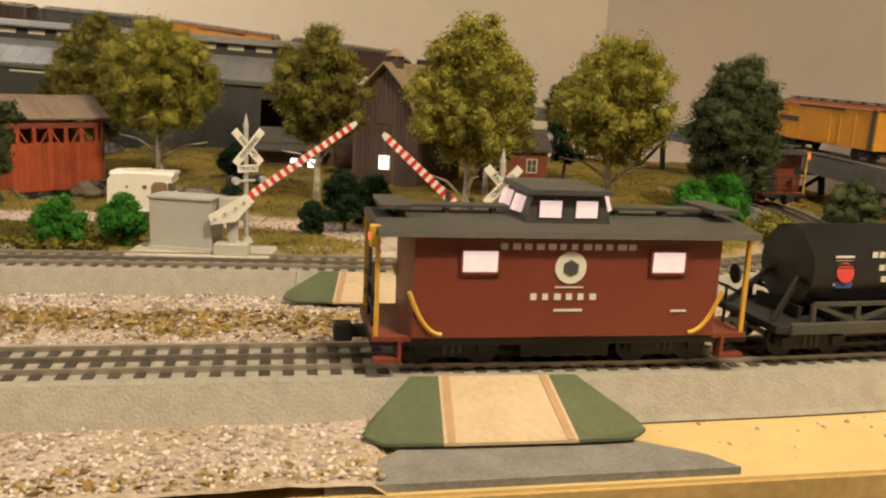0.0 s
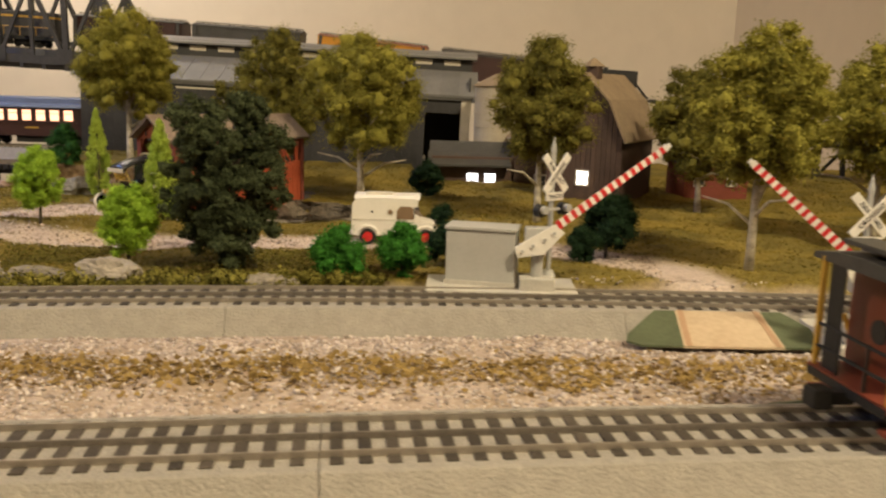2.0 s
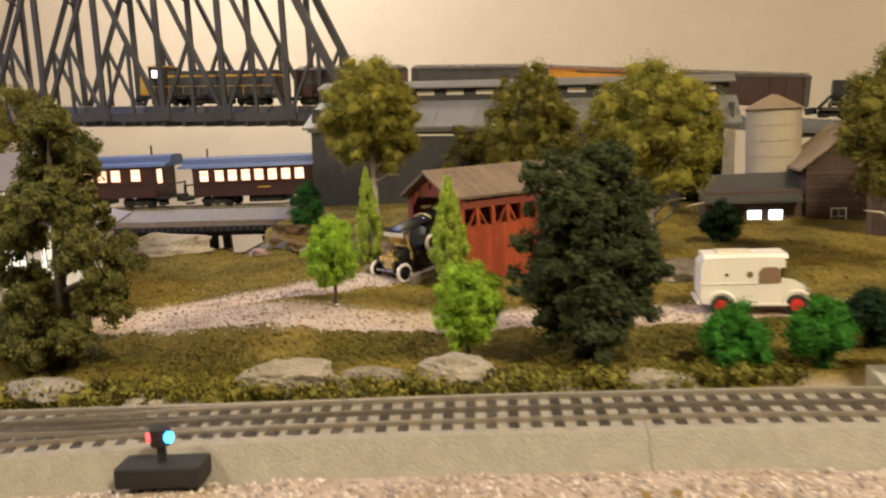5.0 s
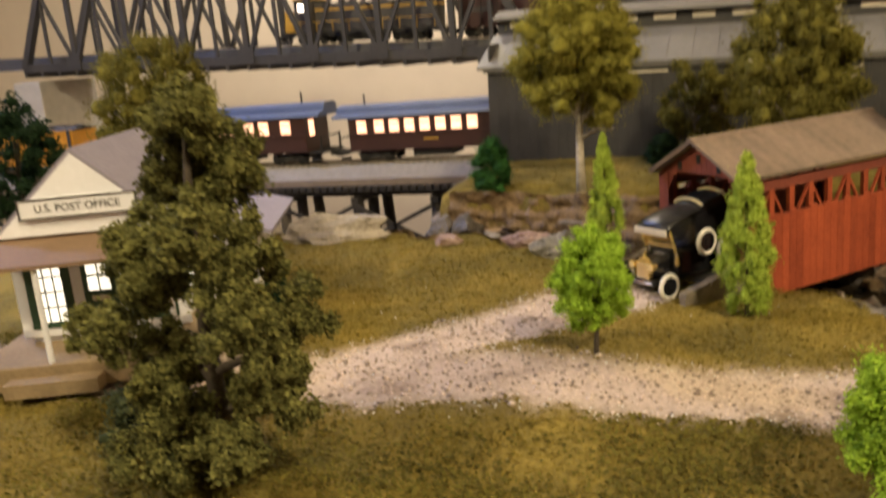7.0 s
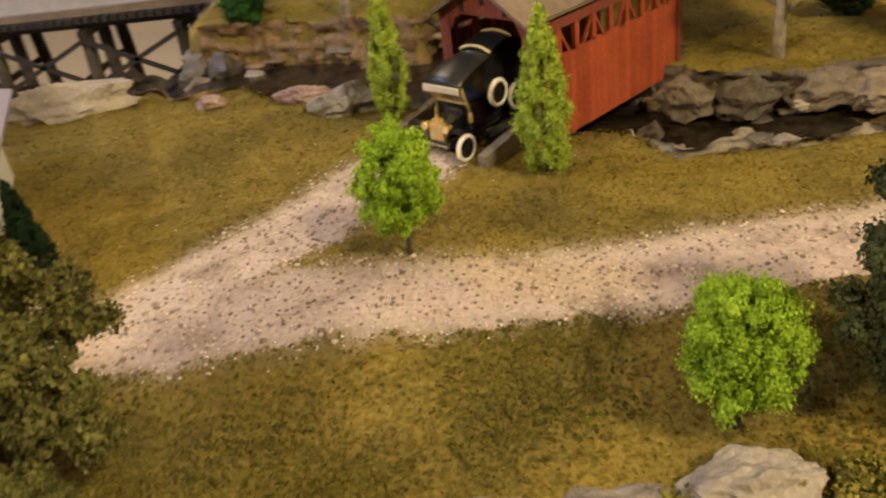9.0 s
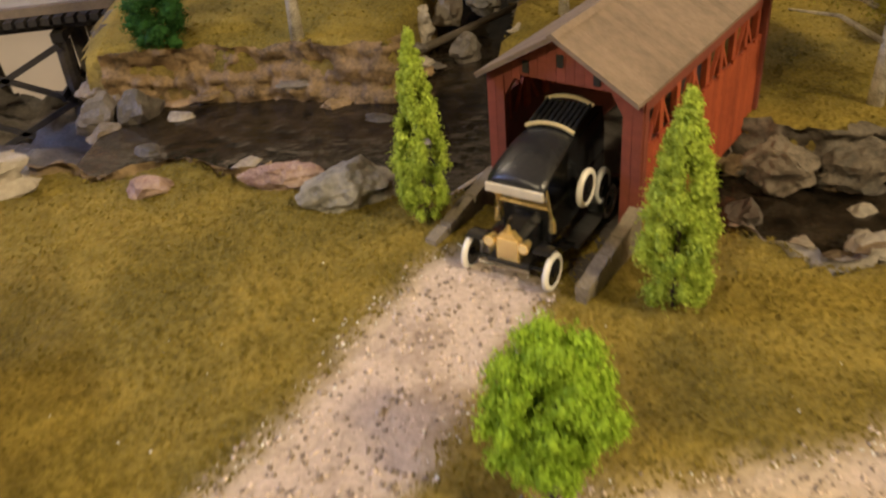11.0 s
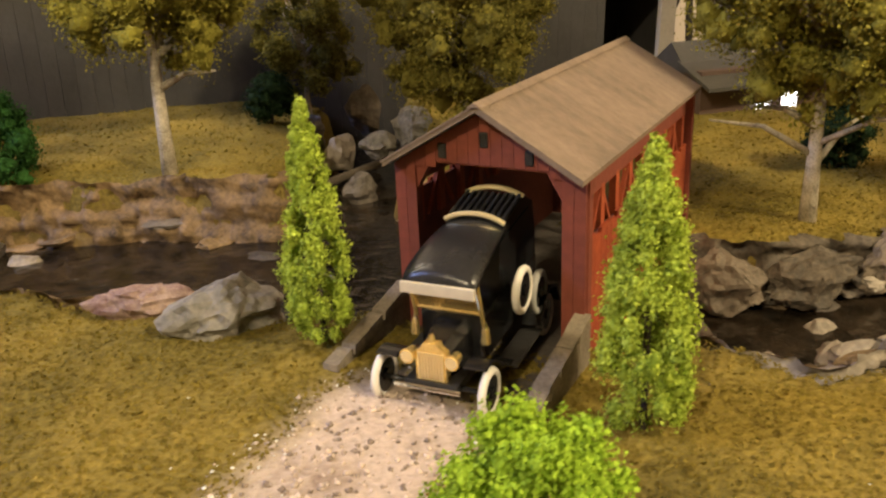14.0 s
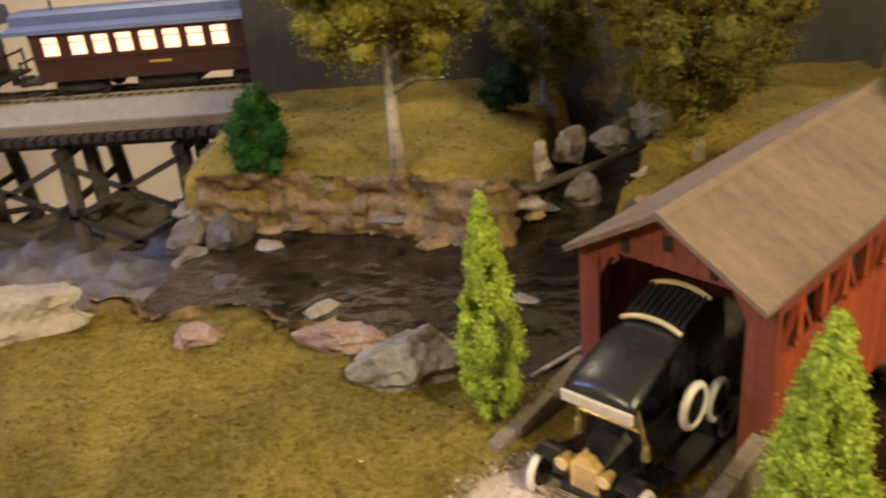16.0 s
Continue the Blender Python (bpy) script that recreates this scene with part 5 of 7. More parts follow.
def bars(parent, x0, count, step, w, y, z, h, mat, seed=1):
    """Unreadable lettering as bars on a side that faces -y."""
    r = random.Random(seed)
    for k in range(count):
        ww = w * r.uniform(0.7, 1.1)
        part("lettering_bar", box(x0 + k * step, x0 + k * step + ww, y - 0.0003, y, z, z + h), mat, parent)


# ---------------------------------------------------------------- caboose
def caboose(m, label, body="caboose", lights=True, letters=True):
    ob = thing("caboose", m, label, "caboose")
    L, W = 0.0735, 0.030
    side = part("body", box(-L, L, -W, W, 0.0165, 0.066, 0.0006), M[body], ob, "tuscan red riveted body")
    part("floor_frame", box(-0.092, 0.092, -0.028, 0.028, 0.0125, 0.0163, 0.0004), M["matt"], ob)
    part("roof", extrude([(-0.035, 0.0640), (-0.034, 0.0668), (-0.016, 0.0695), (0, 0.0702), (0.016, 0.0695), (0.034, 0.0668), (0.035, 0.0640)], -0.0905, 0.0905, "x"), M["roofgrey"], ob, "dark grey curved roof")
    part("roof_walk", box(-0.088, -0.025, -0.005, 0.005, 0.0728, 0.0742), M["roofgrey"], ob)
    part("roof_walk", box(0.024, 0.088, -0.005, 0.005, 0.0728, 0.0742), M["roofgrey"], ob)
    for x in (-0.08, -0.055, -0.032, 0.03, 0.055, 0.08):
        part("walk_support", box(x - 0.001, x + 0.001, -0.004, 0.004, 0.0695, 0.0729), M["roofgrey"], ob)
    for s in (-1, 1):
        part("end_walk", box(min(s * 0.074, s * 0.088), max(s * 0.074, s * 0.088), -0.018, 0.018, 0.0735, 0.0755), M["roofgrey"], ob)
    cup = part("cupola", extrude([(-0.0220, 0.068), (-0.0180, 0.0825), (0.0160, 0.0825), (0.0200, 0.068)], -0.0215, 0.0215, "y"), M["roofgrey"], ob, "dark grey cupola with lit windows")
    part("cupola_roof", extrude([(-0.0215, 0.0822), (-0.0200, 0.0846), (0.0180, 0.0846), (0.0195, 0.0822)], -0.0245, 0.0245, "y"), M["roofgrey"], cup)
    glow = M["lit_pink"]
    for s in (-1, 1):
        for x in (-0.0150, 0.0025):
            w = part("cupola_window", box(x, x + 0.0105, min(s * 0.0213, s * 0.0220), max(s * 0.0213, s * 0.0220), 0.0715, 0.0793, 0.0), glow, cup, "lit cupola window")
            part("frame", box(x - 0.0008, x + 0.0113, min(s * 0.0214, s * 0.0217), max(s * 0.0214, s * 0.0217), 0.0707, 0.0801), M["matt"], w)
    for s in (-1, 1):
        for y in (-0.011, 0.011):
            x = s * 0.0190 - 0.001
            part("cupola_window", beam((x + s * 0.0014, y, 0.0722), (x - s * 0.0010, y, 0.0798), 0.0012, 0.010), glow, cup, "lit cupola window")
    for s in (-1, 1):
        for x in (-0.0520, 0.0385):
            w = part("window", box(x, x + 0.0165, min(s * W, s * (W + 0.0008)), max(s * W, s * (W + 0.0008)), 0.0475, 0.0575), glow, side, "lit side window")
            for a, b, c, d in ((x - 0.001, x + 0.0175, 0.0465, 0.0477), (x - 0.001, x + 0.0175, 0.0573, 0.0585), (x - 0.001, x + 0.0002, 0.0465, 0.0585), (x + 0.0163, x + 0.0175, 0.0465, 0.0585)):
                part("frame", box(a, b, min(s * (W + 0.0005), s * (W + 0.0013)), max(s * (W + 0.0005), s * (W + 0.0013)), c, d), M[body], w)
    if letters:
        bars(side, -0.0345, 12, 0.00555, 0.0040, -W - 0.0002, 0.0580, 0.0028, M["letter"], 3)
        bars(side, -0.0195, 6, 0.0057, 0.0038, -W - 0.0002, 0.0345, 0.0030, M["letter"], 4)
        part("lettering_bar", box(-0.0080, 0.0060, -W - 0.0005, -W - 0.0002, 0.0290, 0.0302), M["letter"], side)
        part("lettering_bar", box(-0.0080, 0.0055, -W - 0.0005, -W - 0.0002, 0.0402, 0.0408), M["letter"], side)
        part("lettering_bar", box(0.050, 0.058, -W - 0.0005, -W - 0.0002, 0.0285, 0.0295), M["letter"], side)
        disc = part("emblem_disc", rod((-0.001, -W, 0.0497), (-0.001, -W - 0.0006, 0.0497), 0.0075, seg=28), M["letter"], side, "round white emblem")
        part("emblem_shield", rod((-0.001, -W - 0.0005, 0.0495), (-0.001, -W - 0.0009, 0.0495), 0.0040, seg=6), M["roofgrey"], disc)
    for s in (-1, 1):
        for y in (-0.0305, 0.0305):
            part("grab_iron", tube([(s * (0.060 + 0.0155 * k / 8), y, 0.0185 + 0.0200 * (k / 8) ** 2.2) for k in range(9)], [0.0011] * 9, 6), M["amber"], side, "curved yellow grab rail")
        plat = part("platform", box(min(s * L, s * 0.0915), max(s * L, s * 0.0915), -0.029, 0.029, 0.0150, 0.0172), M[body], ob)
        for y in (-0.0265, 0.0265):
            part("step_post", box(min(s * 0.0885, s * 0.0905), max(s * 0.0885, s * 0.0905), y - 0.0010, y + 0.0010, 0.0165, 0.066), M["amber"], plat, "yellow corner post")
            part("steps", box(min(s * 0.079, s * 0.0905), max(s * 0.079, s * 0.0905), y - 0.0035, y + 0.0035, 0.0050, 0.0070), M[body], plat)
            part("step_side", box(min(s * 0.078, s * 0.0795), max(s * 0.078, s * 0.0795), y - 0.0035, y + 0.0035, 0.0050, 0.0160), M[body], plat)
        for z in (0.026, 0.036):
            part("end_rail", rod((s * 0.0895, -0.026, z), (s * 0.0895, 0.026, z), 0.0008), M["matt"], plat)
        for y in (-0.010, 0.010):
            part("end_rail", rod((s * 0.0895, y, 0.017), (s * 0.0895, y, 0.037), 0.0008), M["matt"], plat)
        part("ladder", box(min(s * 0.0880, s * 0.0888), max(s * 0.0880, s * 0.0888), 0.012, 0.0225, 0.017, 0.066), M["matt"], plat)
        part("brake_wheel", rod((s * 0.0895, -0.016, 0.044), (s * 0.0905, -0.016, 0.044), 0.005, seg=14), M["matt"], plat)
        coupler(ob, s * 0.088, s)
    part("tail_lamp", box(-0.0935, -0.0885, -0.0290, -0.0240, 0.058, 0.068, 0.0008), M["amber"], ob, "yellow marker lamp")
    part("tail_lens", rod((-0.0938, -0.0265, 0.063), (-0.0932, -0.0265, 0.063), 0.0015), M["led_red"], ob, "small red lens")
    for k, z in enumerate((0.0725, 0.0725)):
        part("smoke_pipe", rod((-0.052 + k * 0.012, 0.010, 0.068), (-0.052 + k * 0.012, 0.010, 0.079 - 0.003 * k), 0.0014), M["roofgrey"], ob)
    part("battery_box", box(-0.020, 0.024, -0.022, 0.022, 0.0045, 0.0125, 0.0008), M["matt"], ob)
    bogie(ob, -0.053)
    bogie(ob, 0.053)
    return ob


caboose(pose(0.040, 0.4345, RAIL, 0, 0, 8.0), "tuscan red caboose with dark roof and lit cupola windows")


# ---------------------------------------------------------------- tank cars
def tank_car(m, label, paint, logo=True):
    ob = thing("tank_car", m, label, "tank car", "tank cars")
    part("frame", box(-0.088, 0.088, -0.029, 0.029, 0.0155, 0.0195, 0.0005), M["matt"], ob)
    for s in (-1, 1):
        part("sill", box(-0.080, 0.080, min(s * 0.027, s * 0.0305), max(s * 0.027, s * 0.0305), 0.0150, 0.0205, 0.0004), M["roofgrey"], ob)
    tank = part("tank", rod((-0.0645, 0, 0.0440), (0.0645, 0, 0.0440), 0.0215, seg=48), M[paint], ob, "ribbed cylindrical tank")
    for k in range(44):
        a = math.radians(-8 + k * 4.5)
        p = (math.cos(a + 0.03) * 0.0217, 0.0440 + math.sin(a + 0.03) * 0.0217)
        part("stave", beam((-0.0645, p[0], p[1]), (0.0645, p[0], p[1]), 0.0003, 0.0011), M[paint], tank)
        if k < 20:
            part("stave", beam((-0.0645, -p[0], p[1]), (0.0645, -p[0], p[1]), 0.0003, 0.0011), M[paint], tank)
    part("filler_cap", rod((0.004, 0, 0.065), (0.004, 0, 0.0705), 0.0040, seg=16), M["matt"], tank)
    for s in (-1, 1):
        y = s * 0.0255
        top, low = 0.0295, 0.0200
        part("cradle_rail", box(-0.066, 0.066, min(y, y + s * 0.002), max(y, y + s * 0.002), top - 0.001, top + 0.001), M["roofgrey"], ob)
        for k in range(6):
            x = -0.066 + k * 0.0264
            part("cradle_post", box(x - 0.0012, x + 0.0012, min(y, y + s * 0.002), max(y, y + s * 0.002), low, top), M["roofgrey"], ob)
            if k < 5:
                a, b = ((x, y + s * 0.001, low), (x + 0.0264, y + s * 0.001, top)) if k % 2 else ((x, y + s * 0.001, top), (x + 0.0264, y + s * 0.001, low))
                part("cradle_brace", beam(a, b, 0.0016, 0.0022), M["roofgrey"], ob)
        for e in (-1, 1):
            part("end_strut", beam((e * 0.0655, s * 0.012, 0.040), (e * 0.084, s * 0.020, 0.0190), 0.002, 0.003), M["matt"], ob)
        for x in (-0.05, 0.0, 0.05):
            part("cradle_saddle", box(x - 0.003, x + 0.003, min(s * 0.004, s * 0.024), max(s * 0.004, s * 0.024), 0.0192, 0.0275), M["matt"], ob)
    for e in (-1, 1):
        part("end_frame", box(e * 0.0668 - 0.0012, e * 0.0668 + 0.0012, -0.018, 0.018, 0.0192, 0.026), M["matt"], ob)
        coupler(ob, e * 0.086, e)
    if logo:
        for x in (-0.046, 0.042):
            mk = part("logo_patch", beam((x, -0.0206, 0.0375), (x, -0.0202, 0.0530), 0.011, 0.0006), M["letter"], tank, "small red, white and blue emblem")
            part("logo_globe", rod((x, -0.0211, 0.0445), (x, -0.0221, 0.0447), 0.0052, seg=24), M["logo_red"], mk)
            part("logo_base", box(x - 0.0045, x + 0.0045, -0.0218, -0.0208, 0.0365, 0.0400), M["logo_blue"], mk)
        for z, y, c, x0, st in ((0.0520, -0.0212, 15, -0.030, 0.0041), (0.0455, -0.0224, 15, -0.030, 0.0041), (0.0395, -0.0224, 12, -0.024, 0.0041)):
            r = random.Random(int(z * 1e5))
            for k in range(c):
                if r.random() < 0.12:
                    continue
                part("lettering_bar", box(x0 + k * st, x0 + k * st + 0.0031 * r.uniform(0.8, 1.1), y, y + 0.0006, z, z + 0.0030), M["letter"], tank)
    part("data_bar", box(0.066, 0.074, -0.0310, -0.0304, 0.0168, 0.0188), M["letter"], ob)
    bogie(ob, -0.061)
    bogie(ob, 0.061)
    return ob


tank_car(pose(0.232, 0.4705, RAIL, 0, 0, 12.0), "black ribbed tank car with small emblems behind the caboose", "tankblack")
tank_car(pose(0.414, 0.5285, RAIL, 0, 0, 22.0), "pale yellow tank car on a black frame", "yellowtank", False)


# ---------------------------------------------------------------- coaches and upper trains
def coach(m, label):
    ob = thing("passenger_coach", m, label, "coach", "passenger coaches")
    L, W = 0.118, 0.030
    side = part("body", box(-L, L, -W, W, 0.0165, 0.062, 0.0006), M["coach"], ob)
    part("roof", extrude([(-0.034, 0.0605), (-0.033, 0.0640), (-0.018, 0.0665), (-0.0165, 0.0740), (-0.010, 0.0765), (0.010, 0.0765), (0.0165, 0.0740), (0.018, 0.0665), (0.033, 0.0640), (0.034, 0.0605)], -0.140, 0.140, "x"), M["coachroof"], ob, "grey clerestory roof with blue light in its colour")
    for s in (-1, 1):
        for k in range(9):
            x = -0.101 + k * 0.0218 + (0.010 if k == 8 else 0) - (0.004 if k == 0 else 0)
            w = part("window", box(x, x + 0.0135, min(s * W, s * (W + 0.0008)), max(s * W, s * (W + 0.0008)), 0.0405, 0.0565), M["lit_coach"], side, "glowing orange coach window")
            part("sash", box(x, x + 0.0135, min(s * (W + 0.0007), s * (W + 0.0012)), max(s * (W + 0.0007), s * (W + 0.0012)), 0.0510, 0.0518), M["coach"], w)
        part("belt_rail", box(-L, L, min(s * W, s * (W + 0.0012)), max(s * W, s * (W + 0.0012)), 0.0365, 0.0382), M["coach"], side)
        part("letter_board", box(-L, L, min(s * W, s * (W + 0.0010)), max(s * W, s * (W + 0.0010)), 0.0575, 0.0610), M["coach"], side)
        part("number_bar", box(-0.010, 0.010, min(s * W, s * (W + 0.0006)), max(s * W, s * (W + 0.0006)), 0.0285, 0.0305), M["amber"], side)
        part("end_window", box(min(s * L, s * (L + 0.0008)), max(s * L, s * (L + 0.0008)), -0.020, -0.008, 0.036, 0.056), M["lit_coach"], side, "glowing end window")
        plat = part("platform", box(min(s * L, s * 0.138), max(s * L, s * 0.138), -0.028, 0.028, 0.0140, 0.0168), M["matt"], ob)
        for y in (-0.025, 0.025):
            part("railing", rod((s * 0.136, y, 0.0168), (s * 0.136, y, 0.036), 0.0012), M["matt"], plat)
            part("steps", box(min(s * 0.122, s * 0.134), max(s * 0.122, s * 0.134), y - 0.004, y + 0.004, 0.0055, 0.0085), M["matt"], plat)
        part("railing", rod((s * 0.136, -0.025, 0.034), (s * 0.136, 0.025, 0.034), 0.0010), M["matt"], plat)
        coupler(ob, s * 0.136, s)
    part("vent_pipe", rod((0.103, -0.004, 0.070), (0.103, -0.004, 0.090), 0.0013), M["matt"], ob)
    part("vent_pipe", rod((-0.103, -0.004, 0.070), (-0.103, -0.004, 0.090), 0.0013), M["matt"], ob)
    part("under_box", box(-0.030, 0.026, -0.022, 0.022, 0.006, 0.0160, 0.0008), M["matt"], ob)
    bogie(ob, -0.085, 0.036)
    bogie(ob, 0.085, 0.036)
    return ob


c1 = coach(pose(-0.955, 1.545, 0.032) @ Matrix.Scale(1.1, 4), "dark maroon passenger coach with glowing windows on the trestle")
copy_thing(c1, pose(-1.299, 1.545, 0.032) @ Matrix.Scale(1.1, 4))


def boxcar(m, label, paint, stripe=None, h=0.066, L=0.105):
    ob = thing("boxcar", m, label, "boxcar", "upper level freight cars")
    body = part("body", box(-L, L, -0.030, 0.030, 0.0155, h, 0.0006), M[paint], ob)
    part("roof", extrude([(-0.032, h - 0.001), (0, h + 0.005), (0.032, h - 0.001)], -L - 0.002, L + 0.002, "x"), M["roofgrey" if stripe is None else "caboose"], ob)
    part("roof_walk", box(-L, L, -0.004, 0.004, h + 0.0062, h + 0.0075), M["roofgrey"], ob)
    for k in range(8):
        x = -L + 0.012 + k * (2 * L - 0.024) / 7
        part("walk_support", box(x - 0.001, x + 0.001, -0.003, 0.003, h + 0.002, h + 0.0063), M["roofgrey"], ob)
        for s in (-1, 1):
            part("rib", box(x - 0.0008, x + 0.0008, min(s * 0.030, s * 0.0312), max(s * 0.030, s * 0.0312), 0.0165, h - 0.001), M[paint], body)
    for s in (-1, 1):
        door = part("door", box(-0.022, 0.022, min(s * 0.030, s * 0.0316), max(s * 0.030, s * 0.0316), 0.018, h - 0.004), M[paint], body)
        part("door_rail", box(-0.045, 0.045, min(s * 0.030, s * 0.0325), max(s * 0.030, s * 0.0325), h - 0.004, h - 0.002), M["roofgrey"], door)
        part("lettering_bar", box(-0.085, -0.045, min(s * 0.0310, s * 0.0316), max(s * 0.0310, s * 0.0316), 0.040, 0.047), M["roofgrey"], body)
        part("ladder", box(s * (L - 0.006) - 0.003, s * (L - 0.006) + 0.003, -0.0322, -0.0310, 0.017, h), M["roofgrey"], body)
        coupler(ob, s * (L - 0.001), s)
    bogie(ob, -L + 0.03)
    bogie(ob, L - 0.03)
    return ob


def diesel(m, label, nose=1):
    """A hood locomotive whose front faces -x."""
    ob = thing("diesel_locomotive", m, label, "locomotive")
    part("frame", box(-0.150, 0.150, -0.030, 0.030, 0.014, 0.021, 0.0006), M["matt"], ob)
    hood = part("hood", box(-0.085, 0.145, -0.019, 0.019, 0.021, 0.068, 0.002), M["roofgrey"], ob, "dark hood with yellow band")
    part("hood_band", box(-0.084, 0.146, -0.0195, 0.0195, 0.056, 0.060), M["amber"], hood)
    cab = part("cab", box(-0.120, -0.085, -0.029, 0.029, 0.021, 0.076, 0.002), M["roofgrey"], ob)
    part("short_hood", box(-0.146, -0.120, -0.018, 0.018, 0.021, 0.058, 0.002), M["amber"], ob, "yellow short hood")
    part("cab_roof", box(-0.122, -0.083, -0.030, 0.030, 0.0755, 0.0785, 0.001), M["amber"], cab)
    for y in (-0.018, 0.006):
        part("windscreen", box(-0.1208, -0.1198, y, y + 0.012, 0.060, 0.071), M["matt"], cab)
    for s in (-1, 1):
        part("cab_window", box(-0.112, -0.094, min(s * 0.0288, s * 0.0295), max(s * 0.0288, s * 0.0295), 0.056, 0.069), M["lit"], cab, "lit cab window")
        part("handrail", rod((-0.14, s * 0.029, 0.038), (0.145, s * 0.029, 0.038), 0.0007), M["amber"], ob)
        for k in range(10):
            x = -0.14 + k * 0.0315
            part("stanchion", rod((x, s * 0.029, 0.021), (x, s * 0.029, 0.038), 0.0006), M["amber"], ob)
        part("headlight", rod((-0.1205, s * 0.004, 0.0735), (-0.1225, s * 0.004, 0.0735), 0.0026, seg=14), M["headlight"], cab, "bright headlight")
        coupler(ob, s * 0.149, s)
    for x in (-0.03, 0.03, 0.09):
        part("roof_fan", rod((x, 0, 0.068), (x, 0, 0.071), 0.012, seg=20), M["matt"], hood)
    part("fuel_tank", box(-0.040, 0.040, -0.024, 0.024, 0.004, 0.0145, 0.002), M["matt"], ob)
    bogie(ob, -0.092, 0.044)
    bogie(ob, 0.092, 0.044)
    return ob


def on_upper(x):
    slope = math.degrees(math.atan((upper_z(x + 0.05) - upper_z(x - 0.05)) / 0.1))
    return pose(x, 1.765, upper_z(x), 0, -slope, 0)


diesel(on_upper(-1.165), "dark diesel locomotive with yellow trim on the truss bridge")
boxcar(on_upper(-0.875), "dark brown freight car behind the locomotive", "coach")
boxcar(on_upper(-0.645), "dark grey freight car above the shed roof", "roofgrey")
boxcar(on_upper(-0.405), "orange-yellow freight car above the shed roof", "orange", True)
boxcar(on_upper(-0.165), "dark brown freight car on the upper track", "coach")
tank_car(pose(0.045, 1.752, 0.1255, 0, 2.5, -8), "black tank car on the upper track", "matt", False)
boxcar(pose(0.556, 1.17, 0.0775, 0, 2, -78), "orange-yellow freight car on the upper curve", "orange", True, 0.066)
boxcar(pose(-1.72, 1.545, 0.032), "orange-yellow freight car at the end of the trestle", "orange", None, 0.075)
caboose(pose(0.422, 1.13, RAIL, 0, 0, 96), "red caboose with lit cupola on the far curve", "caboose", letters=False)


# ---------------------------------------------------------------- delivery van
def bread_van(m):
    ob = thing("delivery_van", m, "old white delivery van with red wheels on the gravel road", "van")
    bm = extrude([(-0.039, 0.0085), (-0.0405, 0.014), (-0.040, 0.036), (-0.036, 0.0415), (-0.020, 0.0425), (0.016, 0.0420), (0.0185, 0.0395), (0.0185, 0.0345), (0.0150, 0.0345), (0.0150, 0.0235), (0.0185, 0.0225), (0.0185, 0.0085)], -0.0165, 0.0165, "y")
    body = part("body", bm, M["white"], ob)
    part("roof", extrude([(-0.0165, 0.0410), (-0.012, 0.0440), (0.012, 0.0440), (0.0165, 0.0410)], -0.038, 0.0205, "x"), M["white"], ob, "rounded white roof")
    part("roof_hatch", box(-0.028, -0.004, -0.007, 0.007, 0.0435, 0.0455, 0.0008), M["cream"], ob, "cream roof hatch")
    part("hood", extrude([(0.0185, 0.0085), (0.0185, 0.0225), (0.030, 0.0205), (0.0335, 0.0185), (0.0345, 0.0100)], -0.0105, 0.0105, "y"), M["white"], ob)
    for s in (-1, 1):
        y0, y1 = min(s * 0.0165, s * 0.0171), max(s * 0.0165, s * 0.0171)
        part("door_opening", extrude([(0.000, 0.0235), (0.000, 0.0310), (0.003, 0.0350), (0.012, 0.0350), (0.0148, 0.0330), (0.0148, 0.0235)], y0, y1, "y"), M["porchroof"], body, "open amber-lit cab doorway")
        part("porthole", rod((-0.006, s * 0.0164, 0.030), (-0.006, s * 0.0172, 0.030), 0.0021, seg=16), M["porchroof"], body)
        part("belt_line", box(-0.0400, -0.001, y0, y1, 0.0228, 0.0236), M["white"], body)
        part("side_emblem", rod((-0.022, s * 0.0164, 0.0298), (-0.022, s * 0.0170, 0.0298), 0.0011, seg=12), M["roofgrey"], body)
        part("running_board", box(-0.012, 0.020, min(s * 0.0150, s * 0.0195), max(s * 0.0150, s * 0.0195), 0.0072, 0.0085), M["white"], ob)
        for x in (-0.026, 0.0265):
            arc = [(x + 0.0095 * math.cos(a), s * 0.0165, 0.0075 + 0.0095 * math.sin(a)) for a in np.linspace(0.1, math.pi - 0.1, 10)]
            part("mudguard", tube(arc, [0.0018] * 10, 6), M["white"], ob)
            wheel(ob, x, s * 0.0160, 0.0073, 0.0073, 0.0034, "wheel", "matt", "scarlet")
        part("headlight", rod((0.033, s * 0.0125, 0.0165), (0.0355, s * 0.0125, 0.0165), 0.0024, seg=14), M["chrome"], ob)
    part("windscreen", box(0.0152, 0.0160, -0.0145, 0.0145, 0.0240, 0.0345), M["glass"], ob)
    part("radiator", box(0.0340, 0.0355, -0.0075, 0.0075, 0.0095, 0.0190, 0.0004), M["chrome"], ob)
    part("bumper", box(0.0370, 0.0382, -0.0165, 0.0165, 0.0075, 0.0092, 0.0003), M["white"], ob)
    part("rear_bumper", box(-0.0430, -0.0405, -0.0165, 0.0165, 0.0080, 0.0110, 0.0005), M["white"], ob)
    return ob


bread_van(pose(-0.272, 0.842, 0.0110, 0, 0, 3))


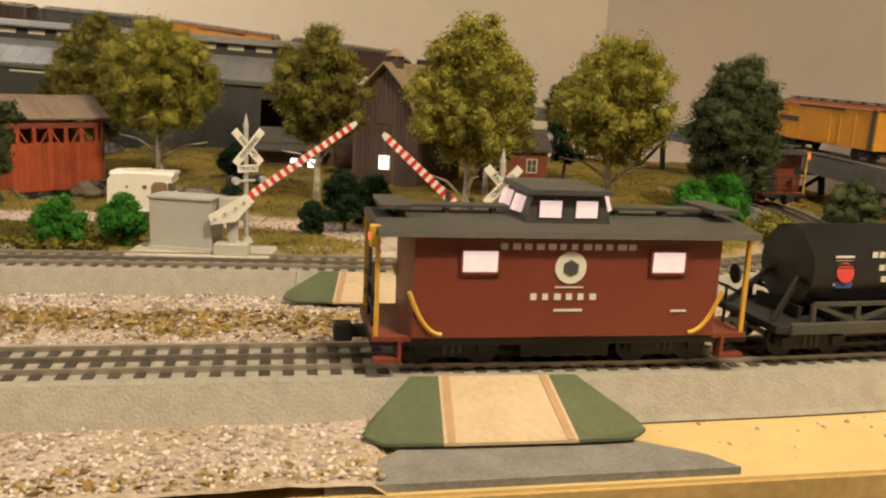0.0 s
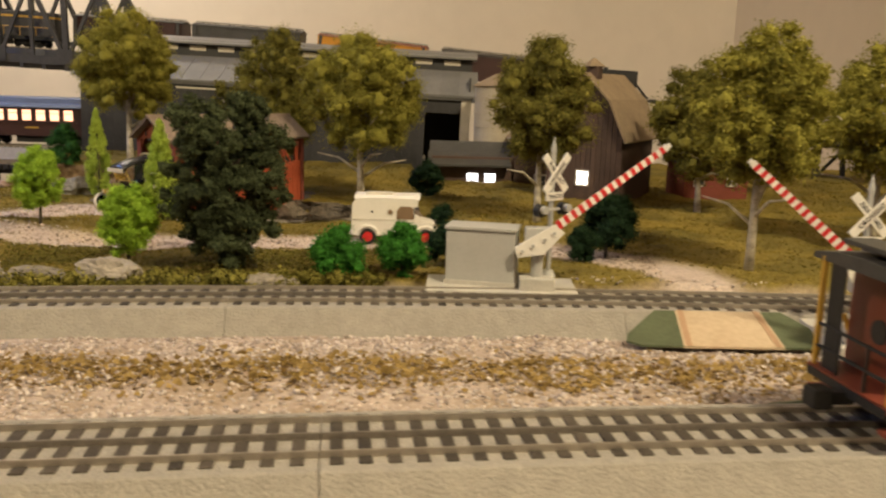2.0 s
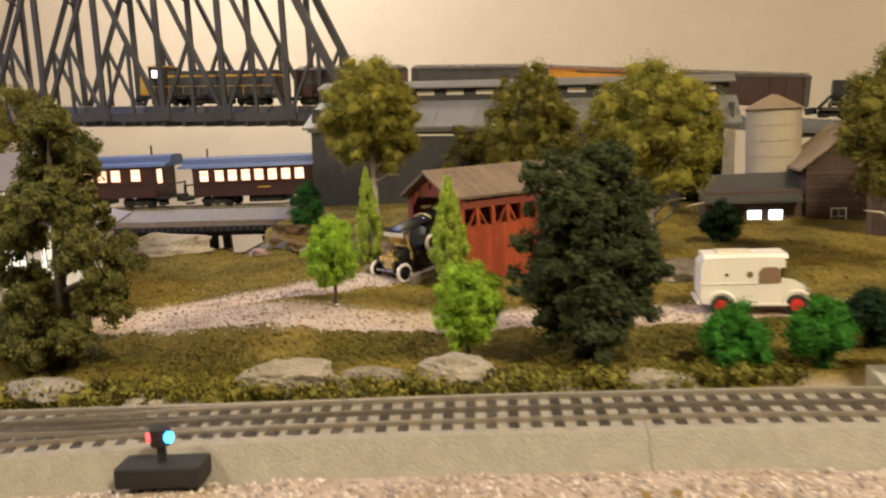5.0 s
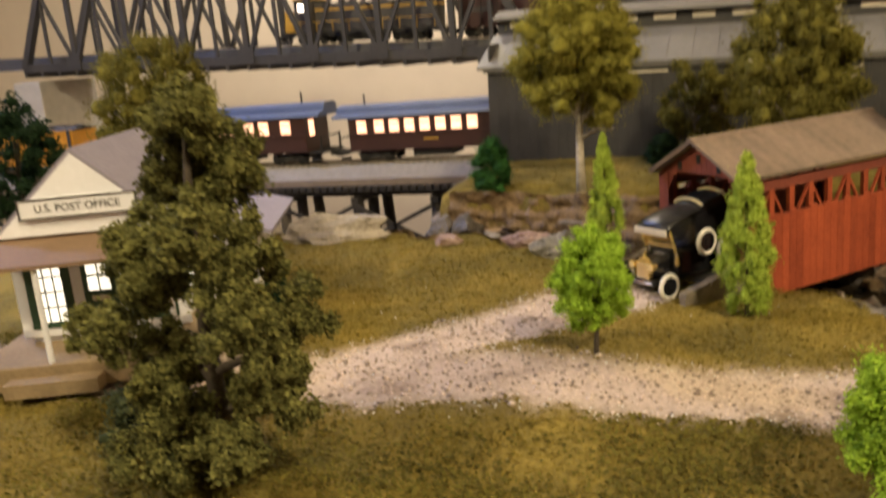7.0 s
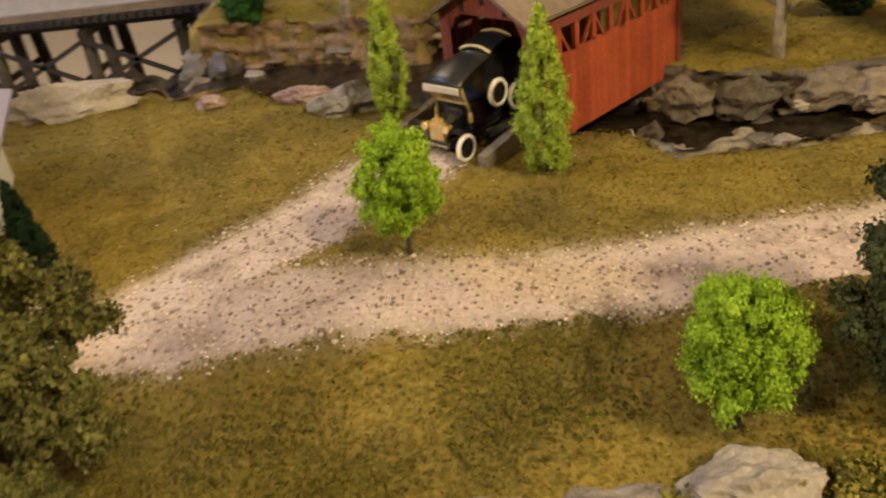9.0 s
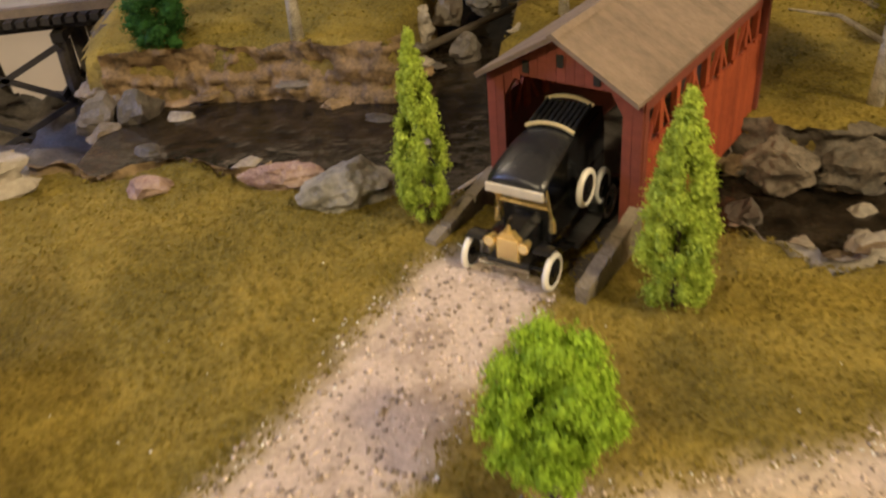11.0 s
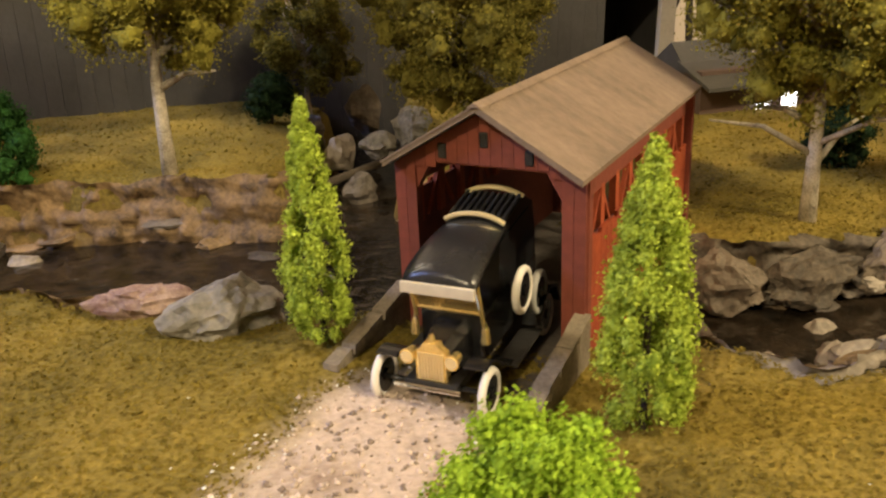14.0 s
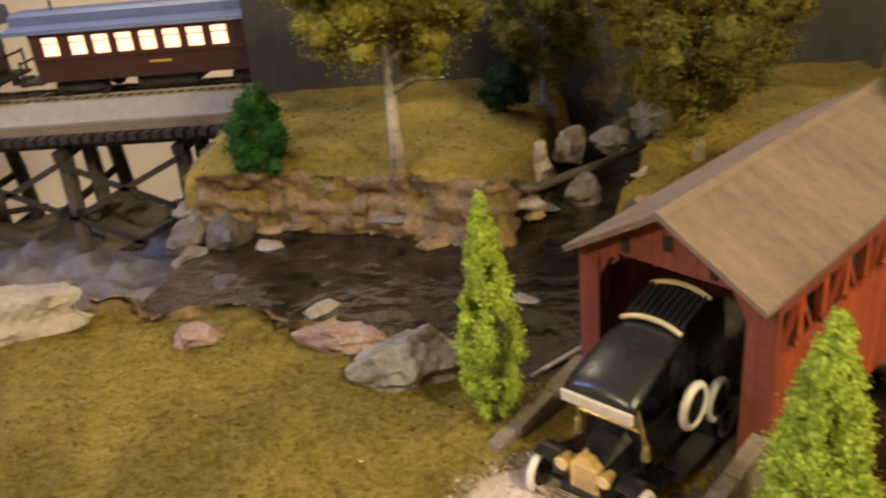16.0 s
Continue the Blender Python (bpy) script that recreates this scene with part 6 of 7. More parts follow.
# ---------------------------------------------------------------- vintage car
def vintage_car(m):
    """Front axle at the origin, tail towards +y."""
    ob = thing("vintage_car", m, "black vintage car with brass radiator and white tyres leaving the bridge", "car")
    for s in (-1, 1):
        for y in (0.0, 0.066):
            wheel(ob, s * 0.0203, y, 0.0090, 0.0090, 0.0032, "wheel", "whitewall", "black", 0, "x")
        if s > 0:
            wheel(ob, 0.0208, 0.036, 0.0326, 0.0093, 0.0032, "spare_wheel", "whitewall", "black", 0, "x")
            wheel(ob, 0.0212, 0.0544, 0.0240, 0.0090, 0.0032, "spare_wheel", "silver", "black", 0, "x")
        arc = [(s * 0.0203, 0.0 - 0.0118 * math.cos(a), 0.0085 + 0.0118 * math.sin(a)) for a in np.linspace(1.25, math.pi * 0.86, 9)] + [(s * 0.0195, 0.024, 0.0080), (s * 0.0195, 0.030, 0.0070)]
        bm = bmesh.new()
        rows = [[bm.verts.new((p[0] + d, p[1], p[2])) for d in (-0.0042, 0.0042)] + [bm.verts.new((p[0] + d, p[1], p[2] - 0.0008)) for d in (0.0042, -0.0042)] for p in [(q[0] - s * 0.0035, q[1], q[2]) for q in arc]]
        for a, b in zip(rows[:-1], rows[1:]):
            for k in range(4):
                bm.faces.new((a[k], a[(k + 1) % 4], b[(k + 1) % 4], b[k]))
        bm.faces.new(rows[0])
        bm.faces.new(rows[-1][::-1])
        bmesh.ops.recalc_face_normals(bm, faces=bm.faces)
        part("front_mudguard", bm, M["black"], ob, "glossy black mudguard")
        part("rear_mudguard", extrude([(0.052, 0.010), (0.056, 0.0195), (0.066, 0.0225), (0.076, 0.0195), (0.080, 0.010), (0.0785, 0.010), (0.0745, 0.0182), (0.066, 0.0212), (0.0575, 0.0182), (0.0535, 0.010)], min(s * 0.0150, s * 0.0232), max(s * 0.0150, s * 0.0232), "x"), M["black"], ob)
        part("running_board", box(min(s * 0.0140, s * 0.0225), max(s * 0.0140, s * 0.0225), 0.024, 0.056, 0.0062, 0.0074, 0.0003), M["matt"], ob)
        lampb = part("headlamp", rod((s * 0.0084, -0.0046, 0.0205), (s * 0.0084, 0.0010, 0.0205), 0.0029, 0.0018, 18), M["brass"], ob, "polished brass headlamp")
        part("lens", rod((s * 0.0084, -0.0050, 0.0205), (s * 0.0084, -0.0044, 0.0205), 0.0022, seg=18), M["gilt"], lampb)
        part("cowl_lamp", rod((s * 0.0138, 0.0150, 0.0195), (s * 0.0138, 0.0150, 0.0255), 0.0019, 0.0014, 12), M["brass"], ob, "small brass side lamp")
        part("cowl_lamp_cap", rod((s * 0.0138, 0.0150, 0.0255), (s * 0.0138, 0.0150, 0.0280), 0.0009, 0.0004, 10), M["chrome"], ob)
        part("screen_post", rod((s * 0.0130, 0.0150, 0.0270), (s * 0.0130, 0.0095, 0.0440), 0.0009), M["brass"], ob)
    rad = part("radiator", extrude([(-0.0058, 0.0105), (-0.0058, 0.0225), (-0.0036, 0.0240), (-0.0026, 0.0258), (0.0026, 0.0258), (0.0036, 0.0240), (0.0058, 0.0225), (0.0058, 0.0105)], -0.0030, 0.0005, "y"), M["brass"], ob, "polished brass radiator")
    for k in range(9):
        x = -0.0044 + k * 0.0011
        part("grille_bar", box(x - 0.0003, x + 0.0003, -0.0036, -0.0029, 0.0120, 0.0222), M["gilt"], rad)
    part("radiator_cap", rod((0, -0.0012, 0.0258), (0, -0.0012, 0.0285), 0.0014, 0.0009, 12), M["brass"], rad)
    bm = bmesh.new()
    a = [bm.verts.new(p) for p in ((-0.0050, 0.0, 0.0110), (-0.0050, 0.0, 0.0200), (-0.0030, 0.0, 0.0232), (0.0030, 0.0, 0.0232), (0.0050, 0.0, 0.0200), (0.0050, 0.0, 0.0110))]
    b = [bm.verts.new(p) for p in ((-0.0080, 0.018, 0.0110), (-0.0080, 0.018, 0.0245), (-0.0050, 0.018, 0.0275), (0.0050, 0.018, 0.0275), (0.0080, 0.018, 0.0245), (0.0080, 0.018, 0.0110))]
    bm.faces.new(a)
    bm.faces.new(b[::-1])
    for i in range(6):
        bm.faces.new((a[(i + 1) % 6], a[i], b[i], b[(i + 1) % 6]))
    bmesh.ops.recalc_face_normals(bm, faces=bm.faces)
    part("bonnet", bm, M["black"], ob, "glossy black bonnet")
    part("chassis", box(-0.0100, 0.0100, -0.004, 0.080, 0.0075, 0.0112, 0.0004), M["matt"], ob)
    part("front_axle", rod((-0.0198, 0.0, 0.0085), (0.0198, 0.0, 0.0085), 0.0010), M["black"], ob)
    part("bumper_bar", rod((-0.0125, -0.0070, 0.0105), (0.0125, -0.0070, 0.0105), 0.0009), M["chrome"], ob)
    part("body_tub", box(-0.0128, 0.0128, 0.017, 0.080, 0.0105, 0.0305, 0.0020), M["black"], ob)
    part("cabin", extrude([(0.034, 0.0300), (0.036, 0.0500), (0.072, 0.0530), (0.080, 0.0300)], -0.0122, 0.0122, "x"), M["black"], ob)
    scr = part("windscreen", beam((0, 0.0148, 0.0310), (0, 0.0100, 0.0430), 0.0250, 0.0008), M["glass"], ob)
    scr.matrix_local = Matrix.Identity(4)
    for z, y in ((0.0312, 0.0146), (0.0372, 0.0122), (0.0388, 0.0116)):
        part("screen_rail", rod((-0.0130, y, z), (0.0130, y, z), 0.0011), M["brass"], ob, "brass windscreen rail")
    part("dash_panel", beam((0, 0.0150, 0.0305), (0, 0.0127, 0.0362), 0.0248, 0.0010), M["brass"], ob, "polished brass panel under the windscreen")
    ys = [0.0060, 0.0066, 0.0080, 0.0120, 0.0180, 0.0250, 0.0320, 0.0390, 0.0440]
    zs = [0.0450, 0.0474, 0.0488, 0.0507, 0.0526, 0.0543, 0.0555, 0.0563, 0.0566]
    xs_r = np.linspace(-1, 1, 9)
    bm = bmesh.new()
    wide = [0.0134, 0.0139, 0.0141, 0.0140, 0.0137, 0.0133, 0.0128, 0.0123, 0.0118]
    up = [[bm.verts.new((x * w, y, z - 0.0030 * abs(x) ** 2.2)) for x in xs_r] for y, z, w in zip(ys, zs, wide)]
    lo = [[bm.verts.new((x * w, y + 0.0004, z - 0.0030 * abs(x) ** 2.2 - 0.0016)) for x in xs_r] for y, z, w in zip(ys, zs, wide)]
    for i in range(len(ys) - 1):
        for j in range(8):
            bm.faces.new((up[i][j], up[i][j + 1], up[i + 1][j + 1], up[i + 1][j]))
            bm.faces.new((lo[i][j], lo[i + 1][j], lo[i + 1][j + 1], lo[i][j + 1]))
        for j in (0, 8):
            bm.faces.new((up[i][j], up[i + 1][j], lo[i + 1][j], lo[i][j]))
    for i in (0, len(ys) - 1):
        for j in range(8):
            bm.faces.new((up[i][j], up[i][j + 1], lo[i][j + 1], lo[i][j]))
    bmesh.ops.recalc_face_normals(bm, faces=bm.faces)
    part("roof", bm, M["leatherette"], ob, "black leatherette roof", smooth=True)
    part("visor", box(-0.0141, 0.0141, 0.0044, 0.0060, 0.0404, 0.0446, 0.0004), M["cream"], ob, "pale brass valance under the roof")
    rack = part("rear_hood", extrude([(0.0425, 0.0480), (0.0428, 0.0556), (0.0655, 0.0596), (0.0770, 0.0540), (0.0805, 0.0400), (0.0800, 0.0300), (0.0600, 0.0300)], -0.0118, 0.0118, "x"), M["black"], ob, "raised black rear hood with brass trim")
    for y, z in ((0.0424, 0.0580), (0.0649, 0.0618)):
        pts = [(x, y, z + 0.0004 - 0.0030 * abs(x / 0.0118) ** 2.2) for x in np.linspace(-0.0120, 0.0120, 11)]
        part("hood_rail", tube(pts, [0.0011] * 11, 8), M["gilt"], rack, "bright brass hood rail")
    for k in range(9):
        x = -0.0108 + k * 0.0027
        part("hood_slat", beam((x, 0.0440, 0.0566), (x, 0.0640, 0.0601), 0.0012, 0.0010), M["matt"], rack)
    return ob


vintage_car(pose(-0.5811, 0.9494, 0.0142, 0, 0, -36.5))


# ---------------------------------------------------------------- turnout lantern and motor
ob = thing("switch_lantern", pose(-0.575, 0.530, 0.003, 0, 0, 9), "small black turnout motor with red and blue lamp", "switch lantern")
part("motor_case", box(-0.020, 0.020, -0.009, 0.009, 0.0, 0.010, 0.0015), M["matt"], ob)
part("lamp_post", rod((0, 0, 0.010), (0, 0, 0.018), 0.0022, seg=12), M["matt"], ob)
part("lamp_body", rod((0, 0, 0.018), (0, 0, 0.026), 0.0046, seg=18), M["matt"], ob)
part("blue_lens", rod((0.0040, -0.0015, 0.022), (0.0056, -0.0020, 0.022), 0.0026, seg=14), M["led_blue"], ob, "glowing blue lens")
part("red_lens", rod((-0.0040, -0.0015, 0.022), (-0.0056, -0.0020, 0.022), 0.0022, seg=14), M["led_red"], ob, "glowing red lens")


# ---------------------------------------------------------------- trees
def clump_leaves(centres, radii, per, leaf, rng, squash=0.85):
    n = len(centres)
    d = rng.normal(size=(n, per, 3))
    d /= np.linalg.norm(d, axis=2)[..., None]
    r = radii[:, None] * (0.90 + 0.16 * rng.random((n, per)))
    off = d * r[..., None]
    off[..., 2] *= squash
    pts = (centres[:, None, :] + off).reshape(-1, 3)
    return pts, d.reshape(-1, 3), leaf * rng.uniform(0.6, 1.35, n * per)


def ball(sub):
    bm = bmesh.new()
    bmesh.ops.create_icosphere(bm, subdivisions=sub, radius=1)
    v = np.array([p.co[:] for p in bm.verts])
    f = np.array([[p.index for p in q.verts] for q in bm.faces])
    bm.free()
    return v, f


BALLS = {k: ball(k) for k in (2, 3)}


def foliage(name, centres, radii, per, leaf, rng, mat, squash=0.85, sub=2, rough=1.0, extra=None, core_size=0.50, reach=0.70):
    """Fine leaves round small dark-hearted tufts, thick at the heart and ragged outside, as one mesh."""
    v, f = BALLS[sub]
    n = len(centres)
    wave = np.zeros((n, len(v)))
    for freq, amp, count in ((2.6, 0.20, 3), (6.0, 0.14, 4)):
        for _ in range(count):
            k = rng.normal(size=(n, 3)) * freq
            wave += amp * rough / math.sqrt(count) * np.sin(np.einsum("nj,vj->nv", k, v) + rng.uniform(0, 6.28, (n, 1)))
    shape = np.array([1, 1, squash])
    core = centres[:, None, :] + v[None] * (radii[:, None] * (core_size + wave))[..., None] * shape
    tris = (f[None] + (np.arange(n) * len(v))[:, None, None]).reshape(-1, 3)
    pick = rng.integers(0, len(v), (n, per))
    own = np.take_along_axis(wave, pick, 1)
    d = v[pick] + rng.normal(0, 0.30, (n, per, 3))
    d /= np.linalg.norm(d, axis=2)[..., None]
    lp = (centres[:, None, :] + d * (radii[:, None] * (core_size + 0.04 + own + reach * rng.random((n, per)) ** 1.1))[..., None] * shape).reshape(-1, 3)
    siz, nor = leaf * rng.uniform(0.55, 1.30, n * per), d.reshape(-1, 3) + rng.normal(0, 0.35, (n * per, 3)) + np.array([0, 0, 0.25])
    if extra is not None:
        lp, siz, nor = np.vstack([lp, extra]), np.concatenate([siz, np.full(len(extra), leaf * 0.85)]), np.vstack([nor, rng.normal(size=extra.shape)])
    p, q = scatter(lp, siz, rng, "leaf", normals=nor)
    q = np.vstack([q[:, [0, 1, 2]], q[:, [0, 2, 3]]]) + core.shape[0] * core.shape[1]
    me = array_mesh(name, np.vstack([core.reshape(-1, 3), p]), np.vstack([tris, q]), mat)
    flags = np.zeros(len(me.polygons), bool)
    flags[:len(tris)] = True
    me.polygons.foreach_set("use_smooth", flags)
    return me


def grow_tree(name, label, x, y, height, width, base, leafmat, barkmat, seed, trunk=0.0035, clumps=240, per=220, leaf=0.0015, depth=None,
              group="", limbs=12, z=None, shape="round", squash=0.95, csize=0.080, sub=2, lobes=None, show=0, taper=0.22):
    rng = np.random.default_rng(seed)
    height, width = height * 1.02, width * 1.04
    z = ground_z(x, y) if z is None else z
    ob = thing(name, pose(x, y, z - 0.001), label, "tree", group)
    h0 = base * height
    rz, rx = (height - h0) / 2, width / 2
    ry = (depth or width) / 2
    if lobes:
        c, size = [], []
        for lx, lz, lr in lobes:
            k = 26
            d = rng.normal(size=(k, 3))
            d *= (rng.random(k) ** 0.4 / np.linalg.norm(d, axis=1))[:, None]
            c.append(d * lr * 1.10 + np.array([lx, rng.uniform(-0.5, 0.4) * ry, lz]))
            size.append(lr * rng.uniform(0.20, 0.36, k))
        c, size = np.vstack(c), np.concatenate(size)
        clumps = len(c)
    else:
        d = rng.normal(size=(clumps, 3))
        d /= np.linalg.norm(d, axis=1)[:, None]
        rad = rng.random(clumps) ** 0.28 * rng.uniform(0.80, 1.10, clumps)
        size = csize * width * rng.uniform(0.55, 1.35, clumps)
        c = d * rad[:, None] * np.array([rx - csize * width, ry - csize * width, rz - csize * width * squash])
        if shape == "round":
            c[:, :2] *= (1 - taper * np.clip(c[:, 2:3] / rz, -1, 1))
        c[:, 2] += h0 + rz
    loose = rng.normal(size=(clumps * 6, 3))
    loose *= (rng.uniform(0.95, 1.28, len(loose)) / np.linalg.norm(loose, axis=1))[:, None]
    loose = np.repeat(c, 6, axis=0) + loose * np.repeat(size, 6)[:, None]
    crown = new("crown", foliage("crown", c, size, per, leaf, rng, leafmat, squash, sub, extra=loose))
    crown.parent = ob
    if trunk:
        top = h0 + rz * 1.25
        bend = rng.uniform(-1, 1, 4) * 0.015 * height
        path = [(0, 0, -0.006), (bend[0] * 0.3, bend[1] * 0.3, h0 * 0.5), (bend[0], bend[1], h0 + rz * 0.2), (bend[2], bend[3], top)]
        sets = [tube(path, [trunk * 1.25, trunk, trunk * 0.75, trunk * 0.2], 9)]
        order = np.argsort(rng.random(clumps))[:limbs]
        for i in order:
            out = Vector(c[i]) - Vector((0, 0, h0 + rz * 0.6))
            e = Vector(c[i]) + out.normalized() * float(size[i]) * (0.85 if limbs > 12 else 0.0)
            t = rng.uniform(0.55, 0.95) if e.z > h0 + rz else rng.uniform(0.42, 0.6)
            s = Vector((bend[0] * 0.6, bend[1] * 0.6, max(0.01, min(top * t, e.z - 0.05 * height))))
            m = s.lerp(e, 0.5) + Vector((0, 0, 0.02 * height))
            sets.append(tube([s, m, e], [trunk * 0.60, trunk * 0.40, trunk * 0.16], 6))
        for k in range(show):
            a = 2.4 * k + seed
            s = Vector((bend[0] * 0.5, bend[1] * 0.5, h0 * (0.62 + 0.12 * k)))
            e = Vector((math.cos(a) * rx * 0.75, math.sin(a) * ry * 0.75, s.z + 0.10 * height))
            sets.append(tube([s, s.lerp(e, 0.5) + Vector((0, 0, 0.03 * height)), e], [trunk * 0.5, trunk * 0.34, trunk * 0.15], 6))
        part("trunk", merge(sets), barkmat, ob, smooth=True)
    return ob


GOLD, OLIVE = "olive-gold foliage birch tree with a pale trunk", "olive-green birch tree with a pale trunk and limbs"
grow_tree("birch_tree", GOLD, -0.692, 1.277, 0.225, 0.146, 0.29, M["leaf_gold"], M["birch"], 11, 0.0046, group="birch trees", clumps=300, per=270, leaf=0.0013, limbs=18)
grow_tree("birch_tree", OLIVE, -0.482, 1.285, 0.215, 0.140, 0.10, M["leaf_olive"], M["birch"], 12, 0.004, group="birch trees", clumps=280, per=230, leaf=0.0014, limbs=18)
grow_tree("birch_tree", GOLD, -0.336, 1.083, 0.208, 0.148, 0.25, M["leaf_gold"], M["birch"], 13, 0.0042, group="birch trees", limbs=16, clumps=300, per=260, leaf=0.0013, show=3)
grow_tree("birch_tree", OLIVE, -0.133, 0.985, 0.198, 0.118, 0.26, M["leaf_olive"], M["birch"], 14, 0.0038, group="birch trees", limbs=14, show=2)
grow_tree("birch_tree", GOLD, 0.020, 0.755, 0.196, 0.116, 0.30, M["leaf_gold"], M["birch"], 15, 0.0034, group="birch trees", limbs=22, show=3)
grow_tree("birch_tree", GOLD, 0.172, 0.872, 0.192, 0.132, 0.29, M["leaf_gold"], M["birch"], 17, 0.0040, group="birch trees", limbs=20, show=3)
grow_tree("broadleaf_tree", "dense dark green broadleaf tree beside the curved track", 0.352, 1.01, 0.190, 0.118, 0.06, M["leaf_dark"], M["bark"], 18, 0.0035, group="dark trees", clumps=300, csize=0.088)
DROOPING = [(-0.020, 0.112, 0.017), (0.008, 0.119, 0.014), (0.023, 0.094, 0.018), (-0.026, 0.082, 0.018), (-0.002, 0.082, 0.021), (0.029, 0.067, 0.014), (-0.029, 0.055, 0.017), (-0.002, 0.052, 0.021), (0.020, 0.043, 0.015), (-0.020, 0.033, 0.014), (0.002, 0.027, 0.015), (-0.003, 0.011, 0.009), (0.006, 0.100, 0.018), (0.014, 0.076, 0.018), (0.008, 0.060, 0.018), (-0.014, 0.066, 0.018), (-0.008, 0.098, 0.018)]
grow_tree("broadleaf_tree", "dark grey-green drooping tree on the front lawn", -0.383, 0.702, 0.123, 0.098, 0.10, M["leaf_dark"], M["bark"], 20, 0.0026, group="dark trees", per=200, leaf=0.0014, limbs=8, lobes=DROOPING)
grow_tree("birch_tree", "dim olive birch tree beside the barn", 0.070, 1.10, 0.190, 0.135, 0.12, M["leaf_olive"], M["birch"], 21, 0.0038, group="birch trees", clumps=200, per=180, leaf=0.0017)
grow_tree("broadleaf_tree", "dark tree behind the barn", -0.050, 1.40, 0.195, 0.09, 0.05, M["leaf_pine"], M["bark"], 22, 0.003, group="dark trees", clumps=90, per=140, leaf=0.0022)
grow_tree("broadleaf_tree", "dark tree in front of the upper track", 0.206, 1.30, 0.172, 0.085, 0.05, M["leaf_pine"], M["bark"], 23, 0.003, group="dark trees", clumps=90, per=140, leaf=0.0022)
grow_tree("birch_tree", OLIVE, -0.585, 1.41, 0.13, 0.10, 0.04, M["leaf_olive"], M["birch"], 29, 0.003, group="birch trees", clumps=90)
grow_tree("birch_tree", "olive birch tree behind the station", -1.085, 1.10, 0.225, 0.135, 0.25, M["leaf_olive"], M["birch"], 24, 0.004, group="birch trees", clumps=130)
grow_tree("broadleaf_tree", "dark green tree behind the station", -1.20, 1.02, 0.165, 0.11, 0.05, M["leaf_pine"], M["bark"], 25, 0.003, group="dark trees", clumps=90, per=140, leaf=0.0022)
WILLOW = [(-0.0082, 0.155, 0.013), (0.0066, 0.14, 0.017), (-0.0139, 0.138, 0.011), (-0.0262, 0.12, 0.014), (0.0148, 0.118, 0.013), (-0.0344, 0.103, 0.016), (-0.0213, 0.092, 0.011), (0.023, 0.092, 0.013), (0.0271, 0.07, 0.015), (0.0353, 0.055, 0.011), (0.0213, 0.052, 0.011), (-0.0451, 0.072, 0.013), (-0.041, 0.052, 0.013), (-0.0262, 0.057, 0.013), (-0.0189, 0.042, 0.017), (-0.0246, 0.022, 0.017), (-0.0082, 0.031, 0.013), (-0.0082, 0.015, 0.011), (-0.0221, 0.008, 0.011), (0.0262, 0.105, 0.014), (0.0328, 0.077, 0.016), (0.0328, 0.046, 0.015), (-0.0033, 0.125, 0.014), (0.0082, 0.158, 0.012), (-0.0164, 0.108, 0.012), (-0.0328, 0.085, 0.013), (-0.0328, 0.036, 0.015), (0.0197, 0.03, 0.012)]
grow_tree("willow_tree", "grey-green willow with a dark forked trunk", -0.721, 0.668, 0.165, 0.108, 0.36, M["leaf_willow"], M["bark"], 26, 0.0042, per=170, leaf=0.0014, limbs=11, squash=1.1, lobes=WILLOW)
LIME = "small lime-green round tree with a thin dark trunk"
grow_tree("small_tree", LIME, -0.5900, 0.8165, 0.0725, 0.046, 0.17, M["leaf_lime"], M["bark"], 30, 0.0014, clumps=200, per=210, leaf=0.0008, limbs=8, group="small lime trees", csize=0.085, taper=0.06)
grow_tree("small_tree", LIME, -0.4605, 0.692, 0.068, 0.045, 0.12, M["leaf_lime"], M["bark"], 31, 0.0014, clumps=200, per=210, leaf=0.0008, limbs=8, group="small lime trees", csize=0.085, taper=0.06)


def grow_cypress(x, y, height, width, seed, z=None, mat="leaf_cypress", label="narrow yellow-green cypress tree beside the covered bridge", group="cypress trees", leaf=0.0009, low=0.30):
    rng = np.random.default_rng(seed)
    z = ground_z(x, y) if z is None else z
    ob = thing("cypress_tree", pose(x, y, z - 0.001), label, "tree", group)
    n = 170
    t = rng.random(n) ** 0.85
    prof = np.where(t < low, 0.72 + 0.28 * t / low, ((1 - t) / (1 - low)) ** 0.72)
    a = rng.uniform(0, 2 * math.pi, n)
    r = width / 2 * prof * rng.uniform(0.72, 1.0, n)
    c = np.stack([r * np.cos(a), r * np.sin(a), 0.04 * height + t * height * 0.94], 1)
    size = width * 0.098 * (0.55 + 0.6 * prof) * rng.uniform(0.7, 1.3, n)
    c[:, :2] *= (1 - size / (width / 2 * np.maximum(prof, 0.15)) * 0.5)[:, None].clip(0, 1)
    core = np.stack([rng.normal(0, 0.16, 700) * width * 0.5, rng.normal(0, 0.16, 700) * width * 0.5, rng.random(700) ** 1.3 * height * 0.92], 1)
    spiky = np.repeat(c, 14, axis=0) + rng.normal(0, 0.46, (len(c) * 14, 3)) * np.repeat(size, 14)[:, None]
    crown = new("crown", foliage("crown", c, size, 150, leaf, rng, M[mat], 1.35, extra=np.vstack([core, spiky])))
    crown.parent = ob
    part("trunk", tube([(0, 0, -0.004), (0, 0, height * 0.5), (0, 0, height * 0.9)], [0.0013, 0.0011, 0.0004]), M["bark"], ob)
    return ob


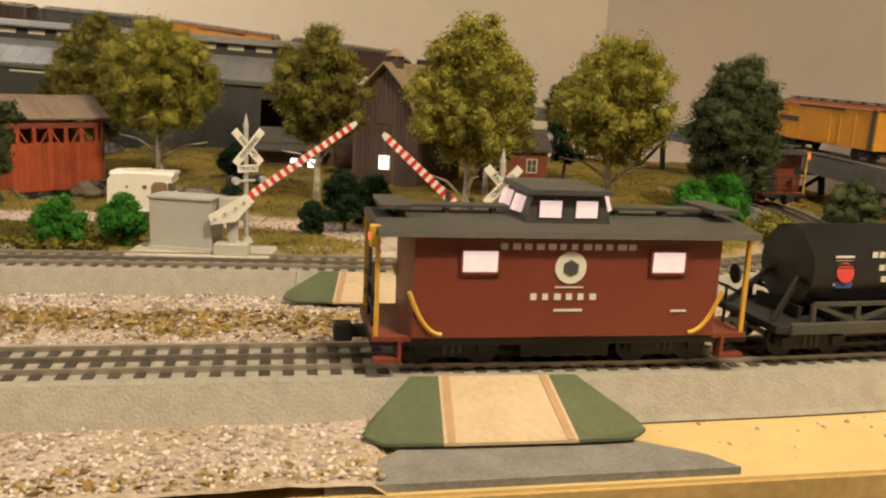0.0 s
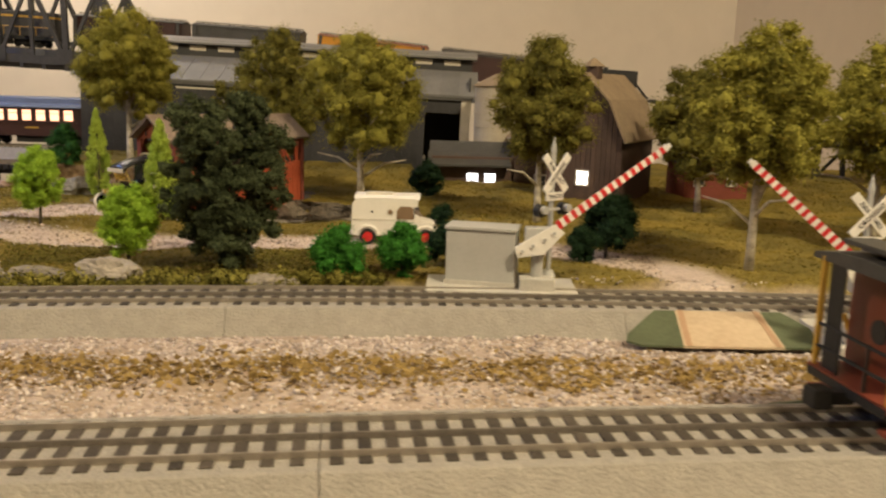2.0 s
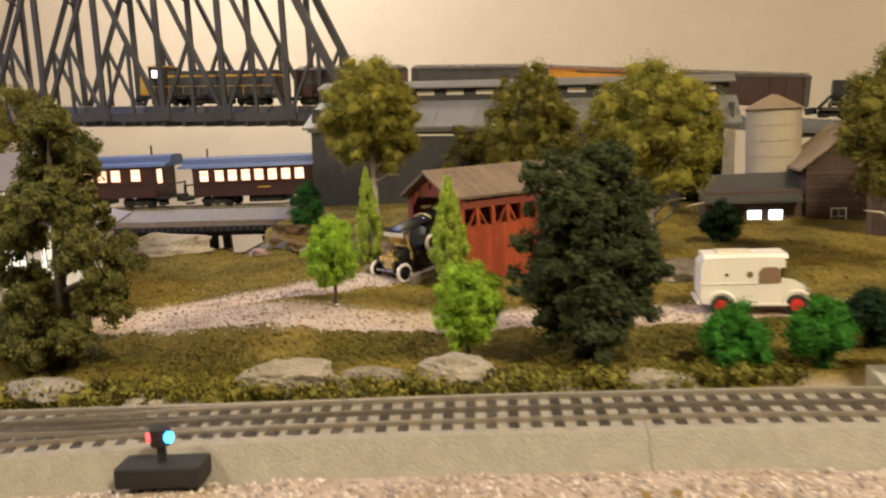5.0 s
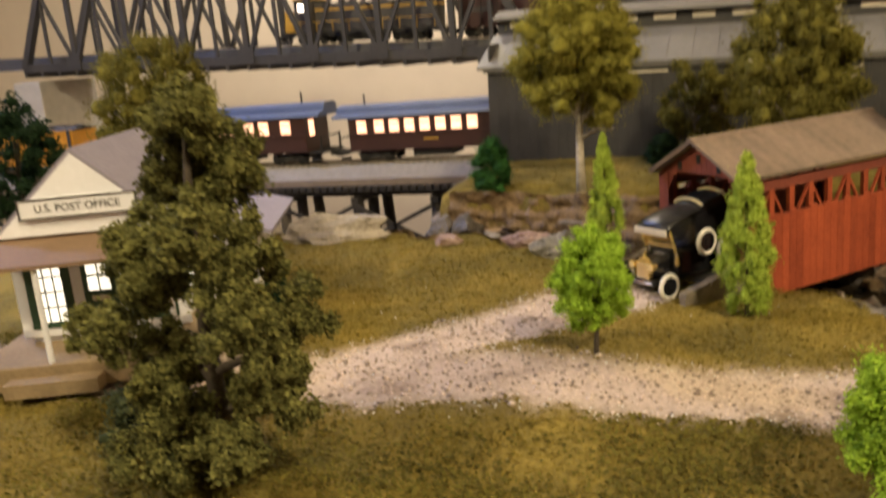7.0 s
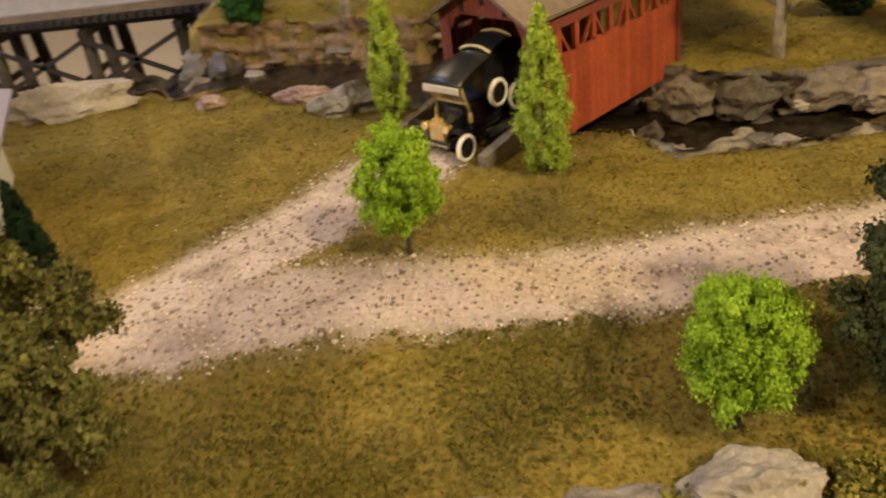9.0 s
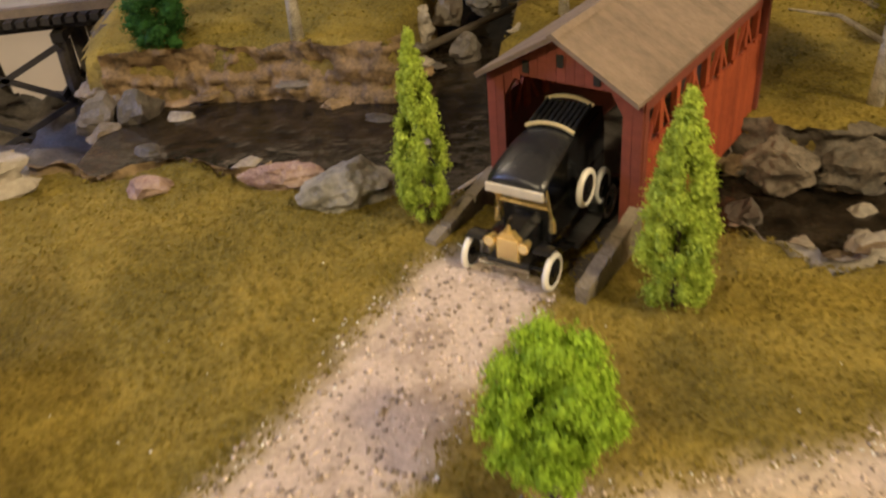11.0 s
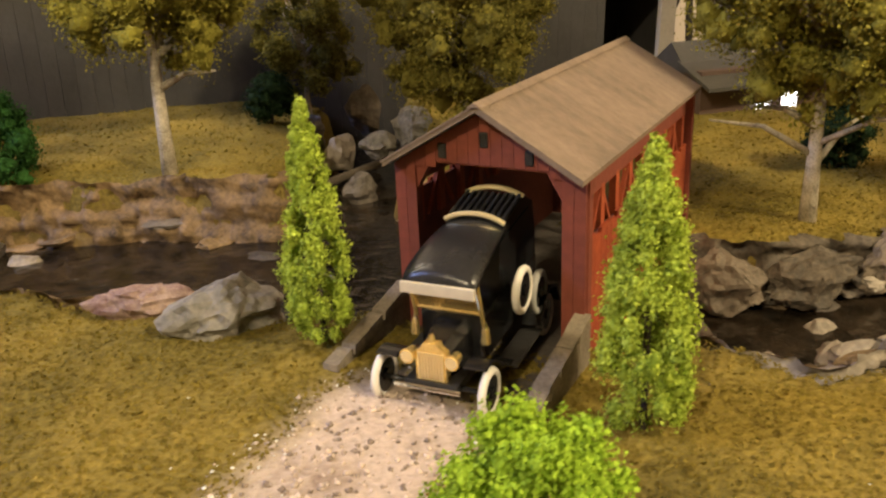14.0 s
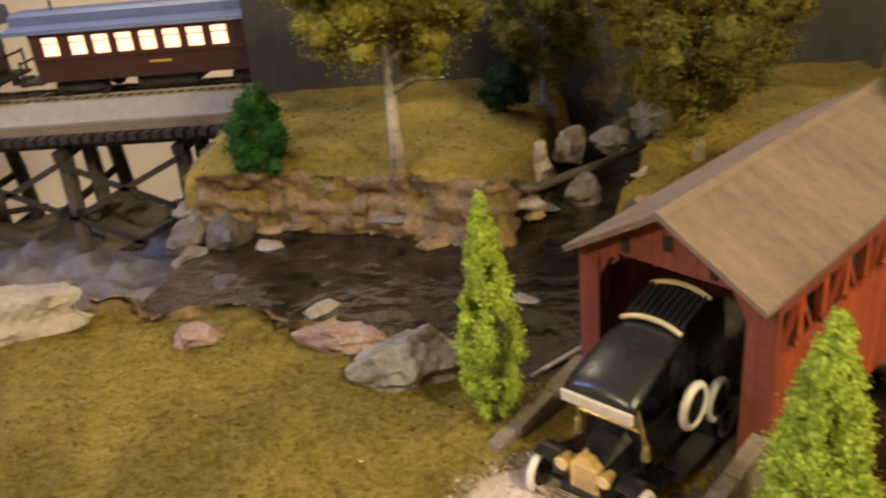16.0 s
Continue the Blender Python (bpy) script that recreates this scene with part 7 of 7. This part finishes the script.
grow_cypress(-0.6155, 0.9985, 0.101, 0.029, 41, 0.019)
grow_cypress(-0.5165, 0.9175, 0.103, 0.037, 42, 0.012)
grow_cypress(-0.7935, 0.830, 0.062, 0.022, 43, 0.014, "leaf_pine", "narrow dark green cypress beside the station", "cypress trees")


def bush(x, y, height, width, seed, mat, label, group="green bushes", leaf=0.0012, clumps=64, per=140, z=None):
    rng = np.random.default_rng(seed)
    z = ground_z(x, y) if z is None else z
    d = rng.normal(size=(clumps, 3))
    d /= np.linalg.norm(d, axis=1)[:, None]
    c = d * (rng.random(clumps) ** 0.33)[:, None] * np.array([width * 0.39, width * 0.39, height * 0.41])
    c[:, :2] *= (1 - 0.32 * (c[:, 2:3] / (height * 0.4)))
    c[:, 2] += height * 0.48
    ob = thing("bush", pose(x, y, z), label, "bush", group)
    crown = new("crown", foliage("crown", c, width * 0.14 * rng.uniform(0.7, 1.3, clumps), per, leaf, rng, M[mat], core_size=0.64))
    crown.parent = ob
    part("stem", rod((0, 0, -0.002), (0, 0, height * 0.45), width * 0.035, width * 0.02, 7), M["bark"], ob)
    return ob


GB, DB = "bright green rounded bush beside the track", "deep green rounded bush"
bush(-0.303, 0.693, 0.043, 0.042, 51, "leaf_bush", GB)
bush(-0.256, 0.698, 0.046, 0.040, 52, "leaf_bush", GB)
bush(-0.222, 0.735, 0.040, 0.036, 53, "leaf_pine", DB)
bush(-0.088, 0.800, 0.062, 0.050, 54, "leaf_pine", DB)
bush(-0.066, 0.880, 0.050, 0.040, 55, "leaf_pine", DB)
bush(-0.115, 0.765, 0.035, 0.026, 56, "leaf_pine", DB)
bush(-0.140, 0.655, 0.016, 0.016, 57, "leaf_bush", "small bright green bush at the gate base", leaf=0.0016, clumps=20)
bush(0.040, 0.560, 0.056, 0.027, 58, "leaf_bush", GB)
bush(0.083, 0.585, 0.044, 0.038, 59, "leaf_bush", GB)
bush(-0.260, 1.16, 0.050, 0.045, 60, "leaf_pine", DB)
bush(-0.235, 1.02, 0.042, 0.040, 61, "leaf_pine", DB)
bush(-0.798, 1.300, 0.074, 0.054, 62, "leaf_shrub", "green leafy bush at the corner of the shed", z=0.016)
bush(-0.617, 1.375, 0.046, 0.042, 64, "leaf_pine", DB)
bush(0.255, 0.855, 0.055, 0.058, 65, "leaf_bush", GB)
bush(0.300, 0.89, 0.060, 0.056, 66, "leaf_bush", GB)
bush(0.205, 0.83, 0.032, 0.026, 67, "leaf_lime", "small lime-green shrub beside the tracks")
bush(0.345, 0.865, 0.032, 0.060, 68, "moss", "olive mossy shrub beside the curve")
bush(0.46, 0.93, 0.07, 0.07, 69, "leaf_dark", "dark grey-green shrub beside the upper track")
bush(-0.781, 0.690, 0.036, 0.050, 70, "leaf_dark", "deep green low bush under the willow")
bush(-0.751, 0.678, 0.026, 0.034, 71, "leaf_dark", "deep green low bush under the willow")
bush(-0.985, 0.735, 0.016, 0.035, 72, "flower", "yellow flowering bush in front of the station")
bush(-0.94, 0.737, 0.014, 0.028, 73, "flower", "yellow flowering bush in front of the station")
bush(-0.815, 0.735, 0.016, 0.028, 74, "flower", "yellow flowering bush beside the road")


# ---------------------------------------------------------------- rocks
def rock(x, y, sx, sy, sz, seed, mat, label, group="rocks", rz=0.0, z=None, sink=0.35, layered=True):
    bm = bmesh.new()
    bmesh.ops.create_icosphere(bm, subdivisions=4 if max(sx, sy) > 0.043 else 3, radius=1)
    o = Vector((seed * 3.17, seed * 1.31, 0))
    cuts = [Vector(noise.random_unit_vector()) for _ in range(14)]
    for v in bm.verts:
        p = v.co.copy()
        for c in cuts:
            over = p.dot(c) - (0.66 if layered else 0.82)
            if over > 0:
                p -= c * over * 0.85
        p *= 1 + 0.24 * noise.noise(p * 1.7 + o) + 0.15 * noise.noise(p * 4.5 + o) + 0.075 * noise.noise(p * 11 + o)
        ledge = 0.10 * math.sin(p.z * 9 + 2.2 * noise.noise(p * 2.3 + o)) * (1 - abs(p.z)) if layered else 0
        v.co = Vector((p.x * (1 + ledge) * sx / 2, p.y * (1 + ledge) * sy / 2, p.z * sz / 2))
    z = ground_z(x, y) if z is None else z
    return solid("rock", bm, M[mat], label, "rock", pose(x, y, z + sz * (0.5 - sink), 0, 0, rz), group, smooth=False)


noise.seed_set(5)
EDGE_LABEL = "pale grey-brown boulder along the lawn edge"
for i, (x, y, sx, sy, sz) in enumerate(((-0.705, 0.632, 0.06, 0.03, 0.014), (-0.640, 0.640, 0.085, 0.036, 0.018), (-0.560, 0.655, 0.060, 0.030, 0.022), (-0.510, 0.664, 0.066, 0.036, 0.030), (-0.462, 0.672, 0.046, 0.028, 0.024), (-0.432, 0.668, 0.030, 0.022, 0.022), (-0.404, 0.676, 0.034, 0.024, 0.020), (-0.350, 0.684, 0.055, 0.028, 0.024), (-0.78, 0.622, 0.05, 0.03, 0.014))):
    rock(x, y - 0.012, sx, sy, sz * 1.05, i + 1, "rock_grey" if i == 5 else "rock_pale", EDGE_LABEL, "lawn edge rocks", 8, layered=False)
rock(-0.655, 1.026, 0.056, 0.036, 0.036, 21, "rock_grey", "large grey-green rock on the creek bank", rz=20, z=0.021)
rock(-0.688, 1.052, 0.050, 0.030, 0.028, 22, "pink", "reddish rock on the creek bank", rz=-20, z=0.019)
rock(-0.764, 1.064, 0.030, 0.024, 0.020, 23, "pink", "reddish rock on the creek bank", rz=-10, z=0.019)
rock(-0.728, 1.068, 0.036, 0.030, 0.024, 24, "rock", "brown rock at the water's edge", rz=30, z=-0.004)
rock(-0.880, 1.074, 0.120, 0.055, 0.046, 25, "rock", "pale rock on the bank below the trestle", rz=10, z=0.016)
rock(-0.985, 1.100, 0.080, 0.05, 0.046, 26, "rock", "pale rock on the bank below the trestle", rz=-10, z=0.016)
UPSTREAM_ROCKS = [
    (-0.666, 1.236, 0.042, 0.026, 0.014, -0.026, "rock"), (-0.820, 1.255, 0.04, 0.04, 0.05, -0.02, "rock_dark"), (-0.588, 1.405, 0.036, 0.032, 0.034, 0.010, "rock_grey"), (-0.567, 1.358, 0.034, 0.030, 0.040, 0.0, "rock"),
    (-0.536, 1.353, 0.036, 0.030, 0.030, 0.006, "rock_grey"), (-0.533, 1.442, 0.040, 0.036, 0.044, 0.014, "rock"), (-0.500, 1.395, 0.050, 0.04, 0.040, 0.010, "rock_grey"), (-0.60, 1.33, 0.06, 0.03, 0.05, -0.006, "rock"),
    (-0.56, 1.30, 0.034, 0.03, 0.03, -0.014, "rock_dark"), (-0.412, 1.040, 0.050, 0.030, 0.040, -0.006, "rock_brown")]
BANK_ROCKS = [
    (-0.368, 1.030, 0.056, 0.030, 0.034, -0.004, "rock_brown"), (-0.315, 1.034, 0.060, 0.030, 0.036, -0.006, "rock_brown"), (-0.378, 1.008, 0.020, 0.014, 0.022, -0.022, "rock"), (-0.28, 1.035, 0.06, 0.04, 0.04, -0.008, "rock_brown"),
    (-0.44, 1.02, 0.04, 0.03, 0.03, -0.026, "rock_dark"), (-0.430, 0.972, 0.028, 0.02, 0.018, -0.014, "rock"), (-0.400, 0.965, 0.036, 0.022, 0.018, -0.012, "rock"), (-0.46, 0.975, 0.035, 0.03, 0.028, -0.016, "rock_dark"),
    (-0.36, 0.962, 0.04, 0.02, 0.018, -0.008, "rock"), (-0.62, 1.09, 0.03, 0.02, 0.014, -0.024, "rock")]
for i, (x, y, sx, sy, sz, z, mat) in enumerate(UPSTREAM_ROCKS + BANK_ROCKS):
    rock(x, y, sx, sy, sz, 40 + i, mat, {"rock": "weathered tan rock on the creek bank", "rock_dark": "dark wet rock at the creek", "rock_grey": "smooth grey boulder on the creek bank", "rock_brown": "angular grey-brown layered rock in the creek bank"}[mat], "creek rocks", 17 * i, z)


WATER_ROCKS = [
    (-0.787, 1.245, 0.029, 0.02, 0.013, -0.0185, "rock"), (-0.667, 1.236, 0.034, 0.024, 0.014, -0.0185, "rock_tan"), (-0.73, 1.15, 0.029, 0.02, 0.012, -0.0185, "rock"), (-0.768, 1.125, 0.034, 0.024, 0.014, -0.0135, "rock_tan"),
    (-0.735, 1.106, 0.023, 0.016, 0.01, -0.0070, "rock"), (-0.801, 1.192, 0.03, 0.021, 0.012, -0.0185, "rock_dark"), (-0.636, 1.201, 0.026, 0.018, 0.011, -0.0185, "rock_dark"), (-0.604, 1.154, 0.02, 0.014, 0.01, -0.0185, "rock")]
for i, (x, y, sx, sy, sz, z, mat) in enumerate(WATER_ROCKS):
    rock(x, y, sx, sy, sz, 110 + i, mat, {"rock": "weathered tan rock lying in the creek", "rock_tan": "flat tan rock slab lying in the creek", "rock_dark": "dark wet rock lying in the creek", "rock_brown": "grey-brown rock lying in the creek"}[mat], "creek rocks", 23 * i, z)


def ledge(name, xs, start, step, label, mat, low=-0.022, seed=1.0):
    """A layered rock face that follows the edge of the creek."""
    line = []
    yy = start + step * np.arange(0, 0.30, 0.0025)
    for x in xs:
        share = zones(np.full(len(yy), x), yy)
        hit = np.argmax(share[3] > 0.30)
        line.append((x, yy[hit], max(0.004, share[0][max(0, hit - 3)])))
    line = np.array(line)
    for _ in range(3):
        line[1:-1, 1:] = (line[:-2, 1:] + line[1:-1, 1:] * 2 + line[2:, 1:]) / 4
    d = np.gradient(line[:, :2], axis=0)
    side = np.stack([-d[:, 1], d[:, 0]], 1) / np.linalg.norm(d, axis=1)[:, None] * step
    rows, pts = 17, []
    for i, (x, y, z) in enumerate(line):
        for k in range(rows):
            t = k / (rows - 1)
            n1 = noise.noise((x * 38, y * 38, seed + 2.2 * t))
            n2 = noise.noise((x * 140, t * 7, seed))
            band = 0.0026 * (1 if math.sin(t * 17 + 4.5 * n1) > 0 else -1) * (0.4 + abs(n2) * 2)
            out = -0.001 + 0.011 * t + band + 0.011 * n1 + 0.006 * n2
            pts.append((x + side[i, 0] * out, y + side[i, 1] * out, (z + 0.002) * (1 - t) + low * t + 0.0025 * n2 * (0 < k)))
    idx = np.arange(len(pts)).reshape(len(line), rows)
    quads = np.stack([idx[:-1, :-1], idx[1:, :-1], idx[1:, 1:], idx[:-1, 1:]], -1).reshape(-1, 4)
    return tagged(new(name, array_mesh(name, np.array(pts), quads, M[mat])), label, "rock bank", "creek ledges", "structure")


ledge("rock_ledge", np.arange(-0.845, -0.605, 0.003), 1.34, -1, "layered tan rock face of the creek bank", "rock_ledge")
ledge("rock_ledge", np.arange(-0.455, -0.262, 0.003), 1.13, -1, "layered grey-brown rock face of the creek bank", "rock_brown", seed=5.0)
ledge("rock_ledge", np.arange(-0.845, -0.640, 0.003), 1.02, 1, "low brown rock edge beside the creek water", "rock_tan", seed=9.0)
ledge("rock_ledge", np.arange(-0.47, -0.262, 0.003), 0.925, 1, "low pale rock edge beside the creek water", "rock", seed=12.0)
for i, (x, y, sx, sy, sz, z) in enumerate(((-0.850, 1.295, 0.05, 0.04, 0.045, -0.016), (-0.852, 1.262, 0.042, 0.04, 0.04, -0.022), (-0.842, 1.238, 0.036, 0.03, 0.026, -0.026), (-0.853, 1.325, 0.044, 0.04, 0.04, -0.006), (-0.852, 1.36, 0.05, 0.05, 0.045, -0.004), (-0.850, 1.40, 0.05, 0.05, 0.05, -0.004), (-0.858, 1.142, 0.04, 0.03, 0.03, -0.016))):
    rock(x, y, sx, sy, sz, 70 + i, "rock_dark" if i % 2 else "rock_brown", "dark jagged rock below the trestle's end", "trestle rocks", 31 * i, z)
bank = random.Random(31)
for line, count, z0 in (([(-0.600, 1.27), (-0.606, 1.33), (-0.585, 1.42)], 16, 0.0), ([(-0.535, 1.19), (-0.518, 1.27), (-0.49, 1.37)], 16, 0.0), ([(-0.835, 1.30), (-0.76, 1.272), (-0.70, 1.262), (-0.64, 1.262), (-0.605, 1.29), (-0.585, 1.34)], 16, -0.016), ([(-0.435, 1.075), (-0.40, 1.05), (-0.36, 1.036), (-0.30, 1.034)], 10, -0.016), ([(-0.47, 0.972), (-0.42, 0.957), (-0.35, 0.945)], 14, -0.008), ([(-0.83, 1.118), (-0.76, 1.098), (-0.69, 1.072), (-0.63, 1.035)], 20, -0.004)):
    c = curve_points(line, 0.004)
    for k in range(count):
        p = c[int(bank.random() * (len(c) - 1))]
        mat = bank.choice(("rock_tan", "rock_tan", "rock_dark", "rock"))
        rock(p[0] + bank.uniform(-0.006, 0.006), p[1] + bank.uniform(-0.010, 0.008), bank.uniform(0.016, 0.042), bank.uniform(0.012, 0.022), bank.uniform(0.006, 0.013), 200 + k + count, mat,
             {"rock_tan": "layered tan rock slab in the creek bank", "rock_dark": "dark wet rock slab in the creek bank", "rock": "weathered rock slab in the creek bank"}[mat], "bank slabs", bank.uniform(-25, 25), z0 + bank.uniform(-0.012, 0.014), 0.5)
rock(0.37, 0.80, 0.05, 0.04, 0.035, 90, "rock_grey", "grey boulder inside the track curve", z=0.012)
rock(0.11, 0.735, 0.036, 0.022, 0.018, 91, "rock_grey", "grey boulder beside the far track", z=0.010)
rock(0.33, 0.78, 0.03, 0.03, 0.022, 92, "rock_grey", "grey boulder inside the track curve", z=0.012)
solid("log", tube([(-0.690, 1.272, -0.006), (-0.60, 1.295, -0.004), (-0.50, 1.355, 0.006)], [0.003, 0.0035, 0.003], 9), M["bark"], "long grey-brown driftwood log across the creek", "log", smooth=True)
solid("stick", tube([(-0.602, 1.075, -0.0155), (-0.570, 1.10, -0.012), (-0.54, 1.12, -0.009)], [0.0012, 0.0014, 0.001], 7), M["birch"], "thin pale stick lying in the creek", "stick")
solid("stick", tube([(-0.575, 0.790, 0.012), (-0.562, 0.797, 0.0125)], [0.0007, 0.0006], 6), M["bark"], "small dark twig on the road", "stick")
rock(-0.669, 0.793, 0.011, 0.007, 0.005, 95, "rock_dark", "small dark stone on the gravel road", "road stones", z=0.011)


# ---------------------------------------------------------------- loose cover
def cover(name, label, category, x0, x1, y0, y1, count, lo, hi, keep, mat, seed, kind="stone", flat=0.7, lift=0.0):
    rng = np.random.default_rng(seed)
    x, y = rng.uniform(x0, x1, count), rng.uniform(y0, y1, count)
    ok = y > edge(x) + 0.004
    x, y = x[ok], y[ok]
    h, road, bal, creek, bare = zones(x, y)
    share = keep(x, y, road, bal, creek, bare)
    ok = rng.random(len(x)) < share
    x, y, h = x[ok], y[ok], h[ok]
    size = rng.uniform(lo, hi, len(x)) * np.where(rng.random(len(x)) < 0.08, 1.5, 1.0)
    up = np.tile([0.0, 0.0, 1.0], (len(x), 1)) if kind == "leaf" else None
    p, f = scatter(np.stack([x, y, h + size * 0.12 + lift], 1), size, rng, kind, flat, up)
    return tagged(new(name, array_mesh(name, p, f, M[mat])), label, category, kind="stuff")


def off_track(x, y):
    return np.minimum(np.minimum(away(x, y, NEAR), away(x, y, FAR)), away(x, y, BRANCH)) > 0.043


cover("ballast", "loose pinkish-grey ballast stones along the tracks", "gravel", -0.75, 0.05, 0.22, 0.62, 42000, 0.0014, 0.0033,
      lambda x, y, r, b, c, n: (b > 0.5) * (n < 0.5) * off_track(x, y) * np.where(wobble(x, y, 18, 9.0) > 0.12, 0.55, 1.0), "stone", 101)
cover("ballast", "loose pinkish-grey gravel beyond the far track", "gravel", -0.80, 0.45, 0.55, 0.90, 9000, 0.0014, 0.0030,
      lambda x, y, r, b, c, n: np.maximum(b * off_track(x, y), 0.9 * ((np.hypot((x + 0.06) / 0.10, (y - 0.69) / 0.035) < 1))) * (n < 0.5), "stone", 102)
cover("road_gravel", "pale pinkish gravel covering the model road", "gravel", -1.2, -0.05, 0.66, 0.96, 34000, 0.0010, 0.0029, lambda x, y, r, b, c, n: np.clip(r * 1.2, 0, 1) * (b < 0.5) * 0.75, "roadstone", 103)
cover("glassy_grains", "tiny glassy grains at the road's edge", "gravel", -0.80, -0.45, 0.72, 1.0, 2600, 0.0008, 0.0018, lambda x, y, r, b, c, n: (r > 0.03) * (r < 0.97) * 0.8 + 0.015, "glint", 104)
cover("turf", "fine brown-green turf flock on the lawns", "grass", -1.0, -0.25, 0.64, 1.12, 130000, 0.0006, 0.0013, lambda x, y, r, b, c, n: (r < 0.6) * (b < 0.5) * (c < 0.5) * 0.9, "turf", 105, "leaf", lift=0.0003)
cover("turf", "darker olive turf patches on the front lawn", "grass", -1.0, -0.25, 0.62, 0.80, 70000, 0.0008, 0.0018, lambda x, y, r, b, c, n: (r < 0.4) * (b < 0.5) * (c < 0.5) * np.clip(0.45 + 1.6 * wobble(x, y, 14, 2.0), 0.05, 0.95), "turf_dark", 110, "leaf", lift=0.0006)
cover("turf", "fine brown-green turf flock in the background", "grass", -0.85, 0.55, 0.66, 1.5, 95000, 0.0008, 0.0018, lambda x, y, r, b, c, n: (r < 0.6) * (b < 0.5) * (c < 0.4) * ((x > -0.25) | (y > 1.1)) * 0.9, "turf", 106, "leaf", lift=0.0004)
rng = np.random.default_rng(7)
mx = rng.uniform(-0.85, -0.27, 520)
my = np.interp(mx, [-0.85, -0.58, -0.43, -0.28], [0.604, 0.650, 0.670, 0.705]) - 0.015 + rng.normal(0, 0.006, 520)
mc = np.stack([mx, my, np.full(520, 0.008) + rng.uniform(-0.004, 0.007, 520)], 1)
tagged(new("lichen_moss", foliage("lichen_moss", mc, rng.uniform(0.004, 0.009, 520), 110, 0.0014, rng, M["moss"], rough=1.5)), "yellow-green lichen tufts along the lawn's front edge", "moss", kind="stuff")
cover("trackside_weeds", "golden-brown weeds between the two tracks", "grass", -0.85, 0.02, 0.30, 0.60, 52000, 0.0013, 0.0032,
      lambda x, y, r, b, c, n: (b > 0.5) * (n < 0.5) * off_track(x, y) * np.clip(2.0 * np.exp(-((y - np.interp(x, [p[0] for p in FAR[:10]], [p[1] for p in FAR[:10]]) + 0.112) / 0.020) ** 2) * (0.72 + 1.5 * wobble(x, y, 16, 4.0)), 0, 0.95), "weeds", 107, "leaf", lift=0.0008)
cover("trackside_weeds", "golden-brown weeds along the table edge", "grass", -0.75, -0.03, 0.2, 0.40, 14000, 0.0012, 0.0026,
      lambda x, y, r, b, c, n: (n < 0.5) * off_track(x, y) * (y < edge(x) + 0.022) * 0.7, "weeds", 108, "leaf", lift=0.0006)

cover("loose_grit", "scattered grit stones on the bare yellow board", "gravel", 0.02, 0.40, 0.32, 0.52, 9000, 0.0012, 0.0034, lambda x, y, r, b, c, n: (n > 0.5) * off_track(x, y) * 0.03, "stone", 109, lift=0.001)
